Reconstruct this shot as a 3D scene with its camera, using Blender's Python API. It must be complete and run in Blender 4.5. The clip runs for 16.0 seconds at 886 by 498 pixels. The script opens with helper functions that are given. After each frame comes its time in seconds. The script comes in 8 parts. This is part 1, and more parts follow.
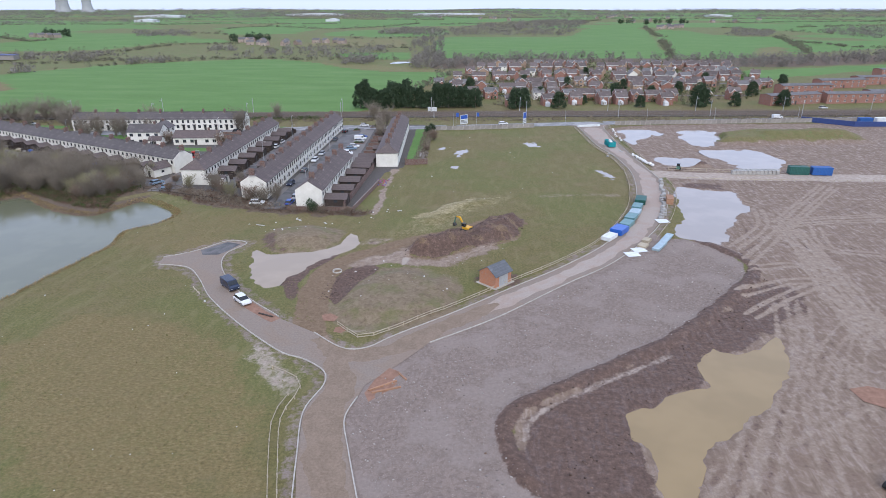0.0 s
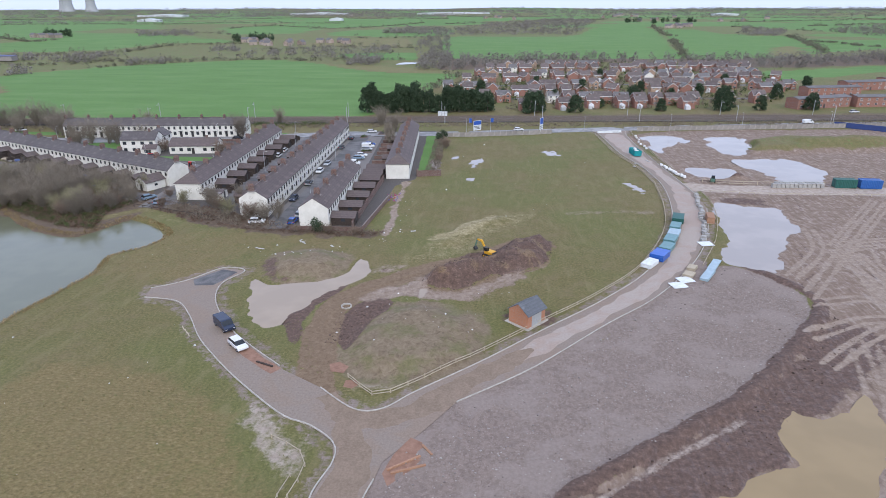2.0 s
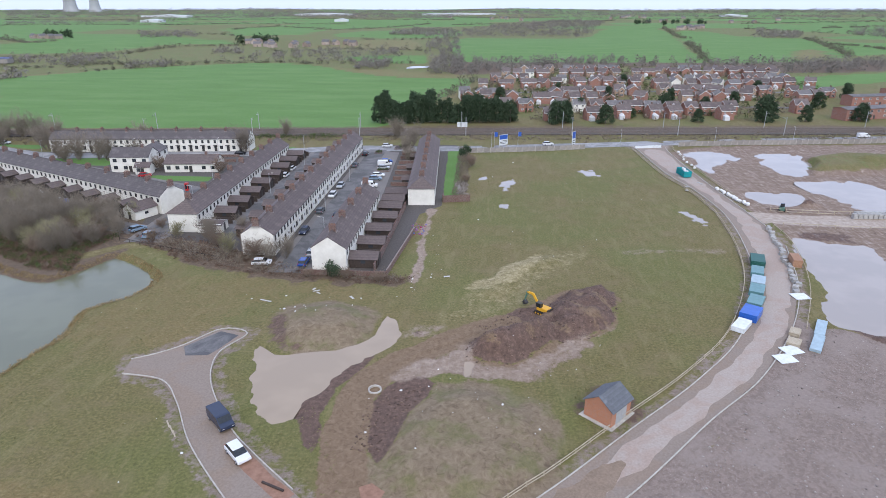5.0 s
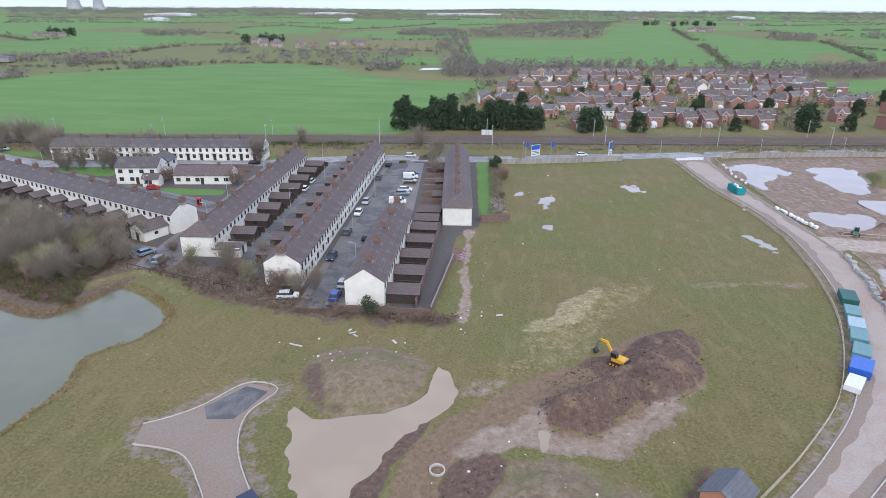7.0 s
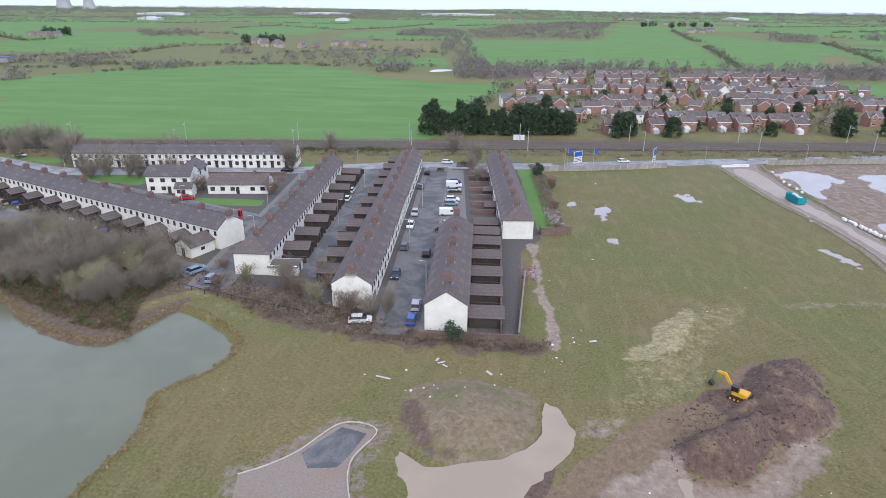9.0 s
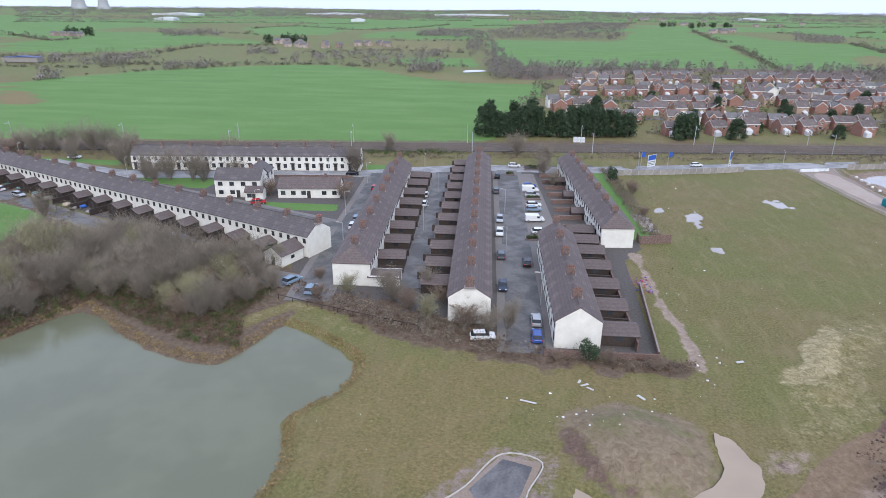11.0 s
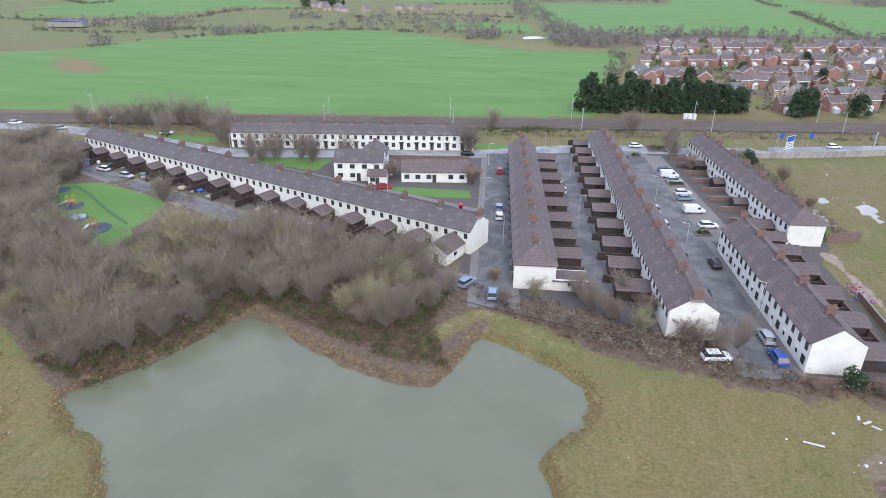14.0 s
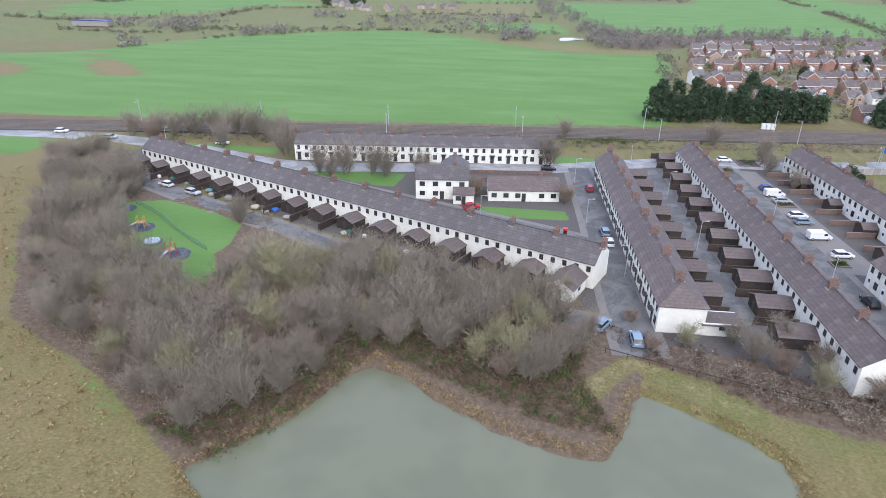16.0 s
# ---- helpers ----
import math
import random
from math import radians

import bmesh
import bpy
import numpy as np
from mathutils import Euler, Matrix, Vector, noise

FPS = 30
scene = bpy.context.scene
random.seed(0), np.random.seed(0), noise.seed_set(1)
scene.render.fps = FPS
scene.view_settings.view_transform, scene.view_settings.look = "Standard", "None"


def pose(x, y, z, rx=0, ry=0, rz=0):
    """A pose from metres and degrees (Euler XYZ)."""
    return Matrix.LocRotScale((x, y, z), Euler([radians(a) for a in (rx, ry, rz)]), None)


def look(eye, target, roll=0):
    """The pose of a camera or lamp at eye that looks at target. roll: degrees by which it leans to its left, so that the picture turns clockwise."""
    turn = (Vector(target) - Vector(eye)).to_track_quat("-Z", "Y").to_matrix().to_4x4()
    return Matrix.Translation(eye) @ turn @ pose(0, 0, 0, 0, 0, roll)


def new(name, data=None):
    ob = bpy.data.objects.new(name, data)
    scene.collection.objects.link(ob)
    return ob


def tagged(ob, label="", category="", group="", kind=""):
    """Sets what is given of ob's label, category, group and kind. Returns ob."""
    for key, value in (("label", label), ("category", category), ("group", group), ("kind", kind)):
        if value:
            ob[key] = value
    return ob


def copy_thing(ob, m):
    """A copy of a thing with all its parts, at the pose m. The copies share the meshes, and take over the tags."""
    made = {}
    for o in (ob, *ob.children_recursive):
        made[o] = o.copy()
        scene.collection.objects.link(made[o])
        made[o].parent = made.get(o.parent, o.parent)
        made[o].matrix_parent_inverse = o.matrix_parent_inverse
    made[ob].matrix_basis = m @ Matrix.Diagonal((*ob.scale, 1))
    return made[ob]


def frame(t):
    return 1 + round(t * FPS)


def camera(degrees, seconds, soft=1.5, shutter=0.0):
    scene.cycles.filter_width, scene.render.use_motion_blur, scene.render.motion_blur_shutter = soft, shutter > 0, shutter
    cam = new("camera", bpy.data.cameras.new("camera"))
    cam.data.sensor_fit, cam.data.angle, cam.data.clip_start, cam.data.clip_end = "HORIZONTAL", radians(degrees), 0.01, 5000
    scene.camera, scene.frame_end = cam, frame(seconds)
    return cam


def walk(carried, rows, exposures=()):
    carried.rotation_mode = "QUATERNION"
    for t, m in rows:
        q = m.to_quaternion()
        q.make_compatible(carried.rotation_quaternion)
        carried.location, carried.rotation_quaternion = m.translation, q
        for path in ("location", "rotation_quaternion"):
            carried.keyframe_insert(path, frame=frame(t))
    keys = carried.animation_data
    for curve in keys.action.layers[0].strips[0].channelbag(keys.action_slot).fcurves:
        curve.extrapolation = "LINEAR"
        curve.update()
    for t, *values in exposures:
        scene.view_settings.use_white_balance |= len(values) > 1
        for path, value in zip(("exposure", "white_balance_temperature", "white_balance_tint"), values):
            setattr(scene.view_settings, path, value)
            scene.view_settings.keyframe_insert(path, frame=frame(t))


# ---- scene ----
cam = camera(71.5, 16.0, 0.85)
PATH = [
    (0, (3.214, -3.822, 51.874), (3.025, -1.973, 51.134), -0.1),
    (0.5, (2.036, 0.298, 51.858), (1.846, 2.146, 51.117), -0.1),
    (1, (0.672, 4.445, 51.853), (0.479, 6.292, 51.112), -0.2),
    (1.5, (-0.686, 8.341, 51.846), (-0.884, 10.188, 51.105), -0.2),
    (2, (-2.058, 12.172, 51.896), (-2.258, 14.018, 51.154), -0.2),
    (2.5, (-3.312, 15.874, 51.977), (-3.513, 17.72, 51.235), -0.2),
    (3, (-4.668, 19.728, 52.116), (-4.872, 21.574, 51.374), -0.2),
    (3.5, (-6.248, 23.664, 52.235), (-6.453, 25.51, 51.493), -0.2),
    (4, (-8.113, 27.892, 52.334), (-8.319, 29.738, 51.593), -0.2),
    (6.5, (-20.036, 48.842, 52.585), (-20.25, 50.688, 51.844), 0.2),
    (7, (-23.328, 52.099, 52.637), (-23.541, 53.945, 51.896), 0.3),
    (7.5, (-27.001, 54.695, 52.672), (-27.21, 56.541, 51.931), 0.4),
    (8, (-31.183, 56.626, 52.727), (-31.383, 58.473, 51.987), 0.4),
    (8.5, (-35.719, 57.943, 52.832), (-35.906, 59.792, 52.092), 0.5),
    (9, (-40.745, 59.015, 52.889), (-40.931, 60.863, 52.149), 0.5),
    (11.5, (-66.641, 65.328, 51.745), (-66.866, 67.173, 51.007), 0.4),
    (12, (-71.917, 66.72, 51.882), (-72.153, 68.564, 51.144), 0.3),
    (12.5, (-77.118, 68.22, 52.039), (-77.358, 70.063, 51.3), 0.3),
    (13, (-82.489, 69.808, 52.151), (-82.749, 71.648, 51.411), 0.2),
    (13.5, (-88.092, 71.484, 52.325), (-88.353, 73.285, 51.495), 0.5),
    (14, (-94.058, 73.363, 52.588), (-94.319, 75.16, 51.75), 0.5),
    (14.5, (-99.94, 75.329, 52.764), (-100.2, 77.125, 51.923), 0.7),
    (15, (-105.725, 77.564, 52.958), (-105.994, 79.358, 52.115), 0.6),
    (15.5, (-111.006, 80.18, 53.16), (-111.279, 81.972, 52.314), 0.7),
    (16, (-116.298, 83.278, 53.356), (-116.579, 85.07, 52.512), 0.6),
]
walk(cam, [(t, look(eye, target, roll)) for t, eye, target, roll in PATH], [(0, 0.48), (4, 0.52), (9, 0.64), (11.5, 0.64), (12.5, 0.73), (13.5, 0.84), (16, 0.97)])

# ---- light ----
world = bpy.data.worlds.new("overcast")
scene.world = world
world.use_nodes = True
wn, wl = world.node_tree.nodes, world.node_tree.links
sky = wn.new("ShaderNodeTexSky")
sky.sky_type, sky.sun_disc = "NISHITA", False
sky.sun_elevation, sky.sun_rotation = radians(38), radians(200)
sky.dust_density, sky.air_density = 3.0, 1.0
cloud = wn.new("ShaderNodeMix")
cloud.data_type = "RGBA"
cloud.inputs["Factor"].default_value = 0.72
wl.new(sky.outputs[0], cloud.inputs["A"])
cloud.inputs["B"].default_value = (7.5, 8.75, 12.5, 1)
wl.new(cloud.outputs["Result"], wn["Background"].inputs["Color"])
wn["Background"].inputs["Strength"].default_value = 0.1
sun = new("sun", bpy.data.lights.new("sun", "SUN"))
sun.data.energy, sun.data.angle, sun.data.color = 1.2, radians(35), (1.0, 0.97, 0.92)
sun.matrix_world = look((60, -120, 110), (0, 0, 0))


# ---- materials ----
class Nodes:
    """A small writer of node materials."""

    def __init__(self, name):
        self.mat = bpy.data.materials.new(name)
        self.mat.use_nodes = True
        self.n, self.l = self.mat.node_tree.nodes, self.mat.node_tree.links
        self.bsdf = self.n["Principled BSDF"]

    def put(self, socket, value):
        if hasattr(value, "links"):
            self.l.new(value, socket)
        else:
            socket.default_value = (*value, 1) if isinstance(value, tuple) and len(value) == 3 else value

    def coords(self, scale=(1, 1, 1), turn=0.0, kind="Object"):
        t = self.n.new("ShaderNodeTexCoord")
        m = self.n.new("ShaderNodeMapping")
        m.inputs["Scale"].default_value = scale
        m.inputs["Rotation"].default_value = (0, 0, turn)
        self.l.new(t.outputs[kind], m.inputs["Vector"])
        return m.outputs[0]

    def noise(self, scale, detail=4, rough=0.6, vec=None, warp=0.0):
        t = self.n.new("ShaderNodeTexNoise")
        t.inputs["Scale"].default_value, t.inputs["Detail"].default_value = scale, detail
        t.inputs["Roughness"].default_value, t.inputs["Distortion"].default_value = rough, warp
        self.l.new(vec or self.coords(), t.inputs["Vector"])
        return t.outputs["Fac"]

    def voronoi(self, scale, vec=None, out="Distance", rnd=1.0):
        t = self.n.new("ShaderNodeTexVoronoi")
        t.inputs["Scale"].default_value = scale
        t.inputs["Randomness"].default_value = rnd
        self.l.new(vec or self.coords(), t.inputs["Vector"])
        return t.outputs[out]

    def ramp(self, fac, stops):
        r = self.n.new("ShaderNodeValToRGB")
        e = r.color_ramp.elements
        while len(e) < len(stops):
            e.new(0.5)
        for el, (p, c) in zip(e, stops):
            el.position, el.color = p, (*c, 1) if isinstance(c, tuple) else (c, c, c, 1)
        self.put(r.inputs[0], fac)
        return r.outputs[0]

    def math(self, op, a, b=0.0, clamp=False):
        m = self.n.new("ShaderNodeMath")
        m.operation, m.use_clamp = op, clamp
        self.put(m.inputs[0], a)
        self.put(m.inputs[1], b)
        return m.outputs[0]

    def step(self, x, lo, hi):
        m = self.n.new("ShaderNodeMapRange")
        m.interpolation_type = "SMOOTHSTEP"
        self.put(m.inputs["Value"], x)
        m.inputs["From Min"].default_value, m.inputs["From Max"].default_value = lo, hi
        return m.outputs[0]

    def mix(self, fac, a, b, how="MIX"):
        m = self.n.new("ShaderNodeMix")
        m.data_type, m.blend_type = "RGBA", how
        self.put(m.inputs["Factor"], fac)
        self.put(m.inputs["A"], a)
        self.put(m.inputs["B"], b)
        return m.outputs["Result"]

    def attr(self, name):
        a = self.n.new("ShaderNodeAttribute")
        a.attribute_name = name
        s = self.n.new("ShaderNodeSeparateColor")
        self.l.new(a.outputs["Color"], s.inputs[0])
        return s.outputs[0], s.outputs[1], s.outputs[2], a.outputs["Alpha"]

    def random(self, island=False):
        if island:
            return self.n.new("ShaderNodeNewGeometry").outputs["Random Per Island"]
        return self.n.new("ShaderNodeObjectInfo").outputs["Random"]

    def done(self, color, rough=0.85, bump=None, height=0.05, metal=0.0, spec=None):
        self.put(self.bsdf.inputs["Base Color"], color)
        self.put(self.bsdf.inputs["Roughness"], rough)
        self.bsdf.inputs["Metallic"].default_value = metal
        if spec is not None:
            self.put(self.bsdf.inputs["Specular IOR Level"], spec)
        if bump is not None:
            b = self.n.new("ShaderNodeBump")
            b.inputs["Strength"].default_value, b.inputs["Distance"].default_value = 0.6, height
            self.put(b.inputs["Height"], bump)
            self.l.new(b.outputs[0], self.bsdf.inputs["Normal"])
        return self.mat


def ground_material():
    k = Nodes("ground")
    fine = k.noise(2.2, 5, 0.7)
    mid = k.noise(0.22, 4, 0.6)
    wide = k.noise(0.035, 3, 0.55)
    grit = k.noise(7.0, 3, 0.75)
    edge = k.math("SUBTRACT", k.math("ADD", k.math("MULTIPLY", k.noise(0.6, 5, 0.7), 0.8), k.math("MULTIPLY", fine, 0.3)), 0.55)
    dry, lush, gravel, mud = k.attr("cover_a")
    soil, pale, tarmac, litter = k.attr("cover_b")

    def cut(w, soft=0.16, amount=1.7):
        return k.step(k.math("ADD", w, k.math("MULTIPLY", edge, amount)), 0.5 - soft, 0.5 + soft)

    # rough olive turf with yellowed and bare patches
    turf = k.ramp(fine, [(0.28, (0.072, 0.064, 0.02)), (0.5, (0.134, 0.113, 0.038)), (0.72, (0.22, 0.18, 0.076))])
    turf = k.mix(k.math("MULTIPLY", k.step(mid, 0.44, 0.7), 0.6), turf, k.ramp(grit, [(0.3, (0.125, 0.094, 0.042)), (0.7, (0.225, 0.17, 0.086))]))
    green = k.ramp(fine, [(0.28, (0.066, 0.08, 0.016)), (0.5, (0.108, 0.12, 0.029)), (0.72, (0.162, 0.168, 0.05))])
    turf = k.mix(k.math("MULTIPLY", k.step(wide, 0.42, 0.62), 0.62), turf, green)
    combed = k.noise(0.5, 5, 0.65, k.coords((1.0, 0.22, 1), 0.5), 0.6)
    turf = k.mix(k.math("MULTIPLY", k.step(combed, 0.5, 0.68), 0.45), turf, k.ramp(grit, [(0.3, (0.15, 0.125, 0.052)), (0.7, (0.25, 0.21, 0.1))]))
    straw = k.ramp(k.noise(1.6, 6, 0.75, k.coords((1, 1.6, 1))), [(0.3, (0.078, 0.056, 0.02)), (0.5, (0.178, 0.13, 0.052)), (0.72, (0.305, 0.235, 0.115))])
    col = k.mix(k.math("MULTIPLY", cut(dry, 0.35), 0.85), turf, straw)
    crop = k.ramp(k.noise(0.05, 6, 0.65, k.coords((0.35, 1.2, 1))), [(0.3, (0.06, 0.142, 0.026)), (0.5, (0.085, 0.187, 0.041)), (0.75, (0.145, 0.236, 0.078))])
    col = k.mix(cut(lush, 0.15), col, k.mix(0.42, crop, k.ramp(fine, [(0.3, (0.06, 0.136, 0.018)), (0.7, (0.145, 0.242, 0.052))])))
    stone = k.ramp(k.voronoi(2.6, out="Color"), [(0.2, (0.15, 0.112, 0.09)), (0.8, (0.278, 0.217, 0.177))])
    peb = k.ramp(grit, [(0.3, (0.118, 0.086, 0.07)), (0.6, (0.24, 0.188, 0.158)), (0.74, (0.5, 0.45, 0.4))])
    grav = k.mix(0.55, stone, peb)
    grav = k.mix(k.math("MULTIPLY", k.step(k.noise(0.11, 4, 0.65), 0.47, 0.6), 0.75), grav, k.ramp(fine, [(0.3, (0.205, 0.162, 0.136)), (0.7, (0.29, 0.238, 0.205))]))
    col = k.mix(cut(gravel), col, grav)
    rut = k.math("ADD", k.math("MULTIPLY", k.noise(0.55, 6, 0.72, None, 0.8), 0.6), k.math("MULTIPLY", k.noise(1.0, 4, 0.65, k.coords((1.5, 0.16, 1), 0.12), 0.3), 0.4))
    wet = k.ramp(rut, [(0.36, (0.145, 0.1, 0.07)), (0.5, (0.215, 0.155, 0.112)), (0.64, (0.3, 0.228, 0.175))])
    wet = k.mix(k.math("MULTIPLY", k.step(mid, 0.42, 0.6), 0.55), wet, k.ramp(fine, [(0.3, (0.12, 0.078, 0.056)), (0.7, (0.24, 0.165, 0.12))]))
    col = k.mix(cut(mud), col, wet)
    earth = k.ramp(k.noise(1.3, 6, 0.75), [(0.3, (0.055, 0.034, 0.026)), (0.55, (0.125, 0.078, 0.058)), (0.8, (0.23, 0.155, 0.118))])
    col = k.mix(cut(soil), col, earth)
    silt = k.ramp(k.noise(0.8, 5, 0.7), [(0.3, (0.27, 0.21, 0.165)), (0.7, (0.46, 0.39, 0.325))])
    col = k.mix(cut(pale, 0.3), col, silt)
    tar = k.ramp(fine, [(0.3, (0.062, 0.054, 0.049)), (0.7, (0.118, 0.105, 0.095))])
    col = k.mix(cut(tarmac, 0.06, 0.12), col, tar)
    haul, bare, gold, wash = k.attr("cover_c")
    rut_line = k.noise(0.9, 6, 0.7, None, 1.2)
    col = k.mix(cut(bare, 0.3), col, k.mix(k.math("MULTIPLY", k.step(mid, 0.45, 0.65), 0.5), k.ramp(rut_line, [(0.32, (0.12, 0.085, 0.05)), (0.5, (0.185, 0.138, 0.086)), (0.7, (0.25, 0.195, 0.128))]), green))
    col = k.mix(cut(haul, 0.2), col, k.ramp(k.noise(1.3, 6, 0.72, None, 0.9), [(0.3, (0.12, 0.078, 0.044)), (0.5, (0.178, 0.12, 0.072)), (0.72, (0.245, 0.175, 0.112))]))
    col = k.mix(cut(gold, 0.3), col, k.ramp(rut_line, [(0.32, (0.15, 0.122, 0.052)), (0.5, (0.27, 0.222, 0.112)), (0.7, (0.42, 0.36, 0.22))]))
    # pale wash; on the main tyre tracks its tone paints the sky's sheen
    col = k.mix(cut(wash, 0.25), col, k.ramp(k.noise(0.9, 6, 0.72), [(0.3, (0.195, 0.14, 0.102)), (0.55, (0.285, 0.218, 0.165)), (0.75, (0.385, 0.315, 0.252))]))
    leaf = k.ramp(k.noise(1.1, 6, 0.8), [(0.3, (0.056, 0.038, 0.025)), (0.52, (0.122, 0.085, 0.055)), (0.75, (0.21, 0.155, 0.1))])
    col = k.mix(cut(litter), col, leaf)
    rough = k.math("SUBTRACT", 0.95, k.math("MULTIPLY", k.math("MAXIMUM", k.math("MAXIMUM", mud, wash), pale), k.math("MULTIPLY", k.step(rut, 0.45, 0.65), 0.5)))
    return k.done(col, rough, k.math("ADD", fine, k.math("MULTIPLY", grit, 0.5)), 0.12)


def water_material(name, deep, rough=0.03, spec=0.5):
    k = Nodes(name)
    col = k.mix(k.step(k.noise(0.08, 3), 0.4, 0.62), deep, tuple(c * 1.12 for c in deep))
    return k.done(col, rough, k.noise(1.4, 3, 0.5), 0.004, spec=spec)


def road_material(name, a, b, stain, size=0.16, cover=0.8):
    k = Nodes(name)
    fine = k.noise(3.0, 5, 0.7)
    col = k.ramp(fine, [(0.3, a), (0.7, b)])
    worn = k.noise(size, 5, 0.65, k.coords((1, 1, 1)), 0.8)
    col = k.mix(k.math("MULTIPLY", k.step(worn, 0.42, 0.6), cover), col, k.mix(k.step(fine, 0.35, 0.65), stain, tuple(1.25 * c for c in stain)))
    return k.done(col, k.ramp(worn, [(0.35, 0.9), (0.7, 0.6)]), fine, 0.02)


def plain(name, a, b, scale=1.0, rough=0.8, bump=0.02, metal=0.0, vary=0.0, spec=None):
    """Two tones broken up by noise, with a slight change from piece to piece."""
    k = Nodes(name)
    n = k.noise(scale, 5, 0.65)
    col = k.ramp(n, [(0.3, a), (0.7, b)])
    if vary:
        col = k.mix(k.math("MULTIPLY", k.random(), vary), col, tuple(c * 0.55 for c in a))
    return k.done(col, rough, n, bump, metal, spec)


def tile_material(name, a, b, vary=0.3):
    """Roofing in courses along the slope."""
    k = Nodes(name)
    w = k.n.new("ShaderNodeTexWave")
    w.wave_type, w.bands_direction, w.wave_profile = "BANDS", "Z", "SAW"
    w.inputs["Scale"].default_value, w.inputs["Distortion"].default_value = 0.9, 0.4
    k.l.new(k.coords(), w.inputs["Vector"])
    n = k.noise(1.8, 5, 0.7)
    blot = k.noise(0.35, 4, 0.6)
    col = k.ramp(n, [(0.3, a), (0.7, b)])
    col = k.mix(k.math("MULTIPLY", k.random(), vary), col, tuple(c * 0.6 for c in a))
    col = k.mix(k.math("MULTIPLY", k.step(blot, 0.52, 0.66), 0.4), col, tuple(c * 1.5 for c in b))
    col = k.mix(k.math("MULTIPLY", w.outputs["Fac"], 0.28), col, tuple(c * 0.4 for c in a))
    return k.done(col, 0.75, k.math("ADD", w.outputs["Fac"], n), 0.04)


def brick_material(name, a, b, mortar=(0.3, 0.27, 0.24)):
    k = Nodes(name)
    t = k.n.new("ShaderNodeTexBrick")
    t.inputs["Scale"].default_value = 1.0
    t.inputs["Brick Width"].default_value, t.inputs["Row Height"].default_value, t.inputs["Mortar Size"].default_value = 0.225, 0.075, 0.008
    v = k.n.new("ShaderNodeTexCoord").outputs["Object"]
    s = k.n.new("ShaderNodeSeparateXYZ")
    k.l.new(v, s.inputs[0])
    c = k.n.new("ShaderNodeCombineXYZ")
    k.l.new(k.math("ADD", s.outputs[0], s.outputs[1]), c.inputs[0])
    k.l.new(s.outputs[2], c.inputs[1])
    k.l.new(c.outputs[0], t.inputs["Vector"])
    k.put(t.inputs["Color1"], a)
    k.put(t.inputs["Color2"], b)
    k.put(t.inputs["Mortar"], mortar)
    col = k.mix(k.math("MULTIPLY", k.noise(0.9, 4), 0.45), t.outputs["Color"], tuple(x * 0.5 for x in a))
    col = k.mix(k.math("MULTIPLY", k.random(), 0.3), col, b)
    return k.done(col, 0.9, t.outputs["Fac"], -0.01)


def glass_material():
    k = Nodes("window_glass")
    return k.done(k.mix(k.random(), (0.02, 0.024, 0.03), (0.06, 0.07, 0.08)), 0.06, spec=0.6)


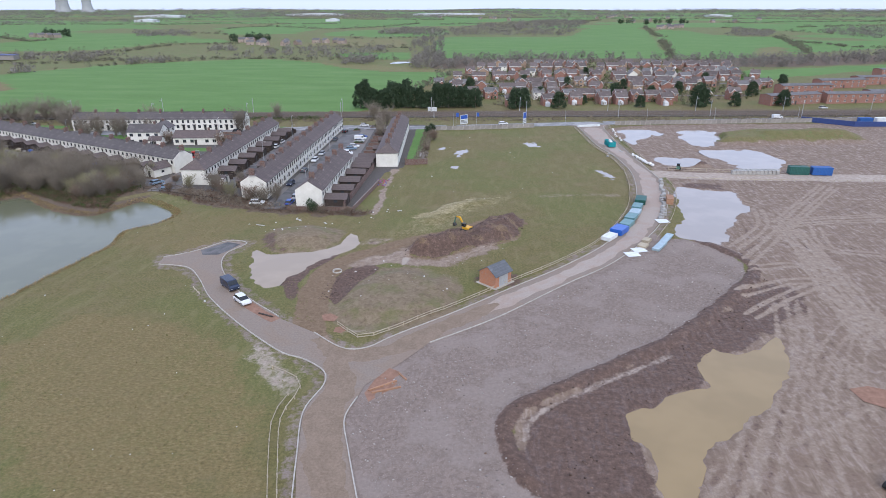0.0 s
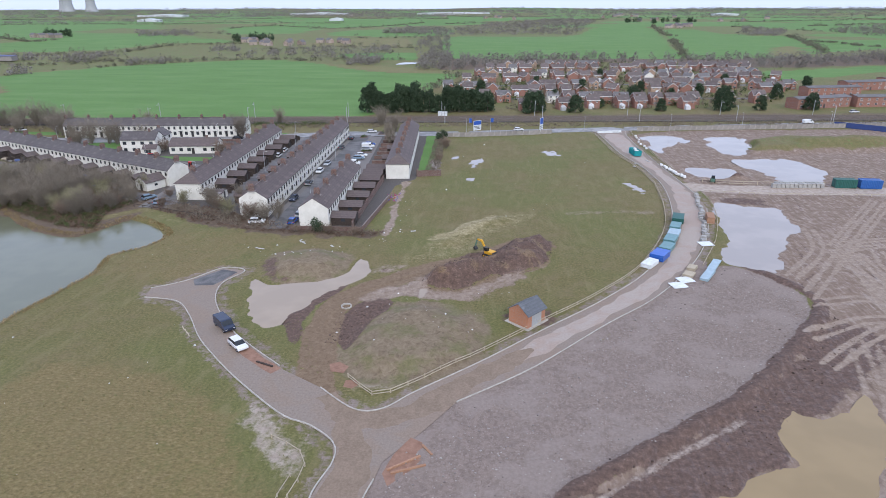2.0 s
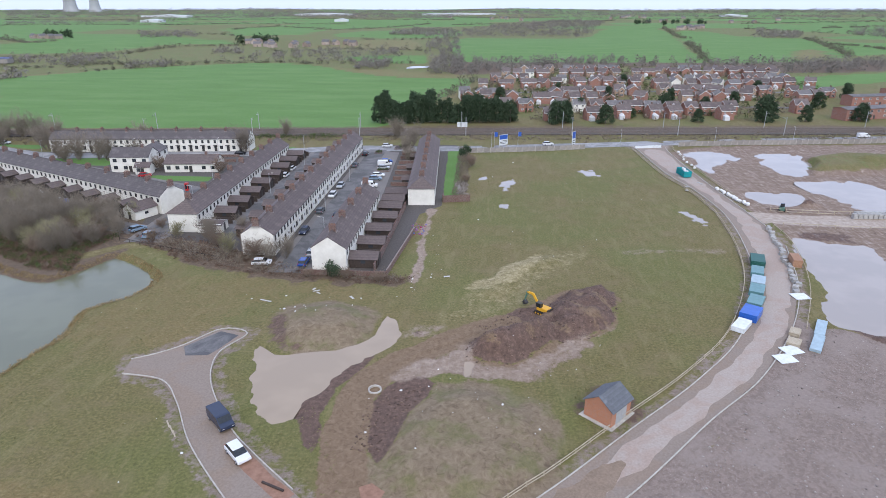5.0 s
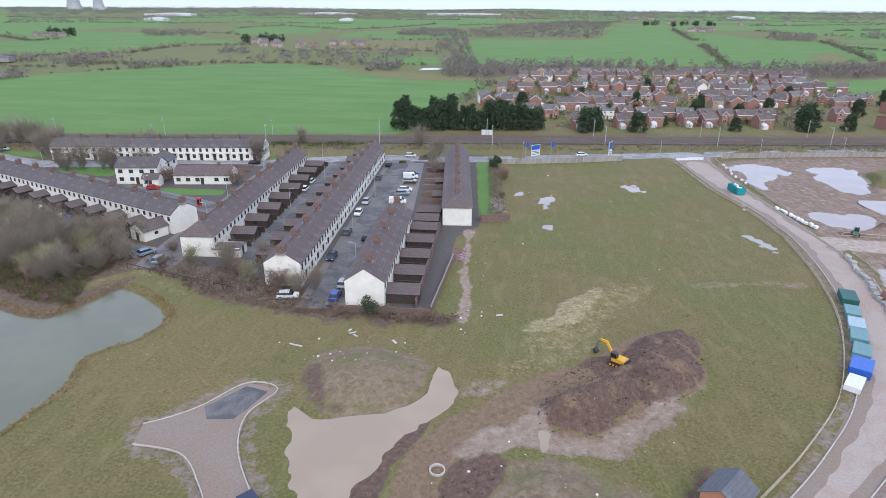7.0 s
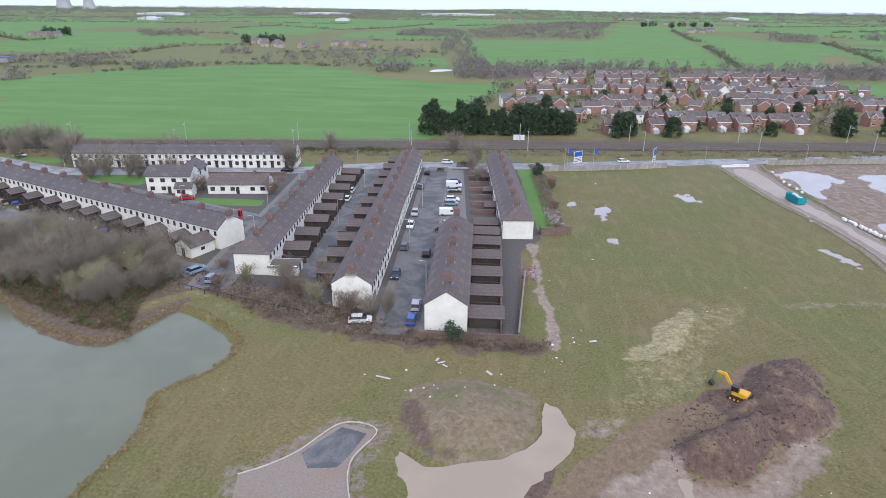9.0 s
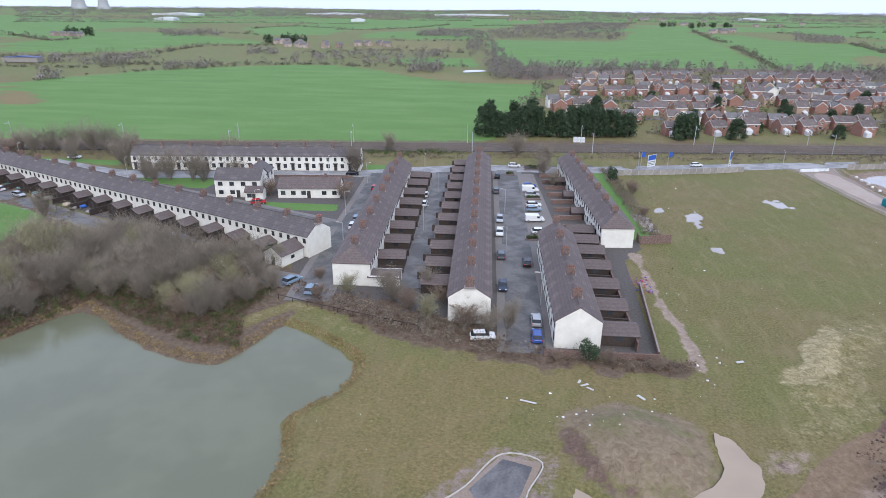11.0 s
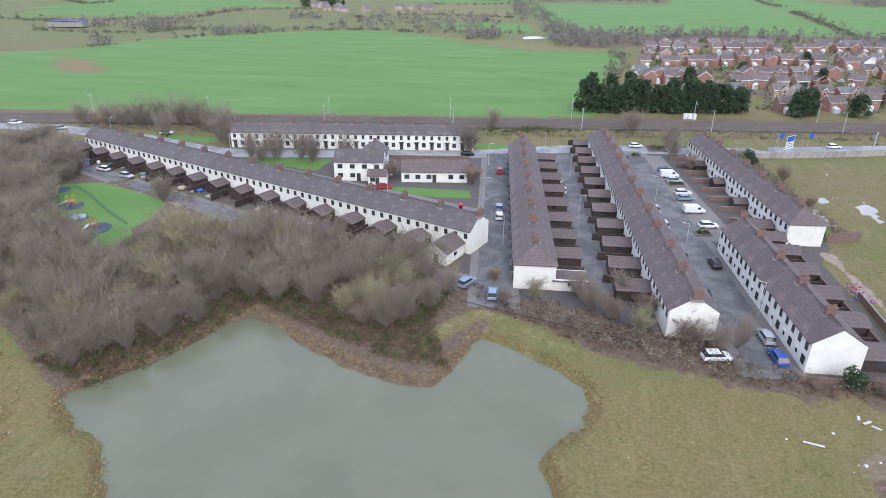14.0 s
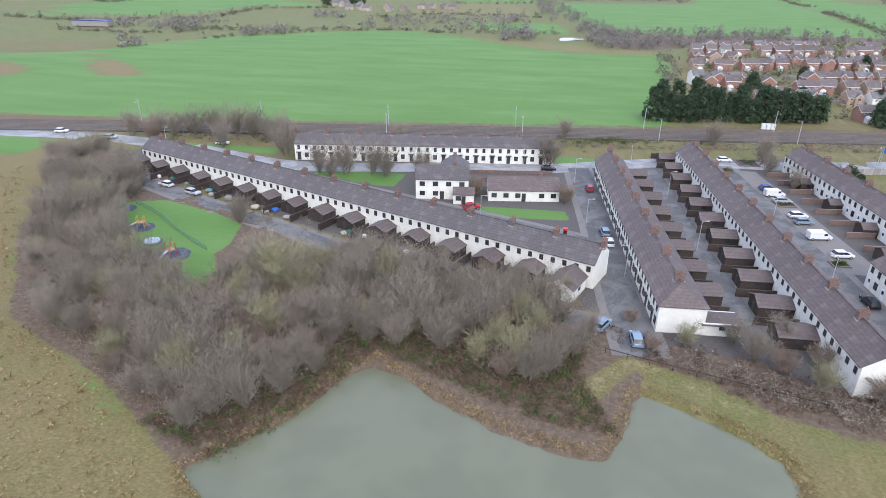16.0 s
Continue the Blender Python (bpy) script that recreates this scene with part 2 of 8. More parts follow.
M = {
    "ground": ground_material(),
    "pond": water_material("pond_water", (0.128, 0.132, 0.082), 0.035, 0.42),
    "brown_water": water_material("silty_water", (0.31, 0.242, 0.172), 0.07, 0.4),
    "yellow_water": water_material("yellow_silty_water", (0.27, 0.195, 0.1), 0.08, 0.3),
    "clear_water": water_material("rain_water", (0.3, 0.26, 0.225), 0.03, 0.6),
    "road": road_material("site_road", (0.195, 0.152, 0.12), (0.275, 0.224, 0.182), (0.205, 0.15, 0.108), 0.12),
    "road_pale": road_material("site_road_pale", (0.3, 0.245, 0.205), (0.41, 0.35, 0.3), (0.29, 0.215, 0.17)),
    "asphalt": road_material("asphalt", (0.062, 0.062, 0.065), (0.105, 0.103, 0.103), (0.14, 0.132, 0.128)),
    "highway": road_material("highway", (0.17, 0.168, 0.168), (0.24, 0.238, 0.236), (0.28, 0.275, 0.27)),
    "street": road_material("street_asphalt", (0.072, 0.07, 0.069), (0.112, 0.109, 0.106), (0.14, 0.132, 0.126)),
    "pavement": road_material("flag_pavement", (0.15, 0.134, 0.12), (0.215, 0.195, 0.178), (0.125, 0.113, 0.102)),
    "kerb": plain("kerb_concrete", (0.32, 0.29, 0.25), (0.5, 0.47, 0.42), 1.5, 0.85),
    "render": plain("white_render", (0.63, 0.615, 0.55), (0.77, 0.755, 0.69), 0.5, 0.85, 0.01),
    "tile": tile_material("dark_roof_tile", (0.096, 0.072, 0.066), (0.155, 0.12, 0.109)),
    "tile_slate": tile_material("worn_grey_tile", (0.086, 0.074, 0.072), (0.14, 0.122, 0.118)),
    "slate": tile_material("grey_slate", (0.1, 0.108, 0.12), (0.16, 0.17, 0.185)),
    "brick": brick_material("red_brick", (0.12, 0.068, 0.056), (0.19, 0.108, 0.088)),
    "brick_orange": brick_material("orange_brick", (0.4, 0.165, 0.085), (0.5, 0.22, 0.12)),
    "brick_tan": brick_material("buff_brick", (0.36, 0.235, 0.155), (0.46, 0.31, 0.21)),
    "glass": glass_material(),
    "frame_dark": plain("dark_frame", (0.03, 0.027, 0.025), (0.05, 0.046, 0.043), 4, 0.5),
    "frame_white": plain("white_frame", (0.7, 0.7, 0.69), (0.8, 0.8, 0.79), 4, 0.5),
    "timber_dark": plain("dark_timber", (0.035, 0.025, 0.02), (0.075, 0.054, 0.044), 3, 0.8, vary=0.5),
    "timber": plain("pale_timber", (0.36, 0.3, 0.21), (0.52, 0.45, 0.34), 3, 0.85, vary=0.3),
    "timber_red": plain("orange_timber", (0.32, 0.17, 0.1), (0.44, 0.26, 0.16), 3, 0.8, vary=0.4),
    "pot": plain("clay_pot", (0.17, 0.09, 0.06), (0.25, 0.14, 0.1), 4, 0.8),
}


# ---- helpers for meshes ----
def part(name, bm, material, parent=None, label=""):
    """Links a bmesh as one mesh object, under a thing where one is given."""
    me = bpy.data.meshes.new(name)
    bm.to_mesh(me)
    bm.free()
    for m in material if isinstance(material, (list, tuple)) else [material]:
        me.materials.append(m)
    ob = new(name, me)
    ob.parent = parent
    if label:
        tagged(ob, label)
    return ob


def again(ob, parent, m=None):
    """Another object on the same mesh."""
    o = new(ob.name.split(".")[0], ob.data)
    o.parent = parent
    if m is not None:
        o.matrix_basis = m
    return o


def thing(name, label, category, m=None, group="", kind=""):
    ob = tagged(new(name), label, category, group, kind)
    if m is not None:
        ob.matrix_basis = m
    return ob


def box(bm, x0, y0, z0, x1, y1, z1, m=None):
    """A box with slightly uneven corners left out: eight corners, six faces."""
    v = [bm.verts.new((x, y, z)) for z in (z0, z1) for y in (y0, y1) for x in (x0, x1)]
    for f in ((0, 2, 3, 1), (4, 5, 7, 6), (0, 1, 5, 4), (2, 6, 7, 3), (0, 4, 6, 2), (1, 3, 7, 5)):
        bm.faces.new([v[i] for i in f])
    if m is not None:
        bmesh.ops.transform(bm, matrix=m, verts=v)
    return v


def boxes(*list_of):
    bm = bmesh.new()
    for b in list_of:
        box(bm, *b)
    return bm


def tube(bm, a, b, r0, r1, n=6):
    a, b = Vector(a), Vector(b)
    q = (b - a).to_track_quat("Z", "Y").to_matrix()
    rings = []
    for p, r in ((a, r0), (b, r1)):
        rings.append([bm.verts.new(p + q @ Vector((r * math.cos(2 * math.pi * i / n), r * math.sin(2 * math.pi * i / n), 0))) for i in range(n)])
    for i in range(n):
        bm.faces.new((rings[0][i], rings[0][(i + 1) % n], rings[1][(i + 1) % n], rings[1][i]))
    bm.faces.new(rings[1])
    bm.faces.new(rings[0][::-1])


def prism(bm, profile, y0, y1):
    """A profile of (x, z) drawn out along y."""
    a = [bm.verts.new((x, y0, z)) for x, z in profile]
    b = [bm.verts.new((x, y1, z)) for x, z in profile]
    n = len(profile)
    bm.faces.new(a)
    bm.faces.new(b[::-1])
    for i in range(n):
        bm.faces.new((a[i], b[i], b[(i + 1) % n], a[(i + 1) % n]))


def smooth_line(points, step=1.0, closed=False):
    """A Catmull-Rom curve through the points, evenly sampled."""
    p = [np.array(q, float) for q in points]
    n = len(p)
    out = []
    for i in range(n if closed else n - 1):
        if closed:
            a, b, c, d = p[i - 1], p[i], p[(i + 1) % n], p[(i + 2) % n]
        else:
            a, b, c, d = p[max(i - 1, 0)], p[i], p[i + 1], p[min(i + 2, n - 1)]
        k = max(1, int(np.linalg.norm(c - b) / step))
        for t in np.arange(k) / k:
            out.append(0.5 * (2 * b + (c - a) * t + (2 * a - 5 * b + 4 * c - d) * t * t + (3 * b - a - 3 * c + d) * t ** 3))
    if not closed:
        out.append(p[-1])
    return np.array(out)


def ribbon(line, left, right, z=0.0, thick=0.1):
    """A strip with thickness along a line; left and right are its reaches to both sides."""
    line = np.asarray(line, float)
    d = np.gradient(line, axis=0)
    d /= np.linalg.norm(d, axis=1)[:, None] + 1e-9
    nrm = np.stack([-d[:, 1], d[:, 0]], 1)
    bm = bmesh.new()
    rows = []
    for p, q in zip(line, nrm):
        l, r = p + q * left, p - q * right
        rows.append([bm.verts.new((*l, z)), bm.verts.new((*r, z)), bm.verts.new((*r, z - thick)), bm.verts.new((*l, z - thick))])
    for a, b in zip(rows, rows[1:]):
        for i in range(4):
            bm.faces.new((a[i], b[i], b[(i + 1) % 4], a[(i + 1) % 4]))
    bm.faces.new(rows[0])
    bm.faces.new(rows[-1][::-1])
    bmesh.ops.recalc_face_normals(bm, faces=bm.faces)
    return bm


def inside(poly, X, Y):
    """Signed distance to a polygon, positive inside, and -99 far from it."""
    poly = np.asarray(poly, float)
    out = np.full(X.shape, -99.0)
    lo, hi = poly.min(0) - 14, poly.max(0) + 14
    near = (X > lo[0]) & (X < hi[0]) & (Y > lo[1]) & (Y < hi[1])
    x, y = X[near], Y[near]
    d = np.full(x.shape, 1e9)
    odd = np.zeros(x.shape, bool)
    for (ax, ay), (bx, by) in zip(poly, np.roll(poly, -1, 0)):
        ex, ey = bx - ax, by - ay
        t = np.clip(((x - ax) * ex + (y - ay) * ey) / (ex * ex + ey * ey + 1e-9), 0, 1)
        d = np.minimum(d, np.hypot(x - ax - t * ex, y - ay - t * ey))
        if ay != by:
            odd ^= ((ay > y) != (by > y)) & (x < ex * (y - ay) / ey + ax)
    out[near] = np.where(odd, d, -d)
    return out


def beside(line, X, Y):
    """Distance to a line."""
    line = np.asarray(line, float)
    out = np.full(X.shape, 99.0)
    lo, hi = line.min(0) - 12, line.max(0) + 12
    near = (X > lo[0]) & (X < hi[0]) & (Y > lo[1]) & (Y < hi[1])
    x, y = X[near], Y[near]
    d = np.full(x.shape, 99.0)
    for (ax, ay), (bx, by) in zip(line, line[1:]):
        ex, ey = bx - ax, by - ay
        t = np.clip(((x - ax) * ex + (y - ay) * ey) / (ex * ex + ey * ey + 1e-9), 0, 1)
        d = np.minimum(d, np.hypot(x - ax - t * ex, y - ay - t * ey))
    out[near] = d
    return out


def soft(d, w):
    """0 outside, 1 inside, with a slope w wide about the edge."""
    t = np.clip(d / w + 0.5, 0, 1)
    return t * t * (3 - 2 * t)


def value_noise(X, Y, size, seed):
    """Smooth noise in -1..1 with features of that size."""
    rng = np.random.default_rng(seed)
    g = rng.uniform(-1, 1, (128, 128))
    u, v = X / size, Y / size
    i, j = np.floor(u).astype(int), np.floor(v).astype(int)
    a, b = u - i, v - j
    a, b = a * a * (3 - 2 * a), b * b * (3 - 2 * b)
    i, j, i1, j1 = i % 128, j % 128, (i + 1) % 128, (j + 1) % 128
    return (g[i, j] * (1 - a) + g[i1, j] * a) * (1 - b) + (g[i, j1] * (1 - a) + g[i1, j1] * a) * b

# ---- the plan of the ground ----
ROAD = [(2, -70), (-8, 25), (-12, 49), (-15, 57), (-17, 63), (-16, 71), (-12, 77), (-8, 84), (3, 94), (16, 109), (27, 121), (38, 138), (46, 156), (52, 178),
        (52.5, 192), (50.5, 215), (48, 248), (47, 277), (50, 289), (33, 286), (36, 278), (39, 243), (43, 224), (45, 202), (43, 180), (38, 157), (28, 134),
        (17, 119), (5, 106), (-5, 95), (-14, 86), (-18, 81.5), (-22, 81), (-28, 85.5), (-35, 89.5), (-43, 96), (-48, 100.5), (-54, 108), (-57, 113.5), (-58, 119),
        (-56, 125), (-61, 126), (-65, 120), (-68, 117), (-71, 115), (-70, 111), (-63, 110), (-58, 105), (-52, 97), (-44, 89), (-37, 83), (-31, 78.5),
        (-27, 77), (-23, 74), (-22, 70.5), (-23, 64), (-21, 55), (-18.5, 47), (-15, 25), (-5, -70)]
POND = [(-99, 60), (-92, 91), (-90, 104), (-88, 121), (-90, 130), (-85, 138), (-84.5, 145), (-92, 151.5), (-100, 155.5), (-102, 150), (-106, 142), (-114, 143.5), (-123, 147),
        (-133, 154), (-138, 156.5), (-142, 151), (-146, 142), (-151.5, 136), (-154, 132), (-149, 127), (-140, 121), (-128, 95), (-120, 60)]
BROWN = [(-52, 121.5), (-47.7, 118.8), (-43.5, 119.4), (-40, 120.3), (-37.1, 122.6), (-34.8, 126), (-34.6, 129.8), (-33.8, 133.4), (-30.6, 131.4), (-29.9, 126.2), (-32.2, 121.8), (-35.2, 118.8),
         (-37.4, 115), (-38.6, 110.5), (-40.2, 107.4), (-40.4, 104), (-42.8, 102.6), (-46, 105.8), (-49.4, 111.3), (-51, 116)]
YELLOW = [(20.5, 66.9), (24, 69.5), (27.2, 71.7), (29, 72.8), (32, 73.9), (34.2, 76.3), (33.9, 80), (38, 86.2), (40.7, 85.1), (45.2, 87), (48.9, 90.9), (48.8, 83.9), (42.6, 74.3), (36.8, 68.5), (33.4, 64.7),
          (30.2, 61.1), (26, 52.9), (22.8, 52.6), (22.5, 55.4), (22.5, 60.3), (21.5, 62.4)]
GREY = [(55, 182), (63, 181), (71, 178), (69, 163), (60, 148), (55, 136), (49, 136), (45.5, 141), (51, 161)]
PUDDLES = [
    [(53, 273), (67, 277), (69, 267), (60, 258), (54, 246)],
    [(80, 274), (93, 273), (84, 246), (77, 248), (76, 261)],
    [(78, 235), (93, 239), (101, 226), (96, 208), (84, 206), (80, 220)],
    [(59, 222), (72, 223), (70, 212), (60, 213)],
    [(-30, 226), (-27, 227), (-25, 214), (-28, 212)],
    [(-22, 233), (-19, 234), (-19, 229), (-22, 229)],
    [(-15, 226), (-11, 231), (-10, 226), (-14, 218)],
    [(10, 243), (16, 243), (18, 236), (13, 238)],
    [(34, 202), (37, 200), (38, 191), (35, 196)],
    [(-14, 202), (-12, 203), (-12, 199), (-14, 199)],
]
SILT_POOL = [(-18.3, 120.7), (-16.9, 120.4), (-16.4, 118.2), (-17.6, 114.4), (-19.2, 114.6), (-18.4, 117.5)]
GRAVEL = [(2, -70), (-9, 20), (-11, 49), (-14, 57), (-15.5, 64), (-14.5, 70), (-10, 77), (-6, 83.5), (5, 93), (18, 108), (29, 121), (39, 136), (46, 138), (54, 127), (54, 119),
          (45, 105), (34, 91), (30, 87), (10, 70), (5, 66), (5, 60), (10, 52), (15, 20), (30, -70)]
MUD = [(28, -70), (14, 20), (9, 52), (5, 60), (6, 67), (30, 87), (45, 105), (54, 119), (54, 128), (46, 139), (51, 150), (55, 185), (53, 205), (51, 250), (50, 278), (120, 296), (420, 320), (520, 200), (420, -70)]
HEAP_FRONT = [(-18.2, 125.2), (-16.4, 127.8), (-11.4, 131), (-6, 134.2), (-2.5, 133.4), (-3.2, 128.5), (-7.5, 122.8), (-11, 119.6), (-15.6, 120.2), (-18.4, 122)]
HEAP_BACK = [(-6, 136.5), (-4, 141), (-1, 146), (4.5, 150), (8.4, 148), (8.4, 141), (6, 134), (1, 129), (-3.5, 127.5), (-4.6, 132.5)]
POCKET = [(-17.2, 131.4), (-14.7, 129.4), (-10.5, 131.5), (-4.6, 136.4), (-3.8, 139.4), (-5.8, 140.6), (-9.4, 139.2), (-13.2, 135.6)]
FOOT = [(-3.4, 127.6), (5.6, 132.9), (7.2, 134), (-1.5, 123.2), (-5.2, 120.2), (-8.4, 115), (-14.9, 114), (-20, 115.4), (-26, 115.4), (-29.4, 112.8), (-27.6, 117.8), (-23.5, 120.2), (-19.5, 124.4), (-17.8, 124.8), (-15, 120.5), (-10.7, 120)]
MOUND_P = [(-54, 133), (-52.8, 127), (-51.6, 122.8), (-48.1, 119.8), (-43.6, 120.4), (-39.9, 121.2), (-36.8, 123), (-34.6, 126.4), (-34.1, 130), (-35.3, 133.8), (-38.3, 137), (-44.1, 138.8), (-49.4, 137.8), (-52.6, 136)]
MOUND_C = [(-27.5, 100), (-25.5, 106), (-22.5, 112), (-17, 114), (-11, 112), (-7, 109), (-5.4, 103), (-6.8, 94.5), (-11.2, 90), (-17.3, 88.4), (-23.7, 89), (-27, 93)]
TRACK = [(-27, 82), (-29.6, 88), (-31, 94), (-32.2, 100), (-33, 106), (-32.2, 112), (-28.8, 118.5), (-23, 124.6), (-16.5, 130.4), (-12, 133.6)]
WOOD = [(-265, 238), (-242, 249), (-205, 222), (-170, 200), (-130, 188), (-108, 182), (-103, 168), (-80, 161), (-58, 153), (-36, 150.5), (-34, 146), (-60, 147.5), (-80, 152), (-98, 160),
        (-106, 140), (-150, 131), (-160, 133), (-175, 145), (-202, 158), (-235, 195)]
ESTATE = [(-104, 166), (-84, 163), (-60, 152), (-37, 150), (-36, 192), (-31, 200), (-34, 279), (-60, 276), (-112, 262), (-190, 251), (-236, 258), (-240, 248), (-205, 224), (-170, 205), (-132, 189), (-108, 183)]
LAWNS = [
    [(-215.6, 209.2), (-205.1, 212.5), (-190.3, 207.0), (-180.3, 201.8), (-177.8, 191.3), (-178.5, 185.6), (-172.7, 175.9), (-172.5, 168.8), (-183.2, 176.3), (-190.7, 180.7), (-202.6, 189.7)],
    [(-182, 243), (-152, 243), (-153, 232), (-172, 236)],
    [(-130, 222), (-109, 223), (-108, 217), (-128, 216)],
    [(-37, 276), (-31.5, 277), (-27.5, 207), (-31.5, 205)],
    [(-236, 262), (-196, 262), (-196, 256), (-236, 257)],
    [(-112, 268), (-96, 270), (-98, 262), (-110, 262)],
    [(-420, 262), (-270, 258), (-268, 240), (-420, 220)],
]
FIELDS = [
    [(-640, 275), (-420, 283), (-270, 291), (-150, 304), (-76, 313), (-62, 370), (-50, 440), (-42, 500), (-62, 512), (-108, 519), (-148, 552), (-190, 597), (-230, 622), (-274, 618), (-310, 597), (-350, 560), (-376, 526), (-392, 492), (-405, 462), (-450, 436), (-640, 420)],
    [(-612, 722), (-549, 768), (-528, 840), (-512, 939), (-432, 960), (-546, 1058), (-635, 1071), (-675, 976), (-690, 882), (-699, 827)],
    [(-196, 692), (-133, 637), (-96, 640), (-108, 716), (-166, 729)],
    [(-326, 1155), (-195, 1121), (-120, 1214), (-143, 1436), (-248, 1430), (-327, 1332)],
    [(-502, 1143), (-403, 1196), (-426, 1420), (-612, 1641), (-661, 1477)],
    [(-63, 650), (4, 655), (93, 649), (157, 654), (191, 835), (237, 1110), (278, 1368), (278, 1642), (174, 1454), (101, 1161), (2, 1134), (-108, 1087)],
    [(172, 669), (248, 675), (313, 741), (342, 778), (380, 907), (426, 1086), (367, 1119), (340, 1344), (295, 1341), (241, 1040), (203, 826)],
    [(345, 760), (467, 846), (549, 999), (494, 995), (426, 1020)],
    [(164, 477), (187, 476), (242, 523), (316, 560), (520, 600), (520, 640), (341, 608), (265, 576), (210, 551), (182, 535)],
    [(240, 1774), (487, 1539), (572, 1385), (707, 1624), (626, 1893), (356, 2124)],
    [(468, 1126), (541, 1094), (565, 1030), (900, 1000), (900, 1200), (579, 1213)],
    [(-186, 1858), (0, 1981), (327, 2438), (230, 2743), (-234, 2335)],
    [(631, 2006), (881, 1804), (929, 1716), (1093, 2024), (844, 2285)],
    [(-516, 1961), (-176, 1755), (-211, 2104), (-510, 2244)],
    [(-882, 1628), (-741, 1729), (-586, 1958), (-792, 2236), (-996, 1942)],
    [(-1014, 1208), (-885, 1165), (-1128, 1452), (-1274, 1522)],
    [(-1044, 1456), (-812, 1398), (-943, 1625), (-1141, 1662)],
    [(-1106, 1818), (-1063, 2074), (-1228, 2399), (-1327, 2219)],
]
HEATH = [[(-178, 592), (-145, 552), (-108, 521), (-56, 515), (-46, 534), (-80, 556), (-130, 575)], [(-392, 443), (-372, 424), (-338, 400), (-321, 379), (-330, 371), (-348, 381), (-376, 412)],
         [(-385, 478), (-374, 505), (-355, 531), (-365, 546), (-397, 515)], [(-450, 398), (-406, 398), (-393, 388), (-382, 364), (-430, 350)],
         [(-290, 883), (-218, 827), (-142, 821), (-146, 935), (-181, 1045), (-256, 1040), (-292, 970)], [(259, 705), (303, 724), (343, 816), (348, 881), (299, 812)]]
LINES = {"gold_b": [(-15, 146), (-10, 157), (-3, 163)], "path": [(-33, 196), (-33, 180), (-31.5, 162), (-31, 149)], "damp": [(14, 170), (24, 172), (36, 173)]}
BERM = [(7, 54), (4.5, 61), (5.5, 66.5), (10, 71), (31, 88), (46, 105), (55.5, 119), (54.5, 128), (47, 140)]


def spread(a, b, fine, grow=1.07, far=5000):
    """Even steps from a to b, growing steps beyond."""
    mid = list(np.arange(a, b, fine))
    hi, lo, s = [mid[-1]], [mid[0]], fine
    while hi[-1] < far:
        s *= grow
        hi.append(hi[-1] + s)
    s = fine
    while lo[-1] > -far:
        s *= grow
        lo.append(lo[-1] - s)
    return np.array(lo[:0:-1] + mid + hi[1:])


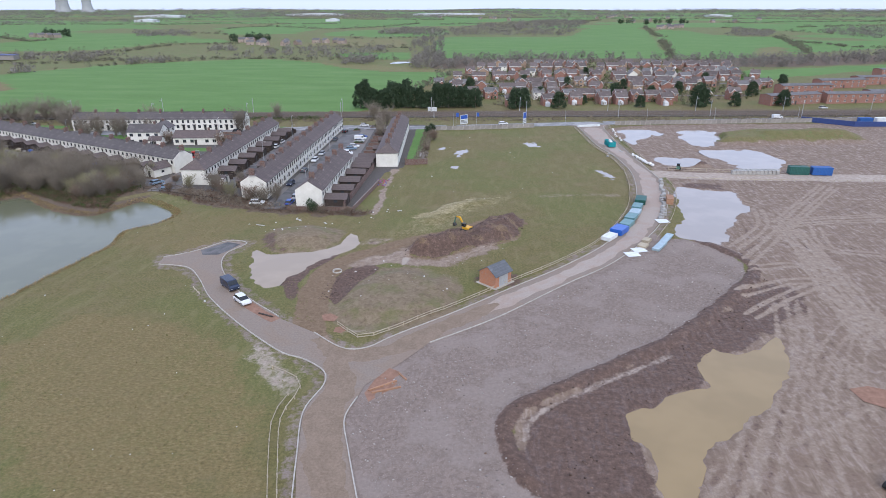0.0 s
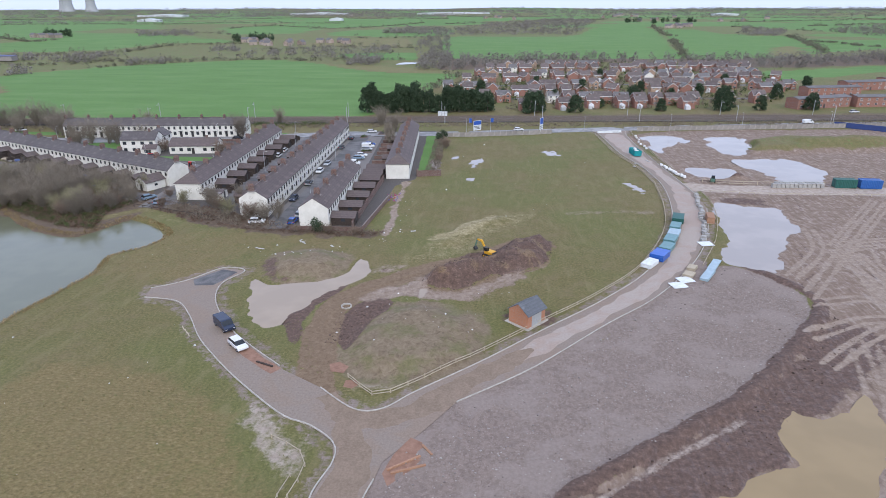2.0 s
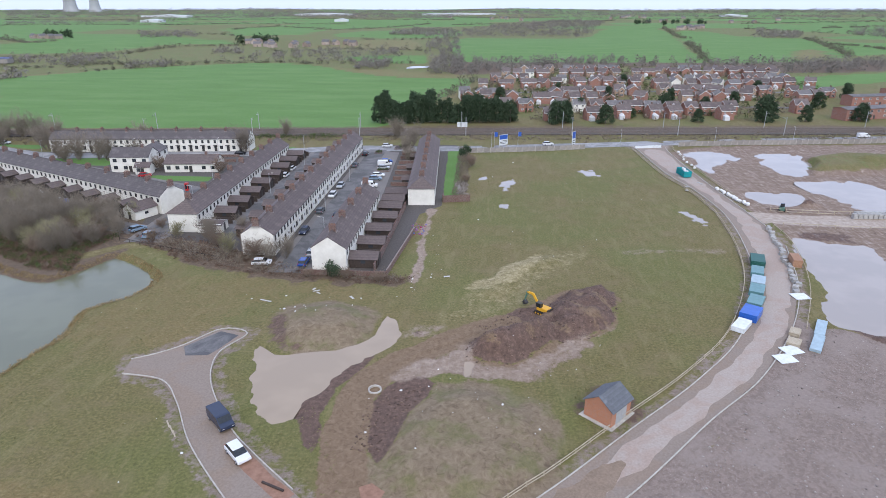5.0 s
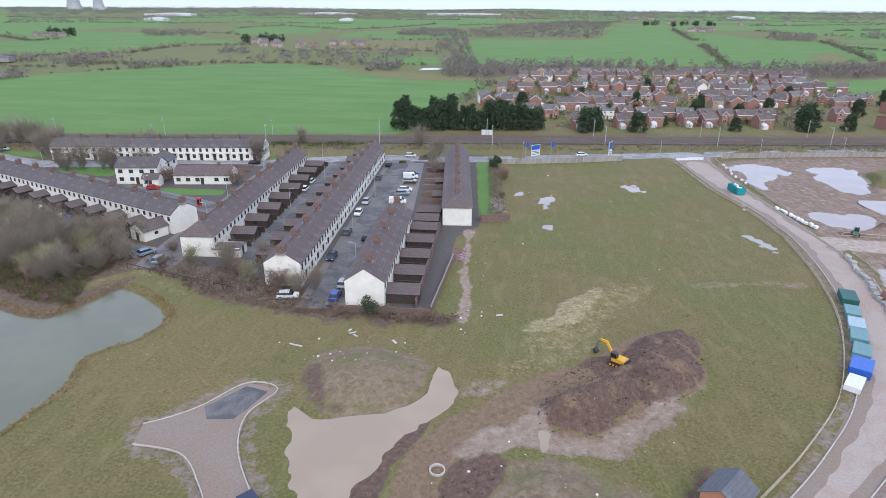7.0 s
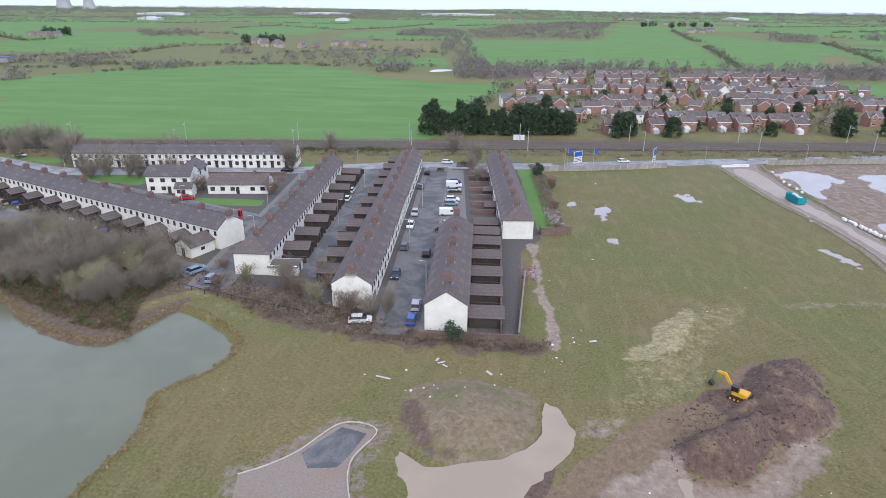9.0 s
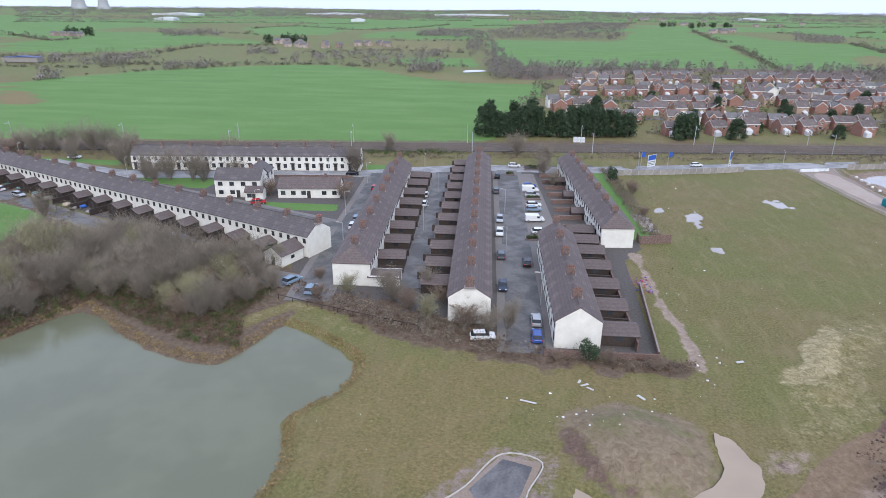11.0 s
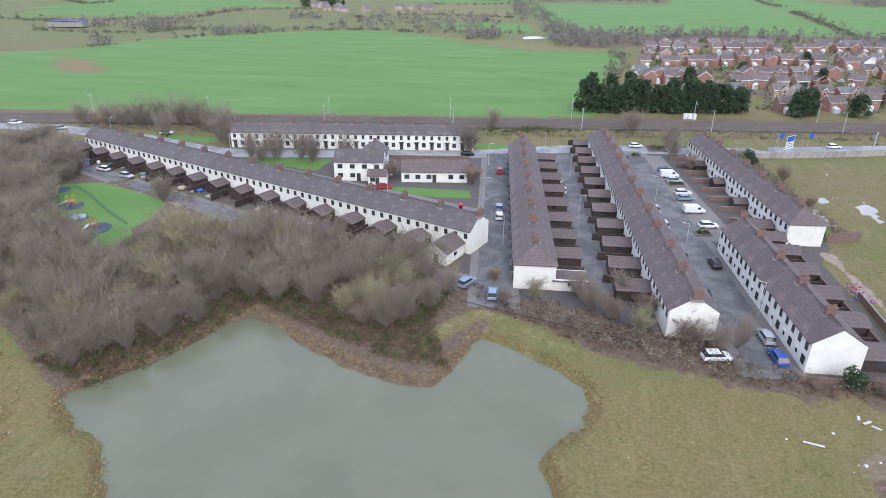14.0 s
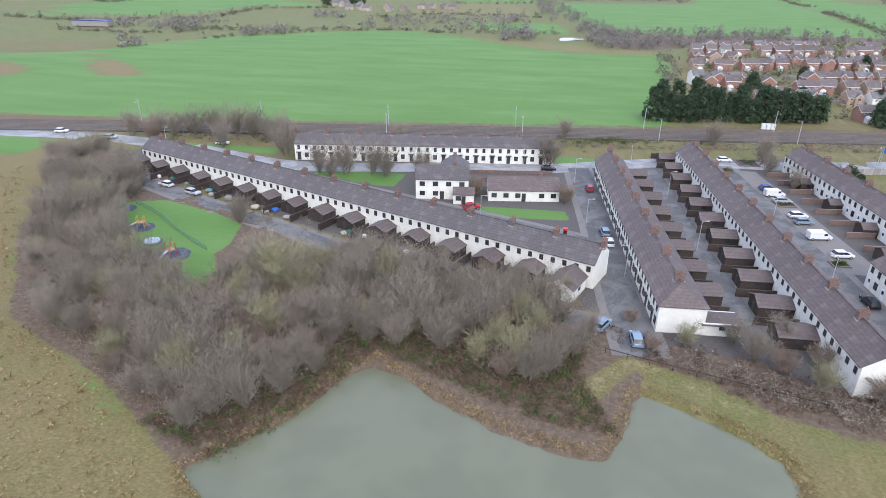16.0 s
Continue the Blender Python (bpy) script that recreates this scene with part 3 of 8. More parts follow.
def make_ground():
    xs = spread(-215, 112, 0.62, 1.09)
    ys = spread(44, 206, 0.6, 1.03)
    ys = ys[ys > -600]
    X, Y = np.meshgrid(xs, ys, indexing="ij")
    wob = 0.9 * value_noise(X, Y, 5, 1) + 0.5 * value_noise(X, Y, 1.9, 2)
    Z = 0.10 * value_noise(X, Y, 9, 3) + 0.05 * value_noise(X, Y, 2.3, 4)
    w = {k: np.zeros(X.shape) for k in ("dry", "lush", "gravel", "mud", "soil", "pale", "tarmac", "litter", "haul", "bare", "gold", "wash")}

    def lay(key, poly, edge=2.0, amount=1.0, ragged=1.0):
        s = soft(inside(smooth_line(poly, 4, True) if len(poly) > 5 and ragged > 0.3 else poly, X, Y) + wob * ragged, edge) * amount
        w[key] = np.maximum(w[key], s)
        return s

    def wipe(s, *keys):
        for k in keys or w:
            w[k] *= 1 - s

    # dry grass
    lay("dry", [(-77, 75), (-72, 87), (-60, 88), (-47, 83), (-36, 76), (-29, 65), (-26, 56), (-27, 48), (-52, 45)], 6, 0.68, 3.5)
    lay("dry", [(-420, 235), (-262, 240), (-232, 198), (-202, 160), (-175, 146), (-160, 134), (-155, 122), (-150, 40), (-420, 40)], 6, 0.62, 3)
    lay("dry", [(-72, 118), (-62, 121), (-58, 128), (-72, 130)], 4, 0.6, 2)
    for f in FIELDS:
        lay("lush", f, 3, 1, 2)
    for f in (HEATH[1], HEATH[3], HEATH[5]):
        wipe(soft(inside(smooth_line(f, 4, True), X, Y) + 2 * wob, 6), "lush")
    w["lush"] = np.maximum(w["lush"], 0.4 * soft(Y - 480, 60))
    for f in HEATH:
        lay("dry", f, 12, 0.9, 4)
    w["litter"] = np.maximum(w["litter"], 0.3 * soft(Y - 600, 60) * soft(value_noise(X, Y, 120, 7) - 0.1, 0.3) * (1 - w["lush"]))
    w["lush"] = np.maximum(w["lush"], 0.9 * soft(np.maximum(Y - 1500, np.abs(X) - 700 + 0.1 * Y), 120) * soft(Y - 620, 80) * soft(value_noise(X, Y, 260, 8) + 0.05, 0.1))
    lay("litter", WOOD, 4, 1, 2)
    lay("litter", [(-60, 545), (4, 575), (56, 612), (138, 630), (178, 590), (248, 585), (354, 640), (407, 732), (231, 674), (0, 655), (-63, 650)], 10, 1, 3)
    lay("tarmac", ESTATE, 0.6, 1, 0.1)
    for f in LAWNS:
        s = lay("lush", f, 0.8, 1, 0.2)
        wipe(s, "tarmac", "litter")
    edge = beside(smooth_line([(-219, 181), (-205, 169), (-188, 155), (-177, 148), (-169, 140)]), X, Y)
    w["lush"] = np.maximum(w["lush"], 0.42 * soft(3.0 - edge + wob, 4))
    lay("gravel", GRAVEL, 1.5, 1, 0.4)
    m = lay("mud", MUD, 2.0, 1, 0.8)
    wipe(m, "lush", "dry")
    isl = lay("lush", [(87, 262), (108, 276), (150, 272), (147, 258), (112, 252), (88, 247)], 3, 0.3, 1)
    wipe(soft(inside([(87, 262), (108, 276), (150, 272), (147, 258), (112, 252), (88, 247)], X, Y) + wob, 3), "mud")
    Z += 2.2 * soft(inside([(87, 262), (108, 276), (150, 272), (147, 258), (112, 252), (88, 247)], X, Y), 9)
    # soil heaps and the haul track
    for poly, h, slope, lump in ((MOUND_P, 1.5, 7.0, 0.12), (MOUND_C, 1.1, 6.0, 0.12), (HEAP_FRONT, 3.1, 4.2, 0.5), (HEAP_BACK, 1.9, 4.0, 0.7)):
        d = inside(smooth_line(poly, 3, True), X, Y)
        rough = np.abs(value_noise(X, Y, 3.1, 11)) + 0.7 * np.abs(value_noise(X, Y, 1.4, 12))
        Z += soft(d - 0.45 * slope + 0.5 * wob, slope) * (h + lump * rough)
    lay("soil", HEAP_FRONT, 1.5, 1, 0.8)
    lay("soil", HEAP_BACK, 2, 1, 1.2)
    lay("soil", POCKET, 1.2, 1, 0.5)
    Z -= 0.3 * soft(inside(smooth_line(POCKET, 2, True), X, Y) - 0.6, 2)
    ridge = beside(smooth_line([(-15.5, 129.3), (-10.5, 131.8), (-5.5, 135.6)]), X, Y)
    Z += 0.7 * soft(0.7 - ridge + 0.3 * wob, 1.6)
    for line, h, wide in (([(66, 216), (70, 212)], 1.4, 2.6), ([(112, 262), (140, 266)], 1.0, 4)):
        d = beside(smooth_line(line), X, Y)
        Z += soft(wide - d + 0.9 * wob, 3.2) * (h + 0.5 * np.abs(value_noise(X, Y, 1.6, 14)))
    lay("haul", [(-19, 132.5), (-13, 136), (-6.5, 141.5), (-2, 147), (5, 150.5), (9, 147), (8.6, 140), (7, 134), (0, 126), (-5, 120.5), (-11, 118), (-18, 119.5), (-20, 125)], 2, 0.95, 1)
    w["haul"] *= 1 - soft(np.maximum(np.maximum(inside(HEAP_FRONT, X, Y), inside(HEAP_BACK, X, Y)), inside(POCKET, X, Y)) + 0.6 * wob, 1.2)
    scraped = value_noise(X * 0.8 + Y * 0.6, (Y * 0.8 - X * 0.6) * 0.35, 1.1, 17)
    w["haul"] = np.maximum(w["haul"], 0.62 * soft(inside(smooth_line(HEAP_FRONT, 3, True), X, Y) - 2, 4) * soft(scraped + 0.1, 0.5))
    w["haul"] = np.maximum(w["haul"], 0.55 * soft(inside(smooth_line(HEAP_BACK, 3, True), X, Y) + 1, 5) * soft(scraped - 0.15, 0.5))
    Z += 0.28 * np.abs(scraped) * soft(np.maximum(inside(HEAP_FRONT, X, Y), inside(HEAP_BACK, X, Y)), 2)
    w["soil"] = np.maximum(w["soil"], soft(2.4 - beside(smooth_line([(66, 216), (70, 212)]), X, Y) + wob, 2))
    lay("soil", [(-3, 109), (2, 103.5), (8, 109), (7, 114), (1, 115)], 3, 0.6, 1.5)
    lay("soil", [(58, 207), (64, 207), (68, 204), (60, 203)], 2, 0.7, 1)
    lay("bare", MOUND_P, 2.5, 1, 1)
    w["bare"] = np.maximum(w["bare"], 0.95 * soft(inside(smooth_line(MOUND_C, 3, True), X, Y) + 2.0 + 1.2 * wob, 3))
    dark_a = lay("soil", [(-31.4, 107.4), (-29.3, 112.5), (-24.7, 115), (-22, 113.8), (-23.6, 109.2), (-25.5, 104.4), (-26.2, 99.3), (-27.1, 95.8), (-29.6, 98.9), (-31, 103.8)], 1.6, 1, 0.8)
    lay("soil", [(-41.3, 106.4), (-39.1, 111.5), (-36.6, 117.5), (-32.6, 121.4), (-33.6, 117.5), (-36.4, 111), (-36.4, 104), (-35.8, 97), (-38.4, 99.6)], 1.6, 0.95, 0.8)
    dark_b = lay("soil", [(-53.4, 132), (-52.4, 126), (-51.4, 122.4), (-48.4, 119.8), (-46.4, 121.5), (-49, 125), (-50.6, 130), (-52, 133.5)], 2, 0.72, 1.6)
    w["bare"] *= 1 - np.maximum(dark_a, dark_b)
    lay("soil", [(-28.5, 128.5), (-26.6, 129.6), (-25.4, 127.6), (-27.4, 126.6)], 1.2, 0.9, 0.6)
    lay("dry", [(-84, 120), (-84, 146), (-60, 147.5), (-38, 146), (-36, 139), (-55, 137), (-64, 122)], 5, 0.48, 3)
    lay("pale", [(-36, 80.5), (-28, 76), (-25, 70), (-26.5, 65), (-30, 69), (-37, 76)], 3, 0.55, 1.5)
    lay("pale", [(-25, 85), (-19, 83.5), (-8, 94), (-10, 96), (-18, 90), (-24, 90)], 3, 0.48, 1.5)
    t = beside(smooth_line(TRACK), X, Y)
    way = soft(2.9 - t + wob * 0.5, 1.4)
    w["haul"] = np.maximum(w["haul"], 1.05 * way)
    wipe(soft(2.5 - t + wob * 0.4, 1.2), "soil", "wash", "bare")
    Z -= 0.12 * (soft(0.45 - np.abs(t - 1.1) + 0.15 * wob, 0.5))
    w["mud"] *= 1 - way
    rim = soft(inside([(-275, 262), (-246, 232), (-228, 192), (-200, 158), (-176, 146), (-162, 137), (-150, 128), (-170, 90), (-290, 100)], X, Y) + 0.6 * wob, 3)
    wipe(rim, "litter")
    w["dry"] = np.maximum(w["dry"], 0.55 * rim)
    lay("litter", [(-104, 166), (-96, 161), (-82, 152), (-60, 147), (-36, 145.5), (-30, 148), (-36, 151.5), (-58, 152.5), (-64, 158), (-80, 164), (-90, 169)], 3, 0.68, 2)
    lay("wash", FOOT, 2.5, 0.62, 1.5)
    lay("mud", FOOT, 3, 0.9, 1.5)
    lay("wash", [(-31.5, 128), (-28, 131), (-22, 131.5), (-24, 127), (-29, 124.5), (-31.6, 125.5)], 3, 0.5, 1.2)
    lay("gold", [(-4.2, 168.3), (-8.9, 165.2), (-14, 156.3), (-19.5, 147.4), (-16.7, 146.8), (-10.7, 150.5), (-6.8, 157.2), (-3.7, 164.6)], 2, 0.8, 1.5)
    lay("gold", [(-2.9, 169.8), (4.5, 168.2), (0.3, 158.1), (-5.2, 149.2), (-11.9, 139.6), (-19.3, 133.5), (-25.9, 132), (-22.4, 139.9), (-18.5, 147.5)], 4, 0.4, 2.5)
    for k, wd, key, am in (("path", 0.85, "wash", 1.0), ("gold_b", 2.0, "gold", 0.5), ("damp", 1.0, "wash", 0.42)):
        d = beside(smooth_line(LINES[k]), X, Y)
        w[key] = np.maximum(w[key], am * soft(wd - d + 0.9 * wob, 1.6))
    Z += 0.6 * soft(2.2 - beside(smooth_line(LINES["gold_b"]), X, Y) + 0.5 * wob, 4)
    # berm of stripped soil round the stone pad, and a ditch along it
    b = beside(smooth_line(BERM), X, Y)
    Z += 0.75 * soft(1.0 - b + 0.3 * wob, 2.6)
    w["soil"] = np.maximum(w["soil"], soft(1.5 - b + 0.6 * wob, 1.4))
    lay("soil", [(9, 48), (6.5, 60), (7, 66), (11, 70.5), (31, 87.5), (46, 104), (56, 114), (61, 112), (60, 103), (50, 95), (42, 87), (39, 83), (34, 77), (28, 71), (23, 65), (22, 57), (23, 50), (18, 40)], 3, 0.95, 1.6)
    lay("soil", [(58, 183), (70, 181), (72, 190), (58, 188)], 4, 0.8, 2)
    ditch = beside(smooth_line([(7, 61), (8.5, 66), (15, 72), (30, 83.5)]), X, Y)
    w["pale"] = np.maximum(w["pale"], 0.55 * soft(0.6 - ditch + 0.3 * wob, 0.8))
    w["gravel"] = np.maximum(w["gravel"], soft(2.6 - beside(smooth_line([(-12, 49), (-15, 57), (-17, 63), (-16, 71), (-12, 77), (-8, 84), (3, 94), (16, 109), (27, 121), (38, 138)]), X, Y) + 0.4 * wob, 1.2))
    lay("litter", [(-420, 258), (-262, 274), (-150, 288), (-60, 298), (60, 310), (300, 338), (420, 352), (420, 376), (300, 360), (60, 333), (-60, 319), (-150, 306), (-262, 291), (-420, 278)], 4, 0.58, 2)
    # the access track to the containers
    acc = beside(smooth_line([(50, 199), (70, 197.5), (110, 199), (200, 206), (420, 220)], 4), X, Y)
    w["pale"] = np.maximum(w["pale"], 0.8 * soft(4.5 - acc + 0.5 * wob, 1.5))
    wipe(soft(4.5 - acc, 1.5), "soil")
    # tyre tracks over the mud; the main ones painted pale for reflected sky
    rng = np.random.default_rng(5)
    arcs = [[(72, 150), (73, 138), (69, 118), (67, 105), (65, 89)], [(75, 152), (84, 155), (94, 157), (103, 159)], [(74, 151), (88, 170), (102, 189)],
            [(51, 119), (65, 124), (71, 120)], [(49, 108), (61, 115), (70, 116)], [(55, 123), (65, 137), (74, 150)],
            [(56, 133), (68, 149), (72, 163)], [(58, 107), (53, 91), (44, 74), (38, 62), (34, 54)], [(55, 104), (48, 84), (37, 66), (30, 53)],
            [(67, 101), (56, 88), (48, 75), (44, 62), (42, 54)], [(58, 85), (51, 72), (48, 63)], [(81, 150), (78, 135), (87, 132)],
            [(74, 148), (72, 128), (70, 110), (68, 95)], [(48, 99), (59, 109), (72, 118)], [(31, 58), (28, 55), (26, 53)],
            [(72, 106), (59, 85), (53, 70)], [(59, 104), (51, 84), (43, 67)], [(58, 76), (49, 70), (42, 63)],
            [(39, 75), (43, 70), (48, 67)], [(69, 174), (74, 164), (76, 152)]]
    made_by_hand = len(arcs)
    for _ in range(46):
        p = rng.uniform((46, 48), (128, 178))
        if p[0] < 60 and p[1] > 118:
            continue
        a, bend = rng.choice([0.6, 1.2, 1.5, 2.2] if p[1] > 100 else [1.35, 1.5, 1.65, 1.8]) + rng.normal(0, 0.2), rng.normal(0, 0.16)
        q = [p]
        for _ in range(4):
            q.append(q[-1] + 8 * np.array([math.cos(a), math.sin(a)]))
            a += bend
        arcs.append(q)
    for i, q in enumerate(arcs):
        l = smooth_line(q, 2)
        way = np.gradient(l, axis=0)
        way /= np.linalg.norm(way, axis=1)[:, None] + 1e-9
        side = np.stack([-way[:, 1], way[:, 0]], 1)
        main = i < made_by_hand
        broad_set = i < 3 or i == 12
        ruts = [np.minimum(beside(l + side * o, X, Y), beside(l - side * o, X, Y)) for o in ((1.0, 2.5) if broad_set else (1.05,))]
        d = beside(l, X, Y)
        tread = np.minimum(ruts[0], ruts[-1])
        on = soft((0.52 if main else 0.4) - tread + 0.2 * wob, 0.6) * m
        if main:
            w["wash"] = np.maximum(w["wash"], (0.95 if i < 7 or 10 < i < 14 else 0.62) * on)
            w["soil"] = np.maximum(w["soil"], 0.45 * soft(0.35 - d + 0.3 * wob, 0.6) * m * (i > 6))
        else:
            w["wash" if i % 2 else "soil"] = np.maximum(w["wash" if i % 2 else "soil"], 0.5 * on)
        Z -= 0.10 * on
    # hollows that hold water
    Z = np.maximum(Z, -0.05)
    for poly in [BROWN, YELLOW, GREY, SILT_POOL] + PUDDLES:
        small = 1.0 if poly in PUDDLES[4:] else 0.0
        broad = 2.6 if poly in PUDDLES[:4] else 1.2 if poly is GREY else 0.0
        d = inside(smooth_line(poly, 1.5, True), X, Y) + 0.9 * wob + (0.5 + 0.8 * small) * value_noise(X, Y, 1.3, 31) + 0.9 * small * value_noise(X, Y, 3.1, 33) - 0.5 * small + broad * value_noise(X, Y, 6.5, 35) + 0.5 * broad * value_noise(X, Y, 2.7, 36)
        Z = np.where(d > -2.0, Z * (1 - soft(d + 1.0, 2.5)) - 0.42 * soft(d - 0.1, 2.2), Z)
        if poly is GREY or poly is YELLOW or poly in PUDDLES[:4]:
            w["soil"] *= 1 - soft(d, 2)
    d = inside(smooth_line(POND, 3, True), X, Y) + 0.6 * wob + 0.3 * value_noise(X, Y, 1.3, 32)
    Z = Z * (1 - soft(d + 2, 6)) - 1.7 * soft(d - 0.6, 5)
    # grass bank round the pond's shallow arm
    lay("gold", [(-106, 152), (-100, 160.5), (-92, 156), (-82, 148), (-80, 150), (-92, 160), (-101, 164), (-109, 155), (-109, 146)], 3, 0.36, 1.5)
    wipe(soft(inside([(-106, 152), (-100, 160.5), (-92, 156), (-82, 148), (-80, 150), (-92, 160), (-101, 164), (-109, 155), (-109, 146)], X, Y), 2), "litter")
    # bed of the road
    d = inside(ROAD, X, Y)
    Z = Z * (1 - soft(d + 1.5, 3)) - 0.25 * soft(d - 0.3, 0.8)
    wipe(soft(d + 1.0, 1.0), "lush")
    w["gravel"] = np.maximum(w["gravel"], 0.5 * soft(d + 2.2 + 0.7 * wob, 1.6) * (1 - m))
    # flat under the estate; far ground rolls gently
    e = soft(inside(ESTATE, X, Y) + 2, 6)
    Z = Z * (1 - e)
    R = np.hypot(X, Y - 100)
    Z += soft(R - 700, 500) * (4 * value_noise(X, Y, 420, 21)) + 8 * np.clip((R - 2200) / 2600, 0, 1) ** 2 * (1 + value_noise(X, Y, 900, 22))
    nx, ny = X.shape
    me = bpy.data.meshes.new("ground")
    co = np.stack([X, Y, Z], -1).reshape(-1, 3)
    idx = np.arange(nx * ny).reshape(nx, ny)
    quads = np.stack([idx[:-1, :-1], idx[1:, :-1], idx[1:, 1:], idx[:-1, 1:]], -1).reshape(-1, 4)
    me.vertices.add(len(co))
    me.vertices.foreach_set("co", co.ravel())
    me.loops.add(quads.size)
    me.loops.foreach_set("vertex_index", quads.ravel().astype(np.int32))
    me.polygons.add(len(quads))
    me.polygons.foreach_set("loop_start", np.arange(0, quads.size, 4, dtype=np.int32))
    me.update(calc_edges=True)
    me.polygons.foreach_set("use_smooth", np.ones(len(quads), bool))
    for name, keys in (("cover_a", ("dry", "lush", "gravel", "mud")), ("cover_b", ("soil", "pale", "tarmac", "litter")), ("cover_c", ("haul", "bare", "gold", "wash"))):
        at = me.attributes.new(name, "FLOAT_COLOR", "POINT")
        at.data.foreach_set("color", np.stack([w[k] for k in keys], -1).reshape(-1).astype(np.float32))
    me.materials.append(M["ground"])
    tagged(new("ground", me), "rough turf, churned mud and stone pad of a building site, with green fields beyond", "ground", kind="structure")
    return xs, ys, Z


GX, GY, GZ = make_ground()


def ground_at(x, y):
    """The ground's height at a place."""
    i = int(np.clip(np.searchsorted(GX, x), 1, len(GX) - 1))
    j = int(np.clip(np.searchsorted(GY, y), 1, len(GY) - 1))
    a, b = (x - GX[i - 1]) / (GX[i] - GX[i - 1]), (y - GY[j - 1]) / (GY[j] - GY[j - 1])
    return float((GZ[i - 1, j - 1] * (1 - a) + GZ[i, j - 1] * a) * (1 - b) + (GZ[i - 1, j] * (1 - a) + GZ[i, j] * a) * b)


def sheet(name, poly, z, material, label, category, grow=0.0, rounded=True):
    """A level sheet over a polygon, widened by grow metres."""
    line = smooth_line(poly, 2.0, True) if rounded else np.array(poly, float)
    c = line.mean(0)
    if grow:
        r = line - c
        line = line + r / (np.linalg.norm(r, axis=1)[:, None] + 1e-6) * grow
    bm = bmesh.new()
    vs = [bm.verts.new((x, y, z)) for x, y in line]
    es = [bm.edges.new((a, b)) for a, b in zip(vs, vs[1:] + vs[:1])]
    bmesh.ops.triangle_fill(bm, use_beauty=True, use_dissolve=False, edges=es, normal=(0, 0, 1))
    for f in bm.faces:
        if f.normal.z < 0:
            f.normal_flip()
    return tagged(part(name, bm, material), label, category, kind="structure")


sheet("water", POND, -0.62, M["pond"], "murky grey-green pond water with bare banks", "pond", 1.5)
sheet("water", BROWN, -0.09, M["brown_water"], "silty brown flood pool beside the haul track", "puddle", 1.2)
sheet("water", YELLOW, -0.13, M["yellow_water"], "ochre flood pool in churned soil", "puddle", 1.2)
sheet("water", GREY, -0.13, M["clear_water"], "broad grey flood pool beside the site road", "puddle", 1.2)
sheet("water", SILT_POOL, -0.13, M["brown_water"], "small pale silt pool in the mud", "puddle", 0.6)
for p in PUDDLES:
    sheet("water", p, -0.13, M["clear_water"], "shallow rain pool reflecting a pale sky", "puddle", 1.8)

# the site road, its paler dry part and the black new surface of the turning head
sheet("road", ROAD, 0.02, M["road"], "mud-stained site road with a fork to a turning head", "road", rounded=False)
EAST = [(-12, 77), (-8, 84), (3, 94), (16, 109), (27, 121), (38, 138), (46, 156), (52, 178), (52.5, 192), (50.5, 215), (48, 248), (47, 277), (48, 285)]
NORTH = [(-18, 81.5), (-14, 86), (-5, 95), (5, 106), (17, 119), (28, 134), (38, 157), (43, 180), (45, 202), (43, 224), (39, 243), (36, 278), (35, 284)]
dry_part = [(-5, 92), (-3, 91.5), (5, 98.5), (16, 111), (27, 123), (37, 139), (45, 157), (50.5, 178), (51, 192), (49, 215), (46.5, 248), (45.5, 276), (38, 276), (41, 243), (45, 224), (47, 202), (45, 180), (40, 157), (30, 134), (18, 118), (6, 105)]
dry_line = smooth_line(dry_part, 1.2, True)
dry_line = dry_line + 0.7 * np.stack([value_noise(dry_line[:, 0], dry_line[:, 1], 3.0, 51), value_noise(dry_line[:, 0], dry_line[:, 1], 3.0, 52)], 1)
sheet("road", dry_line, 0.026, M["road_pale"], "pale dusty stretch of the site road", "road", rounded=False)
sheet("road", [(-57.2, 124.2), (-60.8, 125.2), (-64.6, 119.6), (-63, 117), (-59.5, 117.5), (-58.6, 119.5)], 0.026, M["asphalt"], "new black asphalt at the turning head", "road", rounded=False)


def kerb_line(points, label, width=0.16, up=0.13, shift=0.0):
    line = smooth_line(points, 1.0)
    tagged(part("kerb", ribbon(line, width / 2 + shift, width / 2 - shift, 0.02 + up, up + 0.3), M["kerb"]), label, "kerb", kind="structure")


WEST = [(-18.5, 45), (-21, 55), (-23, 64), (-22, 70.5), (-23, 74), (-27, 77), (-31, 78.5), (-37, 83), (-44, 89), (-52, 97), (-58, 105), (-63, 110), (-70, 111)]
kerb_line(WEST, "pale concrete kerb along the grass")
kerb_line([(-36, 90.5), (-43, 96), (-48, 100.5), (-54, 108), (-57, 113.5), (-58, 119), (-56, 125), (-61, 126), (-65, 120), (-68, 117), (-71, 115)], "pale concrete kerb round the turning head")
kerb_line([(-28, 85.5), (-22, 81), *NORTH], "pale concrete kerb on the inner bend")
kerb_line([(-12, 49), (-15, 57), (-17, 63), (-16.4, 68)], "kerb half buried in mud")
kerb_line(EAST[1:8], "kerb between road and stone pad")
kerb_line(EAST[8:], "kerb along the east side of the road")

# public roads, railway
HIGHWAY = [(-420, 256), (-300, 262), (-262, 263), (-225, 257), (-188, 245.5), (-150, 250), (-112, 256.5), (-92, 264), (-72, 270), (-45, 271), (-15, 277), (50, 292), (116, 306), (190, 318), (320, 335), (600, 372)]
tagged(part("road", ribbon(smooth_line(HIGHWAY, 4)[:], 4.2, 4.2, 0.05, 0.4), M["highway"]), "grey two-lane road beside the railway", "road", kind="structure")


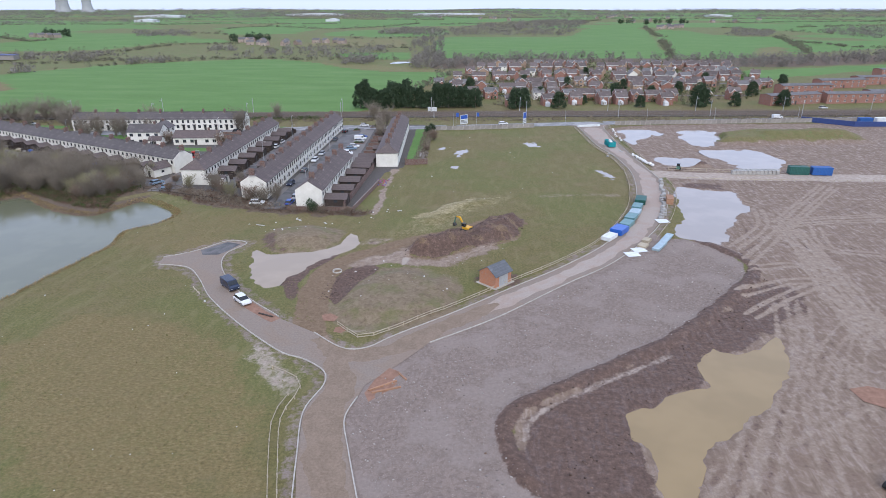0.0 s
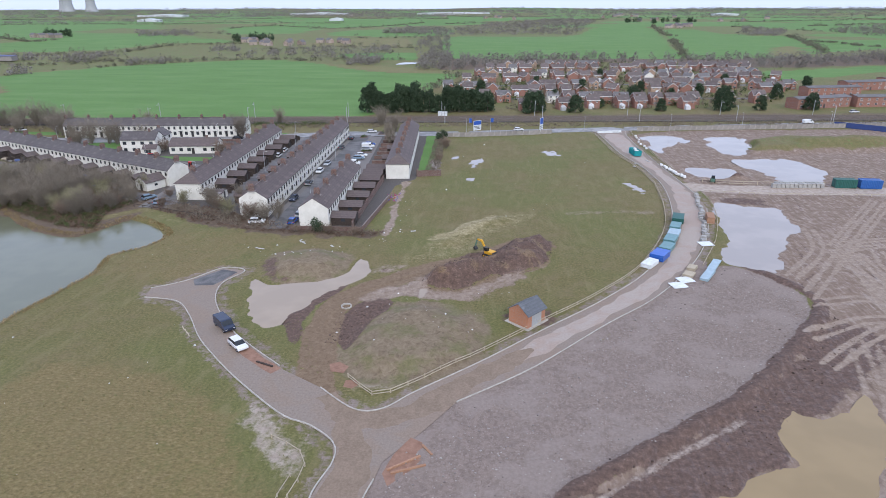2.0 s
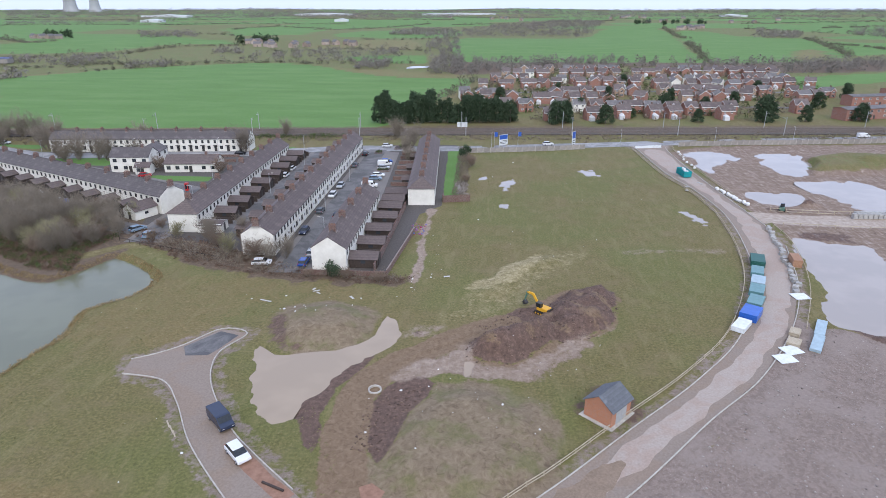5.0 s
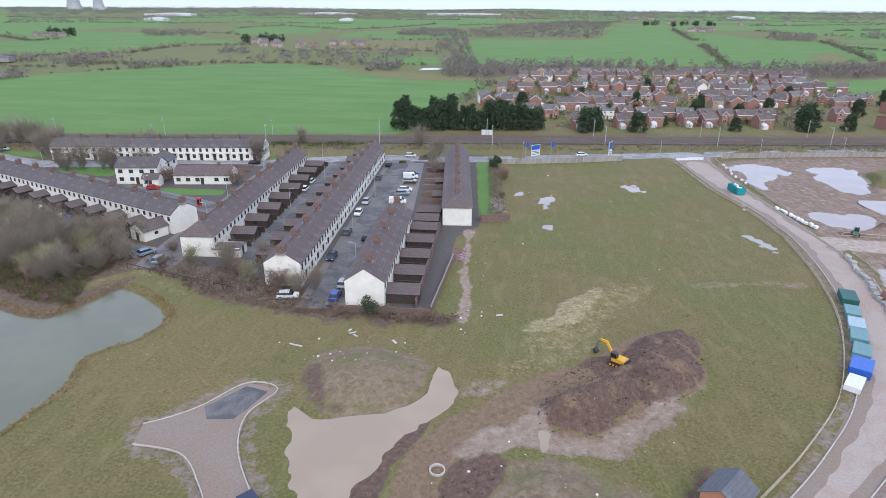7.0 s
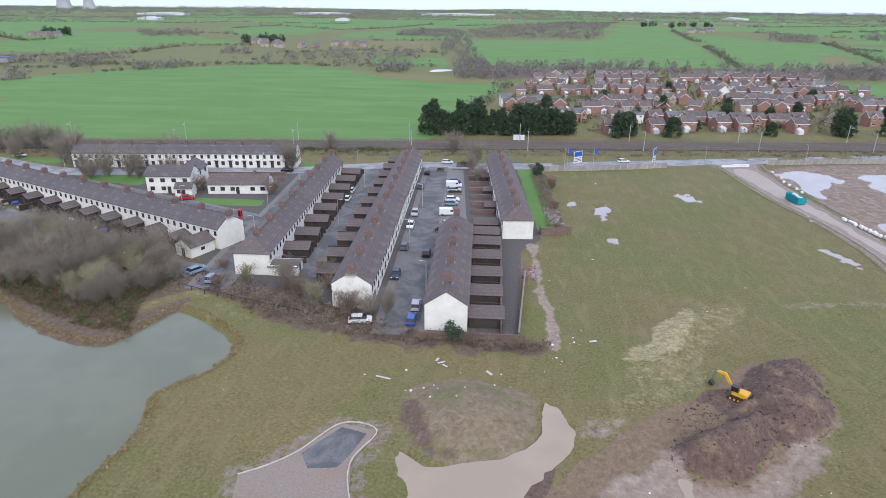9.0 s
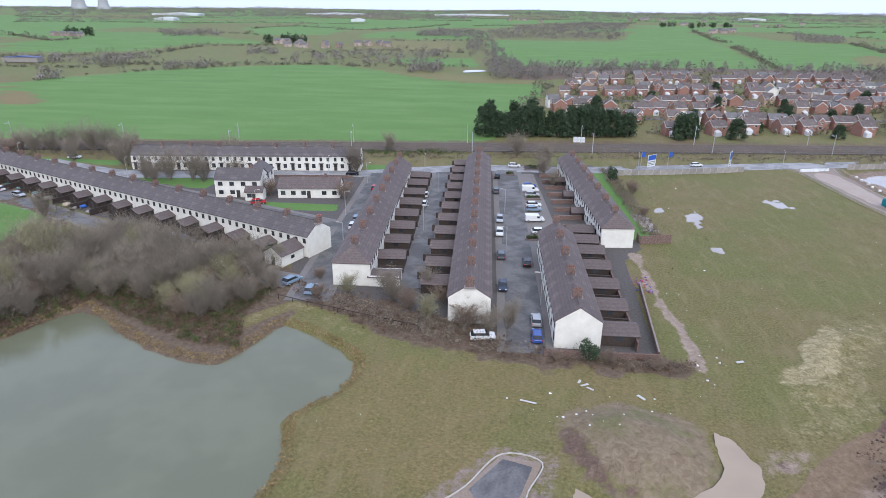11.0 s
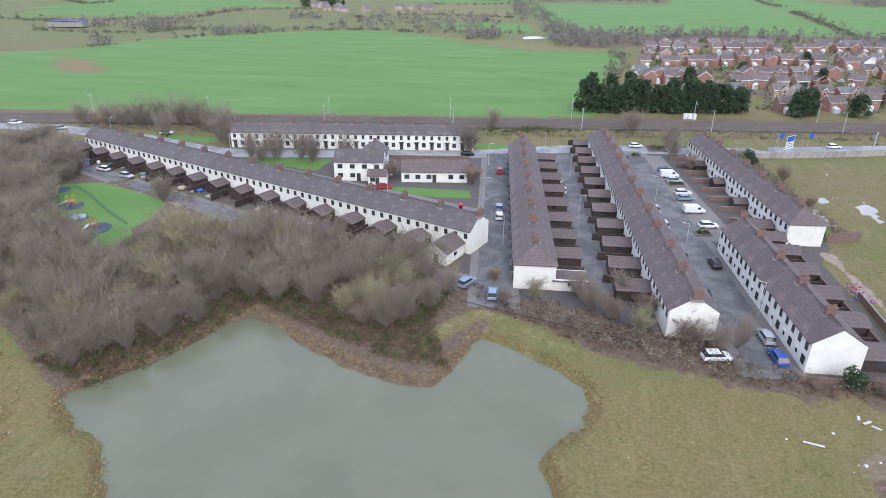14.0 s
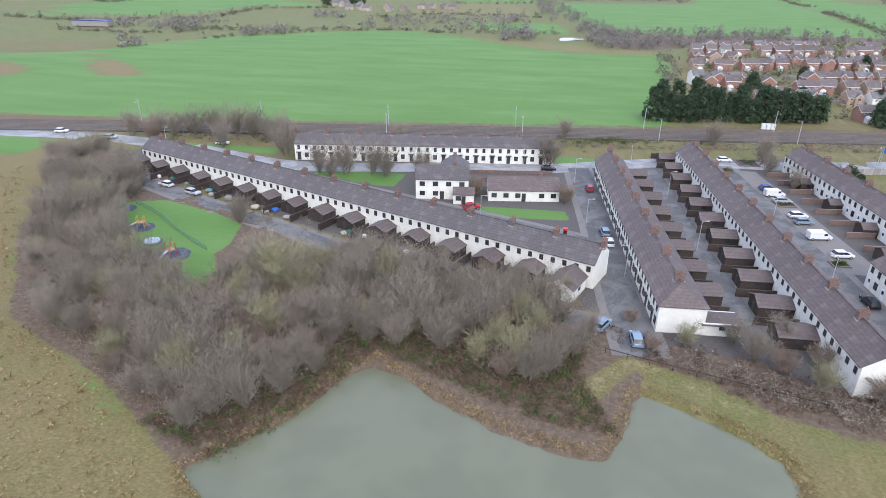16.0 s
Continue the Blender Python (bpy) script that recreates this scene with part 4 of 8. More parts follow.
# estate streets with pavements either side
for lift, (line, wide) in enumerate((([(-57.6, 150.5), (-58.6, 175), (-60.6, 215), (-63.5, 268)], 3.3), ([(-80.5, 172), (-81.6, 200), (-84.2, 262)], 2.3), ([(-98.5, 164), (-100, 185), (-101.5, 215), (-104.5, 258)], 3.0),
                   ([(-104, 205), (-118, 211), (-150, 224), (-176, 234)], 2.4), ([(-104, 172), (-122, 178), (-160, 196), (-205, 217), (-232, 232)], 1.8))):
    tagged(part("pavement", ribbon(smooth_line(line, 3), wide + 1.5, wide + 1.5, 0.03 + 0.004 * lift, 0.3), M["pavement"]), "worn grey-brown flagged pavement", "pavement", kind="structure")
    tagged(part("road", ribbon(smooth_line(line, 3), wide, wide, 0.06 + 0.004 * lift, 0.3), M["street"]), "grey asphalt street between the terraces", "road", kind="structure")

sheet("pavement", [(-55.4, 199), (-48.8, 199), (-54.6, 264), (-60.2, 264)], 0.022, M["pavement"], "brown paved parking court beside the street", "pavement", rounded=False)
# mud carried from the haul track over the junction, with ragged edges
M["haul_mud"] = road_material("trodden_mud", (0.16, 0.112, 0.074), (0.25, 0.185, 0.132), (0.205, 0.148, 0.102), 0.5, 0.9)


def ragged(line, wide, seed):
    """Outline of a strip whose edges wander."""
    l = smooth_line(line, 0.8)
    d = np.gradient(l, axis=0)
    d /= np.linalg.norm(d, axis=1)[:, None]
    n = np.stack([-d[:, 1], d[:, 0]], 1)
    taper = np.minimum(1, np.linspace(1.0, 0.0, len(l)) * 4 + 0.15)
    u = np.arange(len(l)) * 0.8
    lo, hi = (wide * taper * (0.8 + 0.35 * value_noise(u, u * 0 + 7 * q, 3.2, seed) + 0.2 * value_noise(u, u * 0 + 3 * q, 1.1, seed)) for q in (1, 2))
    return np.concatenate([l + n * hi[:, None], (l - n * lo[:, None])[::-1]])


for i, (line, wide) in enumerate((([(-26.5, 84), (-23.5, 80), (-20.5, 75), (-19.6, 69), (-19.6, 62), (-17, 53), (-14, 44), (-11, 20)], 2.6), ([(-22.5, 78), (-17.5, 78.6), (-12.5, 82.5), (-6, 90), (3, 99.5)], 2.5))):
    sheet("mud", ragged(line, wide, 5 + i), 0.03 + 0.005 * i, M["haul_mud"], "brown mud carried over the site road", "mud", rounded=False)
M["sand"] = plain("red_sand", (0.2, 0.105, 0.068), (0.31, 0.18, 0.125), 1.2, 0.95, 0.03)
for poly in ([(54.0, 77.0), (57.0, 78.0), (61.0, 76.0), (61.0, 73.0), (57.0, 72.5), (54.5, 74.0)], [(-28.4, 91.6), (-27, 92.4), (-25.2, 91.2), (-25.6, 89.4), (-27.6, 89.6)], [(-24.8, 87.6), (-23.4, 88), (-22.6, 86.8), (-23.4, 85.6), (-24.8, 86)], [(-13.2, 75.8), (-11.6, 75), (-11, 72.5), (-12.2, 70), (-14.6, 67), (-15.6, 69), (-14.8, 72.5)], [(-44.5, 94.2), (-43.4, 95.8), (-39, 92.2), (-35.5, 89.8), (-36.5, 88.2), (-40.5, 91)]):
    o = sheet("sand", poly, 0.0, M["sand"], "spilled red sand trodden into the ground", "sand")
    c = np.mean(poly, 0)
    o.location.z = max(0.034, ground_at(*c) + 0.05)
sheet("water", [(-106, 584), (-96, 588), (-88, 596), (-90, 606), (-104, 604)], 0.3, M["clear_water"], "pale sheet of water beyond the green field", "pond")

# ---- terraced cottages ----
M["flash"] = plain("mortar", (0.2, 0.17, 0.155), (0.3, 0.27, 0.25), 3, 0.9)
def lattice(xs, zs, y, deep):
    """One frame with openings in its odd cells, facing along y."""
    bm = bmesh.new()
    g = [[bm.verts.new((a, y, b)) for b in zs] for a in xs]
    for i in range(len(xs) - 1):
        for j in range(len(zs) - 1):
            if i % 2 == 0 or j % 2 == 0:
                bm.faces.new((g[i][j], g[i + 1][j], g[i + 1][j + 1], g[i][j + 1]))
    out = bmesh.ops.extrude_face_region(bm, geom=bm.faces[:])
    bmesh.ops.translate(bm, vec=(0, deep, 0), verts=[v for v in out["geom"] if isinstance(v, bmesh.types.BMVert)])
    bmesh.ops.recalc_face_normals(bm, faces=bm.faces)
    return bm


def window_part(parent, x, y, z, w, h, facing, frame_mat):
    """A framed window proud of a wall, with panes set in it. facing: +1 or -1 along y."""
    t, d = 0.07, 0.06
    bm = lattice([x - w / 2, x - w / 2 + t, x - t / 2, x + t / 2, x + w / 2 - t, x + w / 2], [z - 0.08, z + t, z + h * 0.55, z + h * 0.55 + 0.05, z + h - t, z + h], y + facing * d, -facing * (d + 0.03))
    win = part("window", bm, frame_mat, parent)
    part("pane", boxes((x - w / 2 + 0.02, min(y, y + facing * 0.03), z + 0.02, x + w / 2 - 0.02, max(y, y + facing * 0.03), z + h - 0.02)), M["glass"], win)
    return win


def door_part(parent, x, y, facing, material, hood=True):
    y0, y1 = sorted((y - facing * 0.02, y + facing * 0.07))
    bm = boxes((x - 0.52, y0, 0.1, x + 0.52, y1, 2.3))
    d = part("door", bm, material, parent, "dark painted front door" if hood else "white painted front door")
    part("panel", boxes((x - 0.3, min(y1, y0) - (0.02 if facing < 0 else -0.09), 1.3, x + 0.3, max(y0, y1) + (0.02 if facing > 0 else -0.09), 1.95)), M["glass"], d)
    if hood:
        bm = bmesh.new()
        a, b = sorted((y, y + facing * 0.75))
        box(bm, x - 0.8, a, 2.4, x + 0.8, b, 2.5)
        tube(bm, (x - 0.7, y, 1.9), (x - 0.7, y + facing * 0.6, 2.4), 0.04, 0.04, 4)
        tube(bm, (x + 0.7, y, 1.9), (x + 0.7, y + facing * 0.6, 2.4), 0.04, 0.04, 4)
        part("porch_hood", bm, M["frame_dark"], parent)


W, DEEP, EAVE, RIDGE = 4.7, 7.4, 4.9, 7.4


def cottage(name, chimney, hip=0, width=W, hood=True, roof="tile", label="white rendered terraced cottage with dark tiled roof"):
    """A cottage: width along x, front towards -y, its base at z = 0. hip: -1 or +1 for a hipped end at that side."""
    h = thing(name, label, "house", group="terraced cottages")
    bm = bmesh.new()
    x0, x1, y = -width / 2, width / 2, DEEP / 2
    prof = [(-y, -0.3), (y, -0.3), (y, EAVE), (0, RIDGE - 0.08), (-y, EAVE)] if not hip else [(-y, -0.3), (y, -0.3), (y, EAVE), (-y, EAVE)]
    a = [bm.verts.new((x0, p, z)) for p, z in prof]
    b = [bm.verts.new((x1, p, z)) for p, z in prof]
    bm.faces.new(a[::-1])
    bm.faces.new(b)
    for i in range(len(prof)):
        bm.faces.new((a[i], a[(i + 1) % len(prof)], b[(i + 1) % len(prof)], b[i]))
    part("wall", bm, M["render"], h)
    bm = bmesh.new()
    o, t = 0.28, 0.12
    ez = EAVE - o * (RIDGE - EAVE) / y
    if not hip:
        prof = [(-y - o, ez), (0, RIDGE), (y + o, ez), (y + o, ez + t), (0, RIDGE + t), (-y - o, ez + t)]
        a = [bm.verts.new((x0, p, z)) for p, z in prof]
        b = [bm.verts.new((x1, p, z)) for p, z in prof]
        for q in ((0, 1, 4, 5), (1, 2, 3, 4)):
            bm.faces.new([a[i] for i in q])
            bm.faces.new([b[i] for i in q[::-1]])
        for i in range(6):
            bm.faces.new((a[i], b[i], b[(i + 1) % 6], a[(i + 1) % 6]))
    else:
        e, s = (x1 + o, x0) if hip > 0 else (x0 - o, x1)
        p = (e - y * 0.95 if hip > 0 else e + y * 0.95)
        v = [bm.verts.new(c) for c in ((s, -y - o, ez + t), (e, -y - o, ez + t), (e, y + o, ez + t), (s, y + o, ez + t), (s, 0, RIDGE + t), (p, 0, RIDGE + t),
                                       (s, -y - o, ez), (e, -y - o, ez), (e, y + o, ez), (s, y + o, ez))]
        for q in ((0, 1, 5, 4), (1, 2, 5), (2, 3, 4, 5), (3, 0, 4), (0, 6, 7, 1), (1, 7, 8, 2), (2, 8, 9, 3), (6, 9, 8, 7), (0, 3, 9, 6)):
            bm.faces.new([v[i] for i in q])
    bmesh.ops.recalc_face_normals(bm, faces=bm.faces)
    part("roof", bm, M[roof], h)
    part("ridge_tiles", boxes((x0, -0.14, RIDGE + 0.06, x1 - (3.2 if hip > 0 else 0), 0.14, RIDGE + 0.2)) if hip >= 0 else boxes((x0 + 3.2, -0.14, RIDGE + 0.06, x1, 0.14, RIDGE + 0.2)), M[roof], h)
    for x in (-1.15, 1.15):
        window_part(h, x, -y, 3.25, 0.85, 1.15, -1, M["frame_dark"])
        window_part(h, x, y, 3.25, 0.8, 1.0, 1, M["frame_dark"])
    window_part(h, 1.1, -y, 0.95, 1.15, 1.3, -1, M["frame_dark"])
    door_part(h, -1.1, -y, -1, M["frame_dark"] if hood else M["frame_white"], hood)
    if chimney:
        c = x0 + 0.02
        bm = boxes((c - 0.35, -0.75, RIDGE - 0.4, c + 0.35, 0.75, RIDGE + 0.95), (c - 0.42, -0.82, RIDGE + 0.95, c + 0.42, 0.82, RIDGE + 1.1))
        ch = part("chimney", bm, M["brick"], h, "red brick chimney stack with clay pots")
        for py in (-0.5, -0.17, 0.17, 0.5):
            bm = bmesh.new()
            tube(bm, (c, py, RIDGE + 1.1), (c, py, RIDGE + 1.5), 0.13, 0.1, 7)
            part("pot", bm, M["pot"], ch)
        part("flashing", boxes((c - 0.5, -0.95, RIDGE - 0.62, c + 0.5, 0.95, RIDGE - 0.3)), M["flash"], ch, "pale mortar flashing")
    return h


def row_of(near, far, n, front, hip_near=False, hip_far=False, hood=True, phase=0, label=None, roof="tile"):
    """Cottages side by side from near to far. front: +1 if the fronts lie to the left of that way, -1 to the right."""
    near, far = Vector((*near, 0)), Vector((*far, 0))
    d = far - near
    width = d.length / n
    ang = math.atan2(d.y, d.x)
    kw = {"width": width, "hood": hood, "roof": roof}
    if label:
        kw["label"] = label
    kinds = {}
    for i in range(n):
        ch = (i + phase) % 2 == 0
        hip = (-1 if i == 0 and hip_near else 1 if i == n - 1 and hip_far else 0)
        if front > 0:
            hip = -hip
        key = (ch, hip)
        p = near + d * ((i + 0.5) / n)
        m = pose(p.x, p.y, 0, 0, 0, math.degrees(ang) + (180 if front > 0 else 0))
        if key in kinds:
            copy_thing(kinds[key], m)
        else:
            kinds[key] = cottage("terraced_house", ch, hip, **kw)
            kinds[key].matrix_basis = m


# a row whose fronts lie left of the way from its near end has front = +1
row_of((-49.6, 152.9), (-51.3, 195.0), 9, 1, hood=False)
row_of((-67.7, 159.3), (-72.9, 266.0), 23, -1, hood=False)
row_of((-91.9, 171.8), (-96.9, 251.5), 17, 1, hip_near=True)
row_of((-103.2, 187.8), (-226, 241.5), 29, -1, hood=False, roof="tile_slate", label="white rendered terraced cottage with grey roof")
row_of((-187.5, 254.4), (-112.3, 263.6), 16, -1, roof="tile_slate", label="white rendered terraced cottage with grey roof")
row_of((-36.8, 199.8), (-43.2, 266.5), 14, 1, hip_near=True, hood=False)

# ---- trees, hedges, undergrowth ----
M["bark"] = plain("grey_bark", (0.13, 0.112, 0.09), (0.24, 0.21, 0.175), 3, 0.9)
M["twig"] = plain("winter_twigs", (0.2, 0.168, 0.128), (0.31, 0.266, 0.206), 0.4, 0.9, vary=0.5)
M["twig_brown"] = plain("russet_twigs", (0.19, 0.138, 0.102), (0.3, 0.228, 0.172), 0.4, 0.9, vary=0.5)
M["twig_green"] = plain("mossy_twigs", (0.24, 0.225, 0.13), (0.36, 0.33, 0.19), 0.4, 0.9, vary=0.4)


def leafy(name, dark, light):
    k = Nodes(name)
    r = k.random(True)
    return k.done(k.mix(0.35, k.ramp(r, [(0.0, dark), (1.0, light)]), k.ramp(k.noise(0.4, 3), [(0.35, dark), (0.65, light)])), 0.85, spec=0.2)


M["evergreen"] = leafy("evergreen_leaf", (0.026, 0.048, 0.027), (0.07, 0.102, 0.054))
M["shrub"] = leafy("bare_shrub", (0.105, 0.088, 0.066), (0.26, 0.215, 0.165))
M["bramble"] = leafy("bramble", (0.065, 0.042, 0.032), (0.2, 0.132, 0.09))
M["shrub_green"] = leafy("green_shrub", (0.035, 0.06, 0.02), (0.1, 0.13, 0.04))
# bare grey-brown wood, with a little distance haze put into the colour
M["far_wood"] = leafy("far_wood", (0.13, 0.12, 0.105), (0.25, 0.23, 0.2))
M["far_hedge"] = leafy("far_hedge", (0.1, 0.1, 0.07), (0.19, 0.185, 0.13))
M["tuft"] = leafy("grass_tuft", (0.12, 0.115, 0.045), (0.24, 0.212, 0.1))
M["reed"] = leafy("dead_grass", (0.16, 0.11, 0.045), (0.36, 0.27, 0.14))


def mesh_of(name, verts, faces, material):
    me = bpy.data.meshes.new(name)
    me.from_pydata([tuple(v) for v in verts], [], faces)
    me.materials.append(material)
    return me


def cloud(name, centres, radii, heights, per, size, material, seed, label="", category="", droop=0.0, kind="stuff"):
    """Many small leaf-like triangles gathered round clump centres; the clumps have uneven outlines."""
    rng = np.random.default_rng(seed)
    c = np.repeat(np.asarray(centres, float), per, 0)
    r = np.repeat(np.asarray(radii, float), per)
    h = np.repeat(np.asarray(heights, float), per)
    n = len(c)
    v = rng.normal(size=(n, 3))
    v /= np.linalg.norm(v, axis=1)[:, None]
    v *= rng.uniform(0.25, 1.0, n)[:, None] ** 0.6
    p = c + v * np.stack([r, r, h / 2], 1) + np.stack([0 * h, 0 * h, h / 2], 1)
    s = size * rng.uniform(0.5, 1.4, n)[:, None, None] * (r / np.mean(r))[:, None, None] ** 0.5
    tri = rng.normal(size=(n, 3, 3)) * s
    tri[:, :, 2] *= 1.0 - droop
    verts = (p[:, None, :] + tri).reshape(-1, 3)
    me = bpy.data.meshes.new(name)
    me.vertices.add(3 * n)
    me.vertices.foreach_set("co", verts.ravel())
    me.loops.add(3 * n)
    me.loops.foreach_set("vertex_index", np.arange(3 * n, dtype=np.int32))
    me.polygons.add(n)
    me.polygons.foreach_set("loop_start", np.arange(0, 3 * n, 3, dtype=np.int32))
    me.update(calc_edges=True)
    me.materials.append(material)
    ob = new(name, me)
    if label:
        tagged(ob, label, category, kind=kind)
    return ob


def branches(seed, height, spread, levels=4, first=0.3):
    """A trunk and limbs as tapered tubes, and twigs as thin blades."""
    rng = random.Random(seed)
    wood, twig = ([], []), ([], [])

    def stick(a, b, r0, r1, n, store):
        vs, fs = store
        d = (b - a).normalized()
        u = d.orthogonal().normalized()
        w = d.cross(u)
        k = len(vs)
        for p, r in ((a, r0), (b, r1)):
            for i in range(n):
                t = 2 * math.pi * i / n
                vs.append(p + (u * math.cos(t) + w * math.sin(t)) * r)
        for i in range(n):
            fs.append((k + i, k + (i + 1) % n, k + n + (i + 1) % n, k + n + i))

    def blade(a, b, r):
        vs, fs = twig
        k = len(vs)
        u = (b - a).orthogonal().normalized() * r
        q = Matrix.Rotation(rng.uniform(0, 3.1), 3, (b - a).normalized())
        u = q @ u
        vs.extend((a - u, a + u, b))
        fs.append((k, k + 1, k + 2))

    def grow(a, d, length, r, level):
        steps = 4 if level < 2 else 2
        p = a
        for s in range(steps):
            d = (d + Vector((rng.gauss(0, 0.13), rng.gauss(0, 0.13), 0.05 + rng.gauss(0, 0.06)))).normalized()
            b = p + d * length / steps
            r1 = r * (1 - 0.5 * (s + 1) / steps)
            if level < 3:
                stick(p, b, r * (1 - 0.5 * s / steps), r1, 5 if level == 1 else 3, wood)
            else:
                blade(p, b, max(r, 0.026))
            if level < levels:
                for _ in range((0, 3, 3, 4)[level]):
                    t = rng.uniform(0.2, 1.0)
                    az = rng.uniform(0, 6.28)
                    up = rng.uniform(0.15, 1.1)
                    o = Vector((math.cos(az), math.sin(az), up)).normalized()
                    dd = (d * 0.55 + o * spread).normalized()
                    grow(p + (b - p) * t, dd, length * rng.uniform(0.46, 0.7), r1 * 0.6, level + 1)
            p = b

    for k in range(5):
        az = 6.2832 * k / 5 + rng.uniform(-0.5, 0.5)
        lean = rng.uniform(0.08, 0.42) * spread
        foot = Vector((0.25 * math.cos(az), 0.25 * math.sin(az), -0.2))
        grow(foot, Vector((lean * math.cos(az), lean * math.sin(az), 1)).normalized(), height * rng.uniform(0.5, 0.72), height * 0.008 + 0.03, 1)
    return wood, twig


def bare_tree(seed, height, spread, twig_mat, label):
    t = thing("tree", label, "tree", group="bare trees")
    wood, twig = branches(seed, height, spread)
    o = new("trunk", mesh_of("trunk", *wood, M["bark"]))
    o.parent = t
    o = new("crown", mesh_of("crown", *twig, twig_mat))
    o.parent = t
    return t


TREES = [bare_tree(3, 9, 0.9, M["twig"], "bare grey-brown tree with a wide twiggy crown"), bare_tree(8, 8, 1.1, M["twig"], "bare grey-brown tree with a spreading crown"),
         bare_tree(12, 10, 0.8, M["twig"], "tall bare tree with upright limbs"), bare_tree(21, 7, 1.0, M["twig_green"], "small bare tree with moss-green twigs"),
         bare_tree(31, 6, 1.2, M["twig_brown"], "low bushy russet-twigged bare tree")]
used = set()


def plant(x, y, kind, scale=1.0):
    m = pose(x, y, ground_at(x, y), random.uniform(-4, 4), random.uniform(-4, 4), random.uniform(0, 360))
    if kind in used:
        o = copy_thing(TREES[kind], m)
    else:
        o, _ = TREES[kind], used.add(kind)
        o.matrix_basis = m
    o.scale = (scale * random.uniform(0.9, 1.15),) * 2 + (scale,)
    return o


random.seed(4)
GROVE = [(-256, 238), (-240, 246), (-214, 218), (-212, 204), (-193, 183), (-174, 168), (-168, 182), (-150, 189), (-126, 180), (-109, 176), (-105, 166), (-114, 154), (-124, 156), (-139, 161),
         (-147, 147), (-156, 136), (-176, 147), (-198, 161), (-226, 195)]
spots = []
tries = 0
while len(spots) < 240 and tries < 9000:
    tries += 1
    x, y = random.uniform(-258, -104), random.uniform(136, 248)
    if inside(GROVE, np.array([x]), np.array([y]))[0] > 0.5 and all((x - a) ** 2 + (y - b) ** 2 > 11 for a, b in spots):
        spots.append((x, y))
for x, y in spots:
    near_bank = min(1.0, 0.76 + 0.04 * max(0, inside(GROVE, np.array([x]), np.array([y]))[0]))
    plant(x, y, random.choice((0, 0, 1, 1, 2, 3, 4, 4)), random.uniform(0.68, 1.02) * near_bank)
for x, y, k, s in ((-168, 240, 0, 0.95), (-161, 241, 2, 0.85), (-157, 240, 0, 0.8), (-191, 254, 1, 1.1), (-224, 273, 0, 0.9), (-209, 271, 1, 1.1), (-215, 272, 2, 1), (-230, 270, 1, 1), (-181, 202, 0, 0.95),
                   (-113, 258, 1, 1), (-51, 272, 0, 0.85), (-52, 262, 1, 0.7), (-49, 250, 1, 0.6), (-91.6, 168, 3, 0.7), (-97, 166, 4, 0.6), (-82, 166, 0, 0.8), (-84, 170, 1, 0.7), (-79, 163, 4, 0.9),
                   (-68.4, 157.5, 4, 1), (-64, 156.5, 1, 0.7), (-61, 158, 0, 0.75), (-75, 160, 3, 0.8), (-73, 166, 4, 0.9), (-77, 172, 1, 0.7), (-45, 149, 4, 0.5), (-53, 149, 4, 0.45), (-38, 148, 4, 0.5),
                   (-109, 228, 4, 0.8), (-131, 229, 4, 0.8), (-118, 183, 0, 0.7), (-124, 186, 4, 0.8), (-133, 190, 1, 0.6), (-110, 180, 3, 0.8), (-99, 174, 4, 0.6), (-26, 245, 4, 0.7), (-26, 225, 4, 0.6),
                   (-160, 268, 1, 0.9), (-60, 291, 0, 0.8), (-108, 290, 0, 0.7), (-214, 259, 0, 0.8), (-236, 268, 0, 0.8), (-243, 270, 2, 0.8), (-250, 266, 1, 0.9), (-203, 268, 0, 0.8), (-198, 271, 2, 0.8), (-186, 262, 0, 0.6), (-176, 240, 0, 0.8), (-172, 238, 1, 0.7), (-147, 243, 0, 0.7), (-240, 262, 4, 1)):
    plant(x, y, k, s * (1.15 if y > 225 else 0.82))

for x, y, k, s in ((-204, 188, 0, 0.8), (-197, 182, 2, 0.75), (-190, 177.5, 3, 1.0), (-184, 174, 0, 0.7), (-178, 171, 3, 0.9), (-211, 194, 1, 0.9)):
    plant(x, y, k, s)

for x, y, s in ((-160.4, 174.6, 1.35), (-157.4, 172.6, 1.1), (-154.6, 171.2, 1.0)):
    plant(x, y, 3, s)

# undergrowth of the grove, bank brambles, rough edge of the estate
rng = np.random.default_rng(9)


def scatter(poly, n, seed, margin=0.0):
    g = np.random.default_rng(seed)
    lo, hi = np.min(poly, 0), np.max(poly, 0)
    p = g.uniform(lo, hi, (n, 2))
    return p[inside(poly, p[:, 0], p[:, 1]) > margin]


def on_ground(p):
    return [(x, y, ground_at(x, y) - 0.1) for x, y in p]


p = scatter(GROVE, 11000, 1)
cloud("undergrowth", on_ground(p), rng.uniform(0.6, 1.7, len(p)), rng.uniform(0.8, 4.2, len(p)), 36, 0.085, M["shrub"], 2, "tangled leafless scrub under bare trees", "scrub")
BANK = [(-150, 133), (-144, 146), (-138, 159), (-114, 147), (-104, 146), (-108, 158), (-106, 170), (-116, 160), (-138, 168), (-156, 150), (-164, 138)]
p = scatter(BANK, 6500, 3)
cloud("brambles", on_ground(p), rng.uniform(0.3, 0.9, len(p)), rng.uniform(0.3, 0.9, len(p)), 22, 0.1, M["bramble"], 4, "reddish brown brambles on the pond bank", "brambles")
EDGE = [(-106, 172), (-98, 163), (-82, 153), (-60, 148), (-36, 146.5), (-30, 150), (-36, 151.5), (-58, 152.5), (-64, 158), (-80, 164), (-90, 169)]
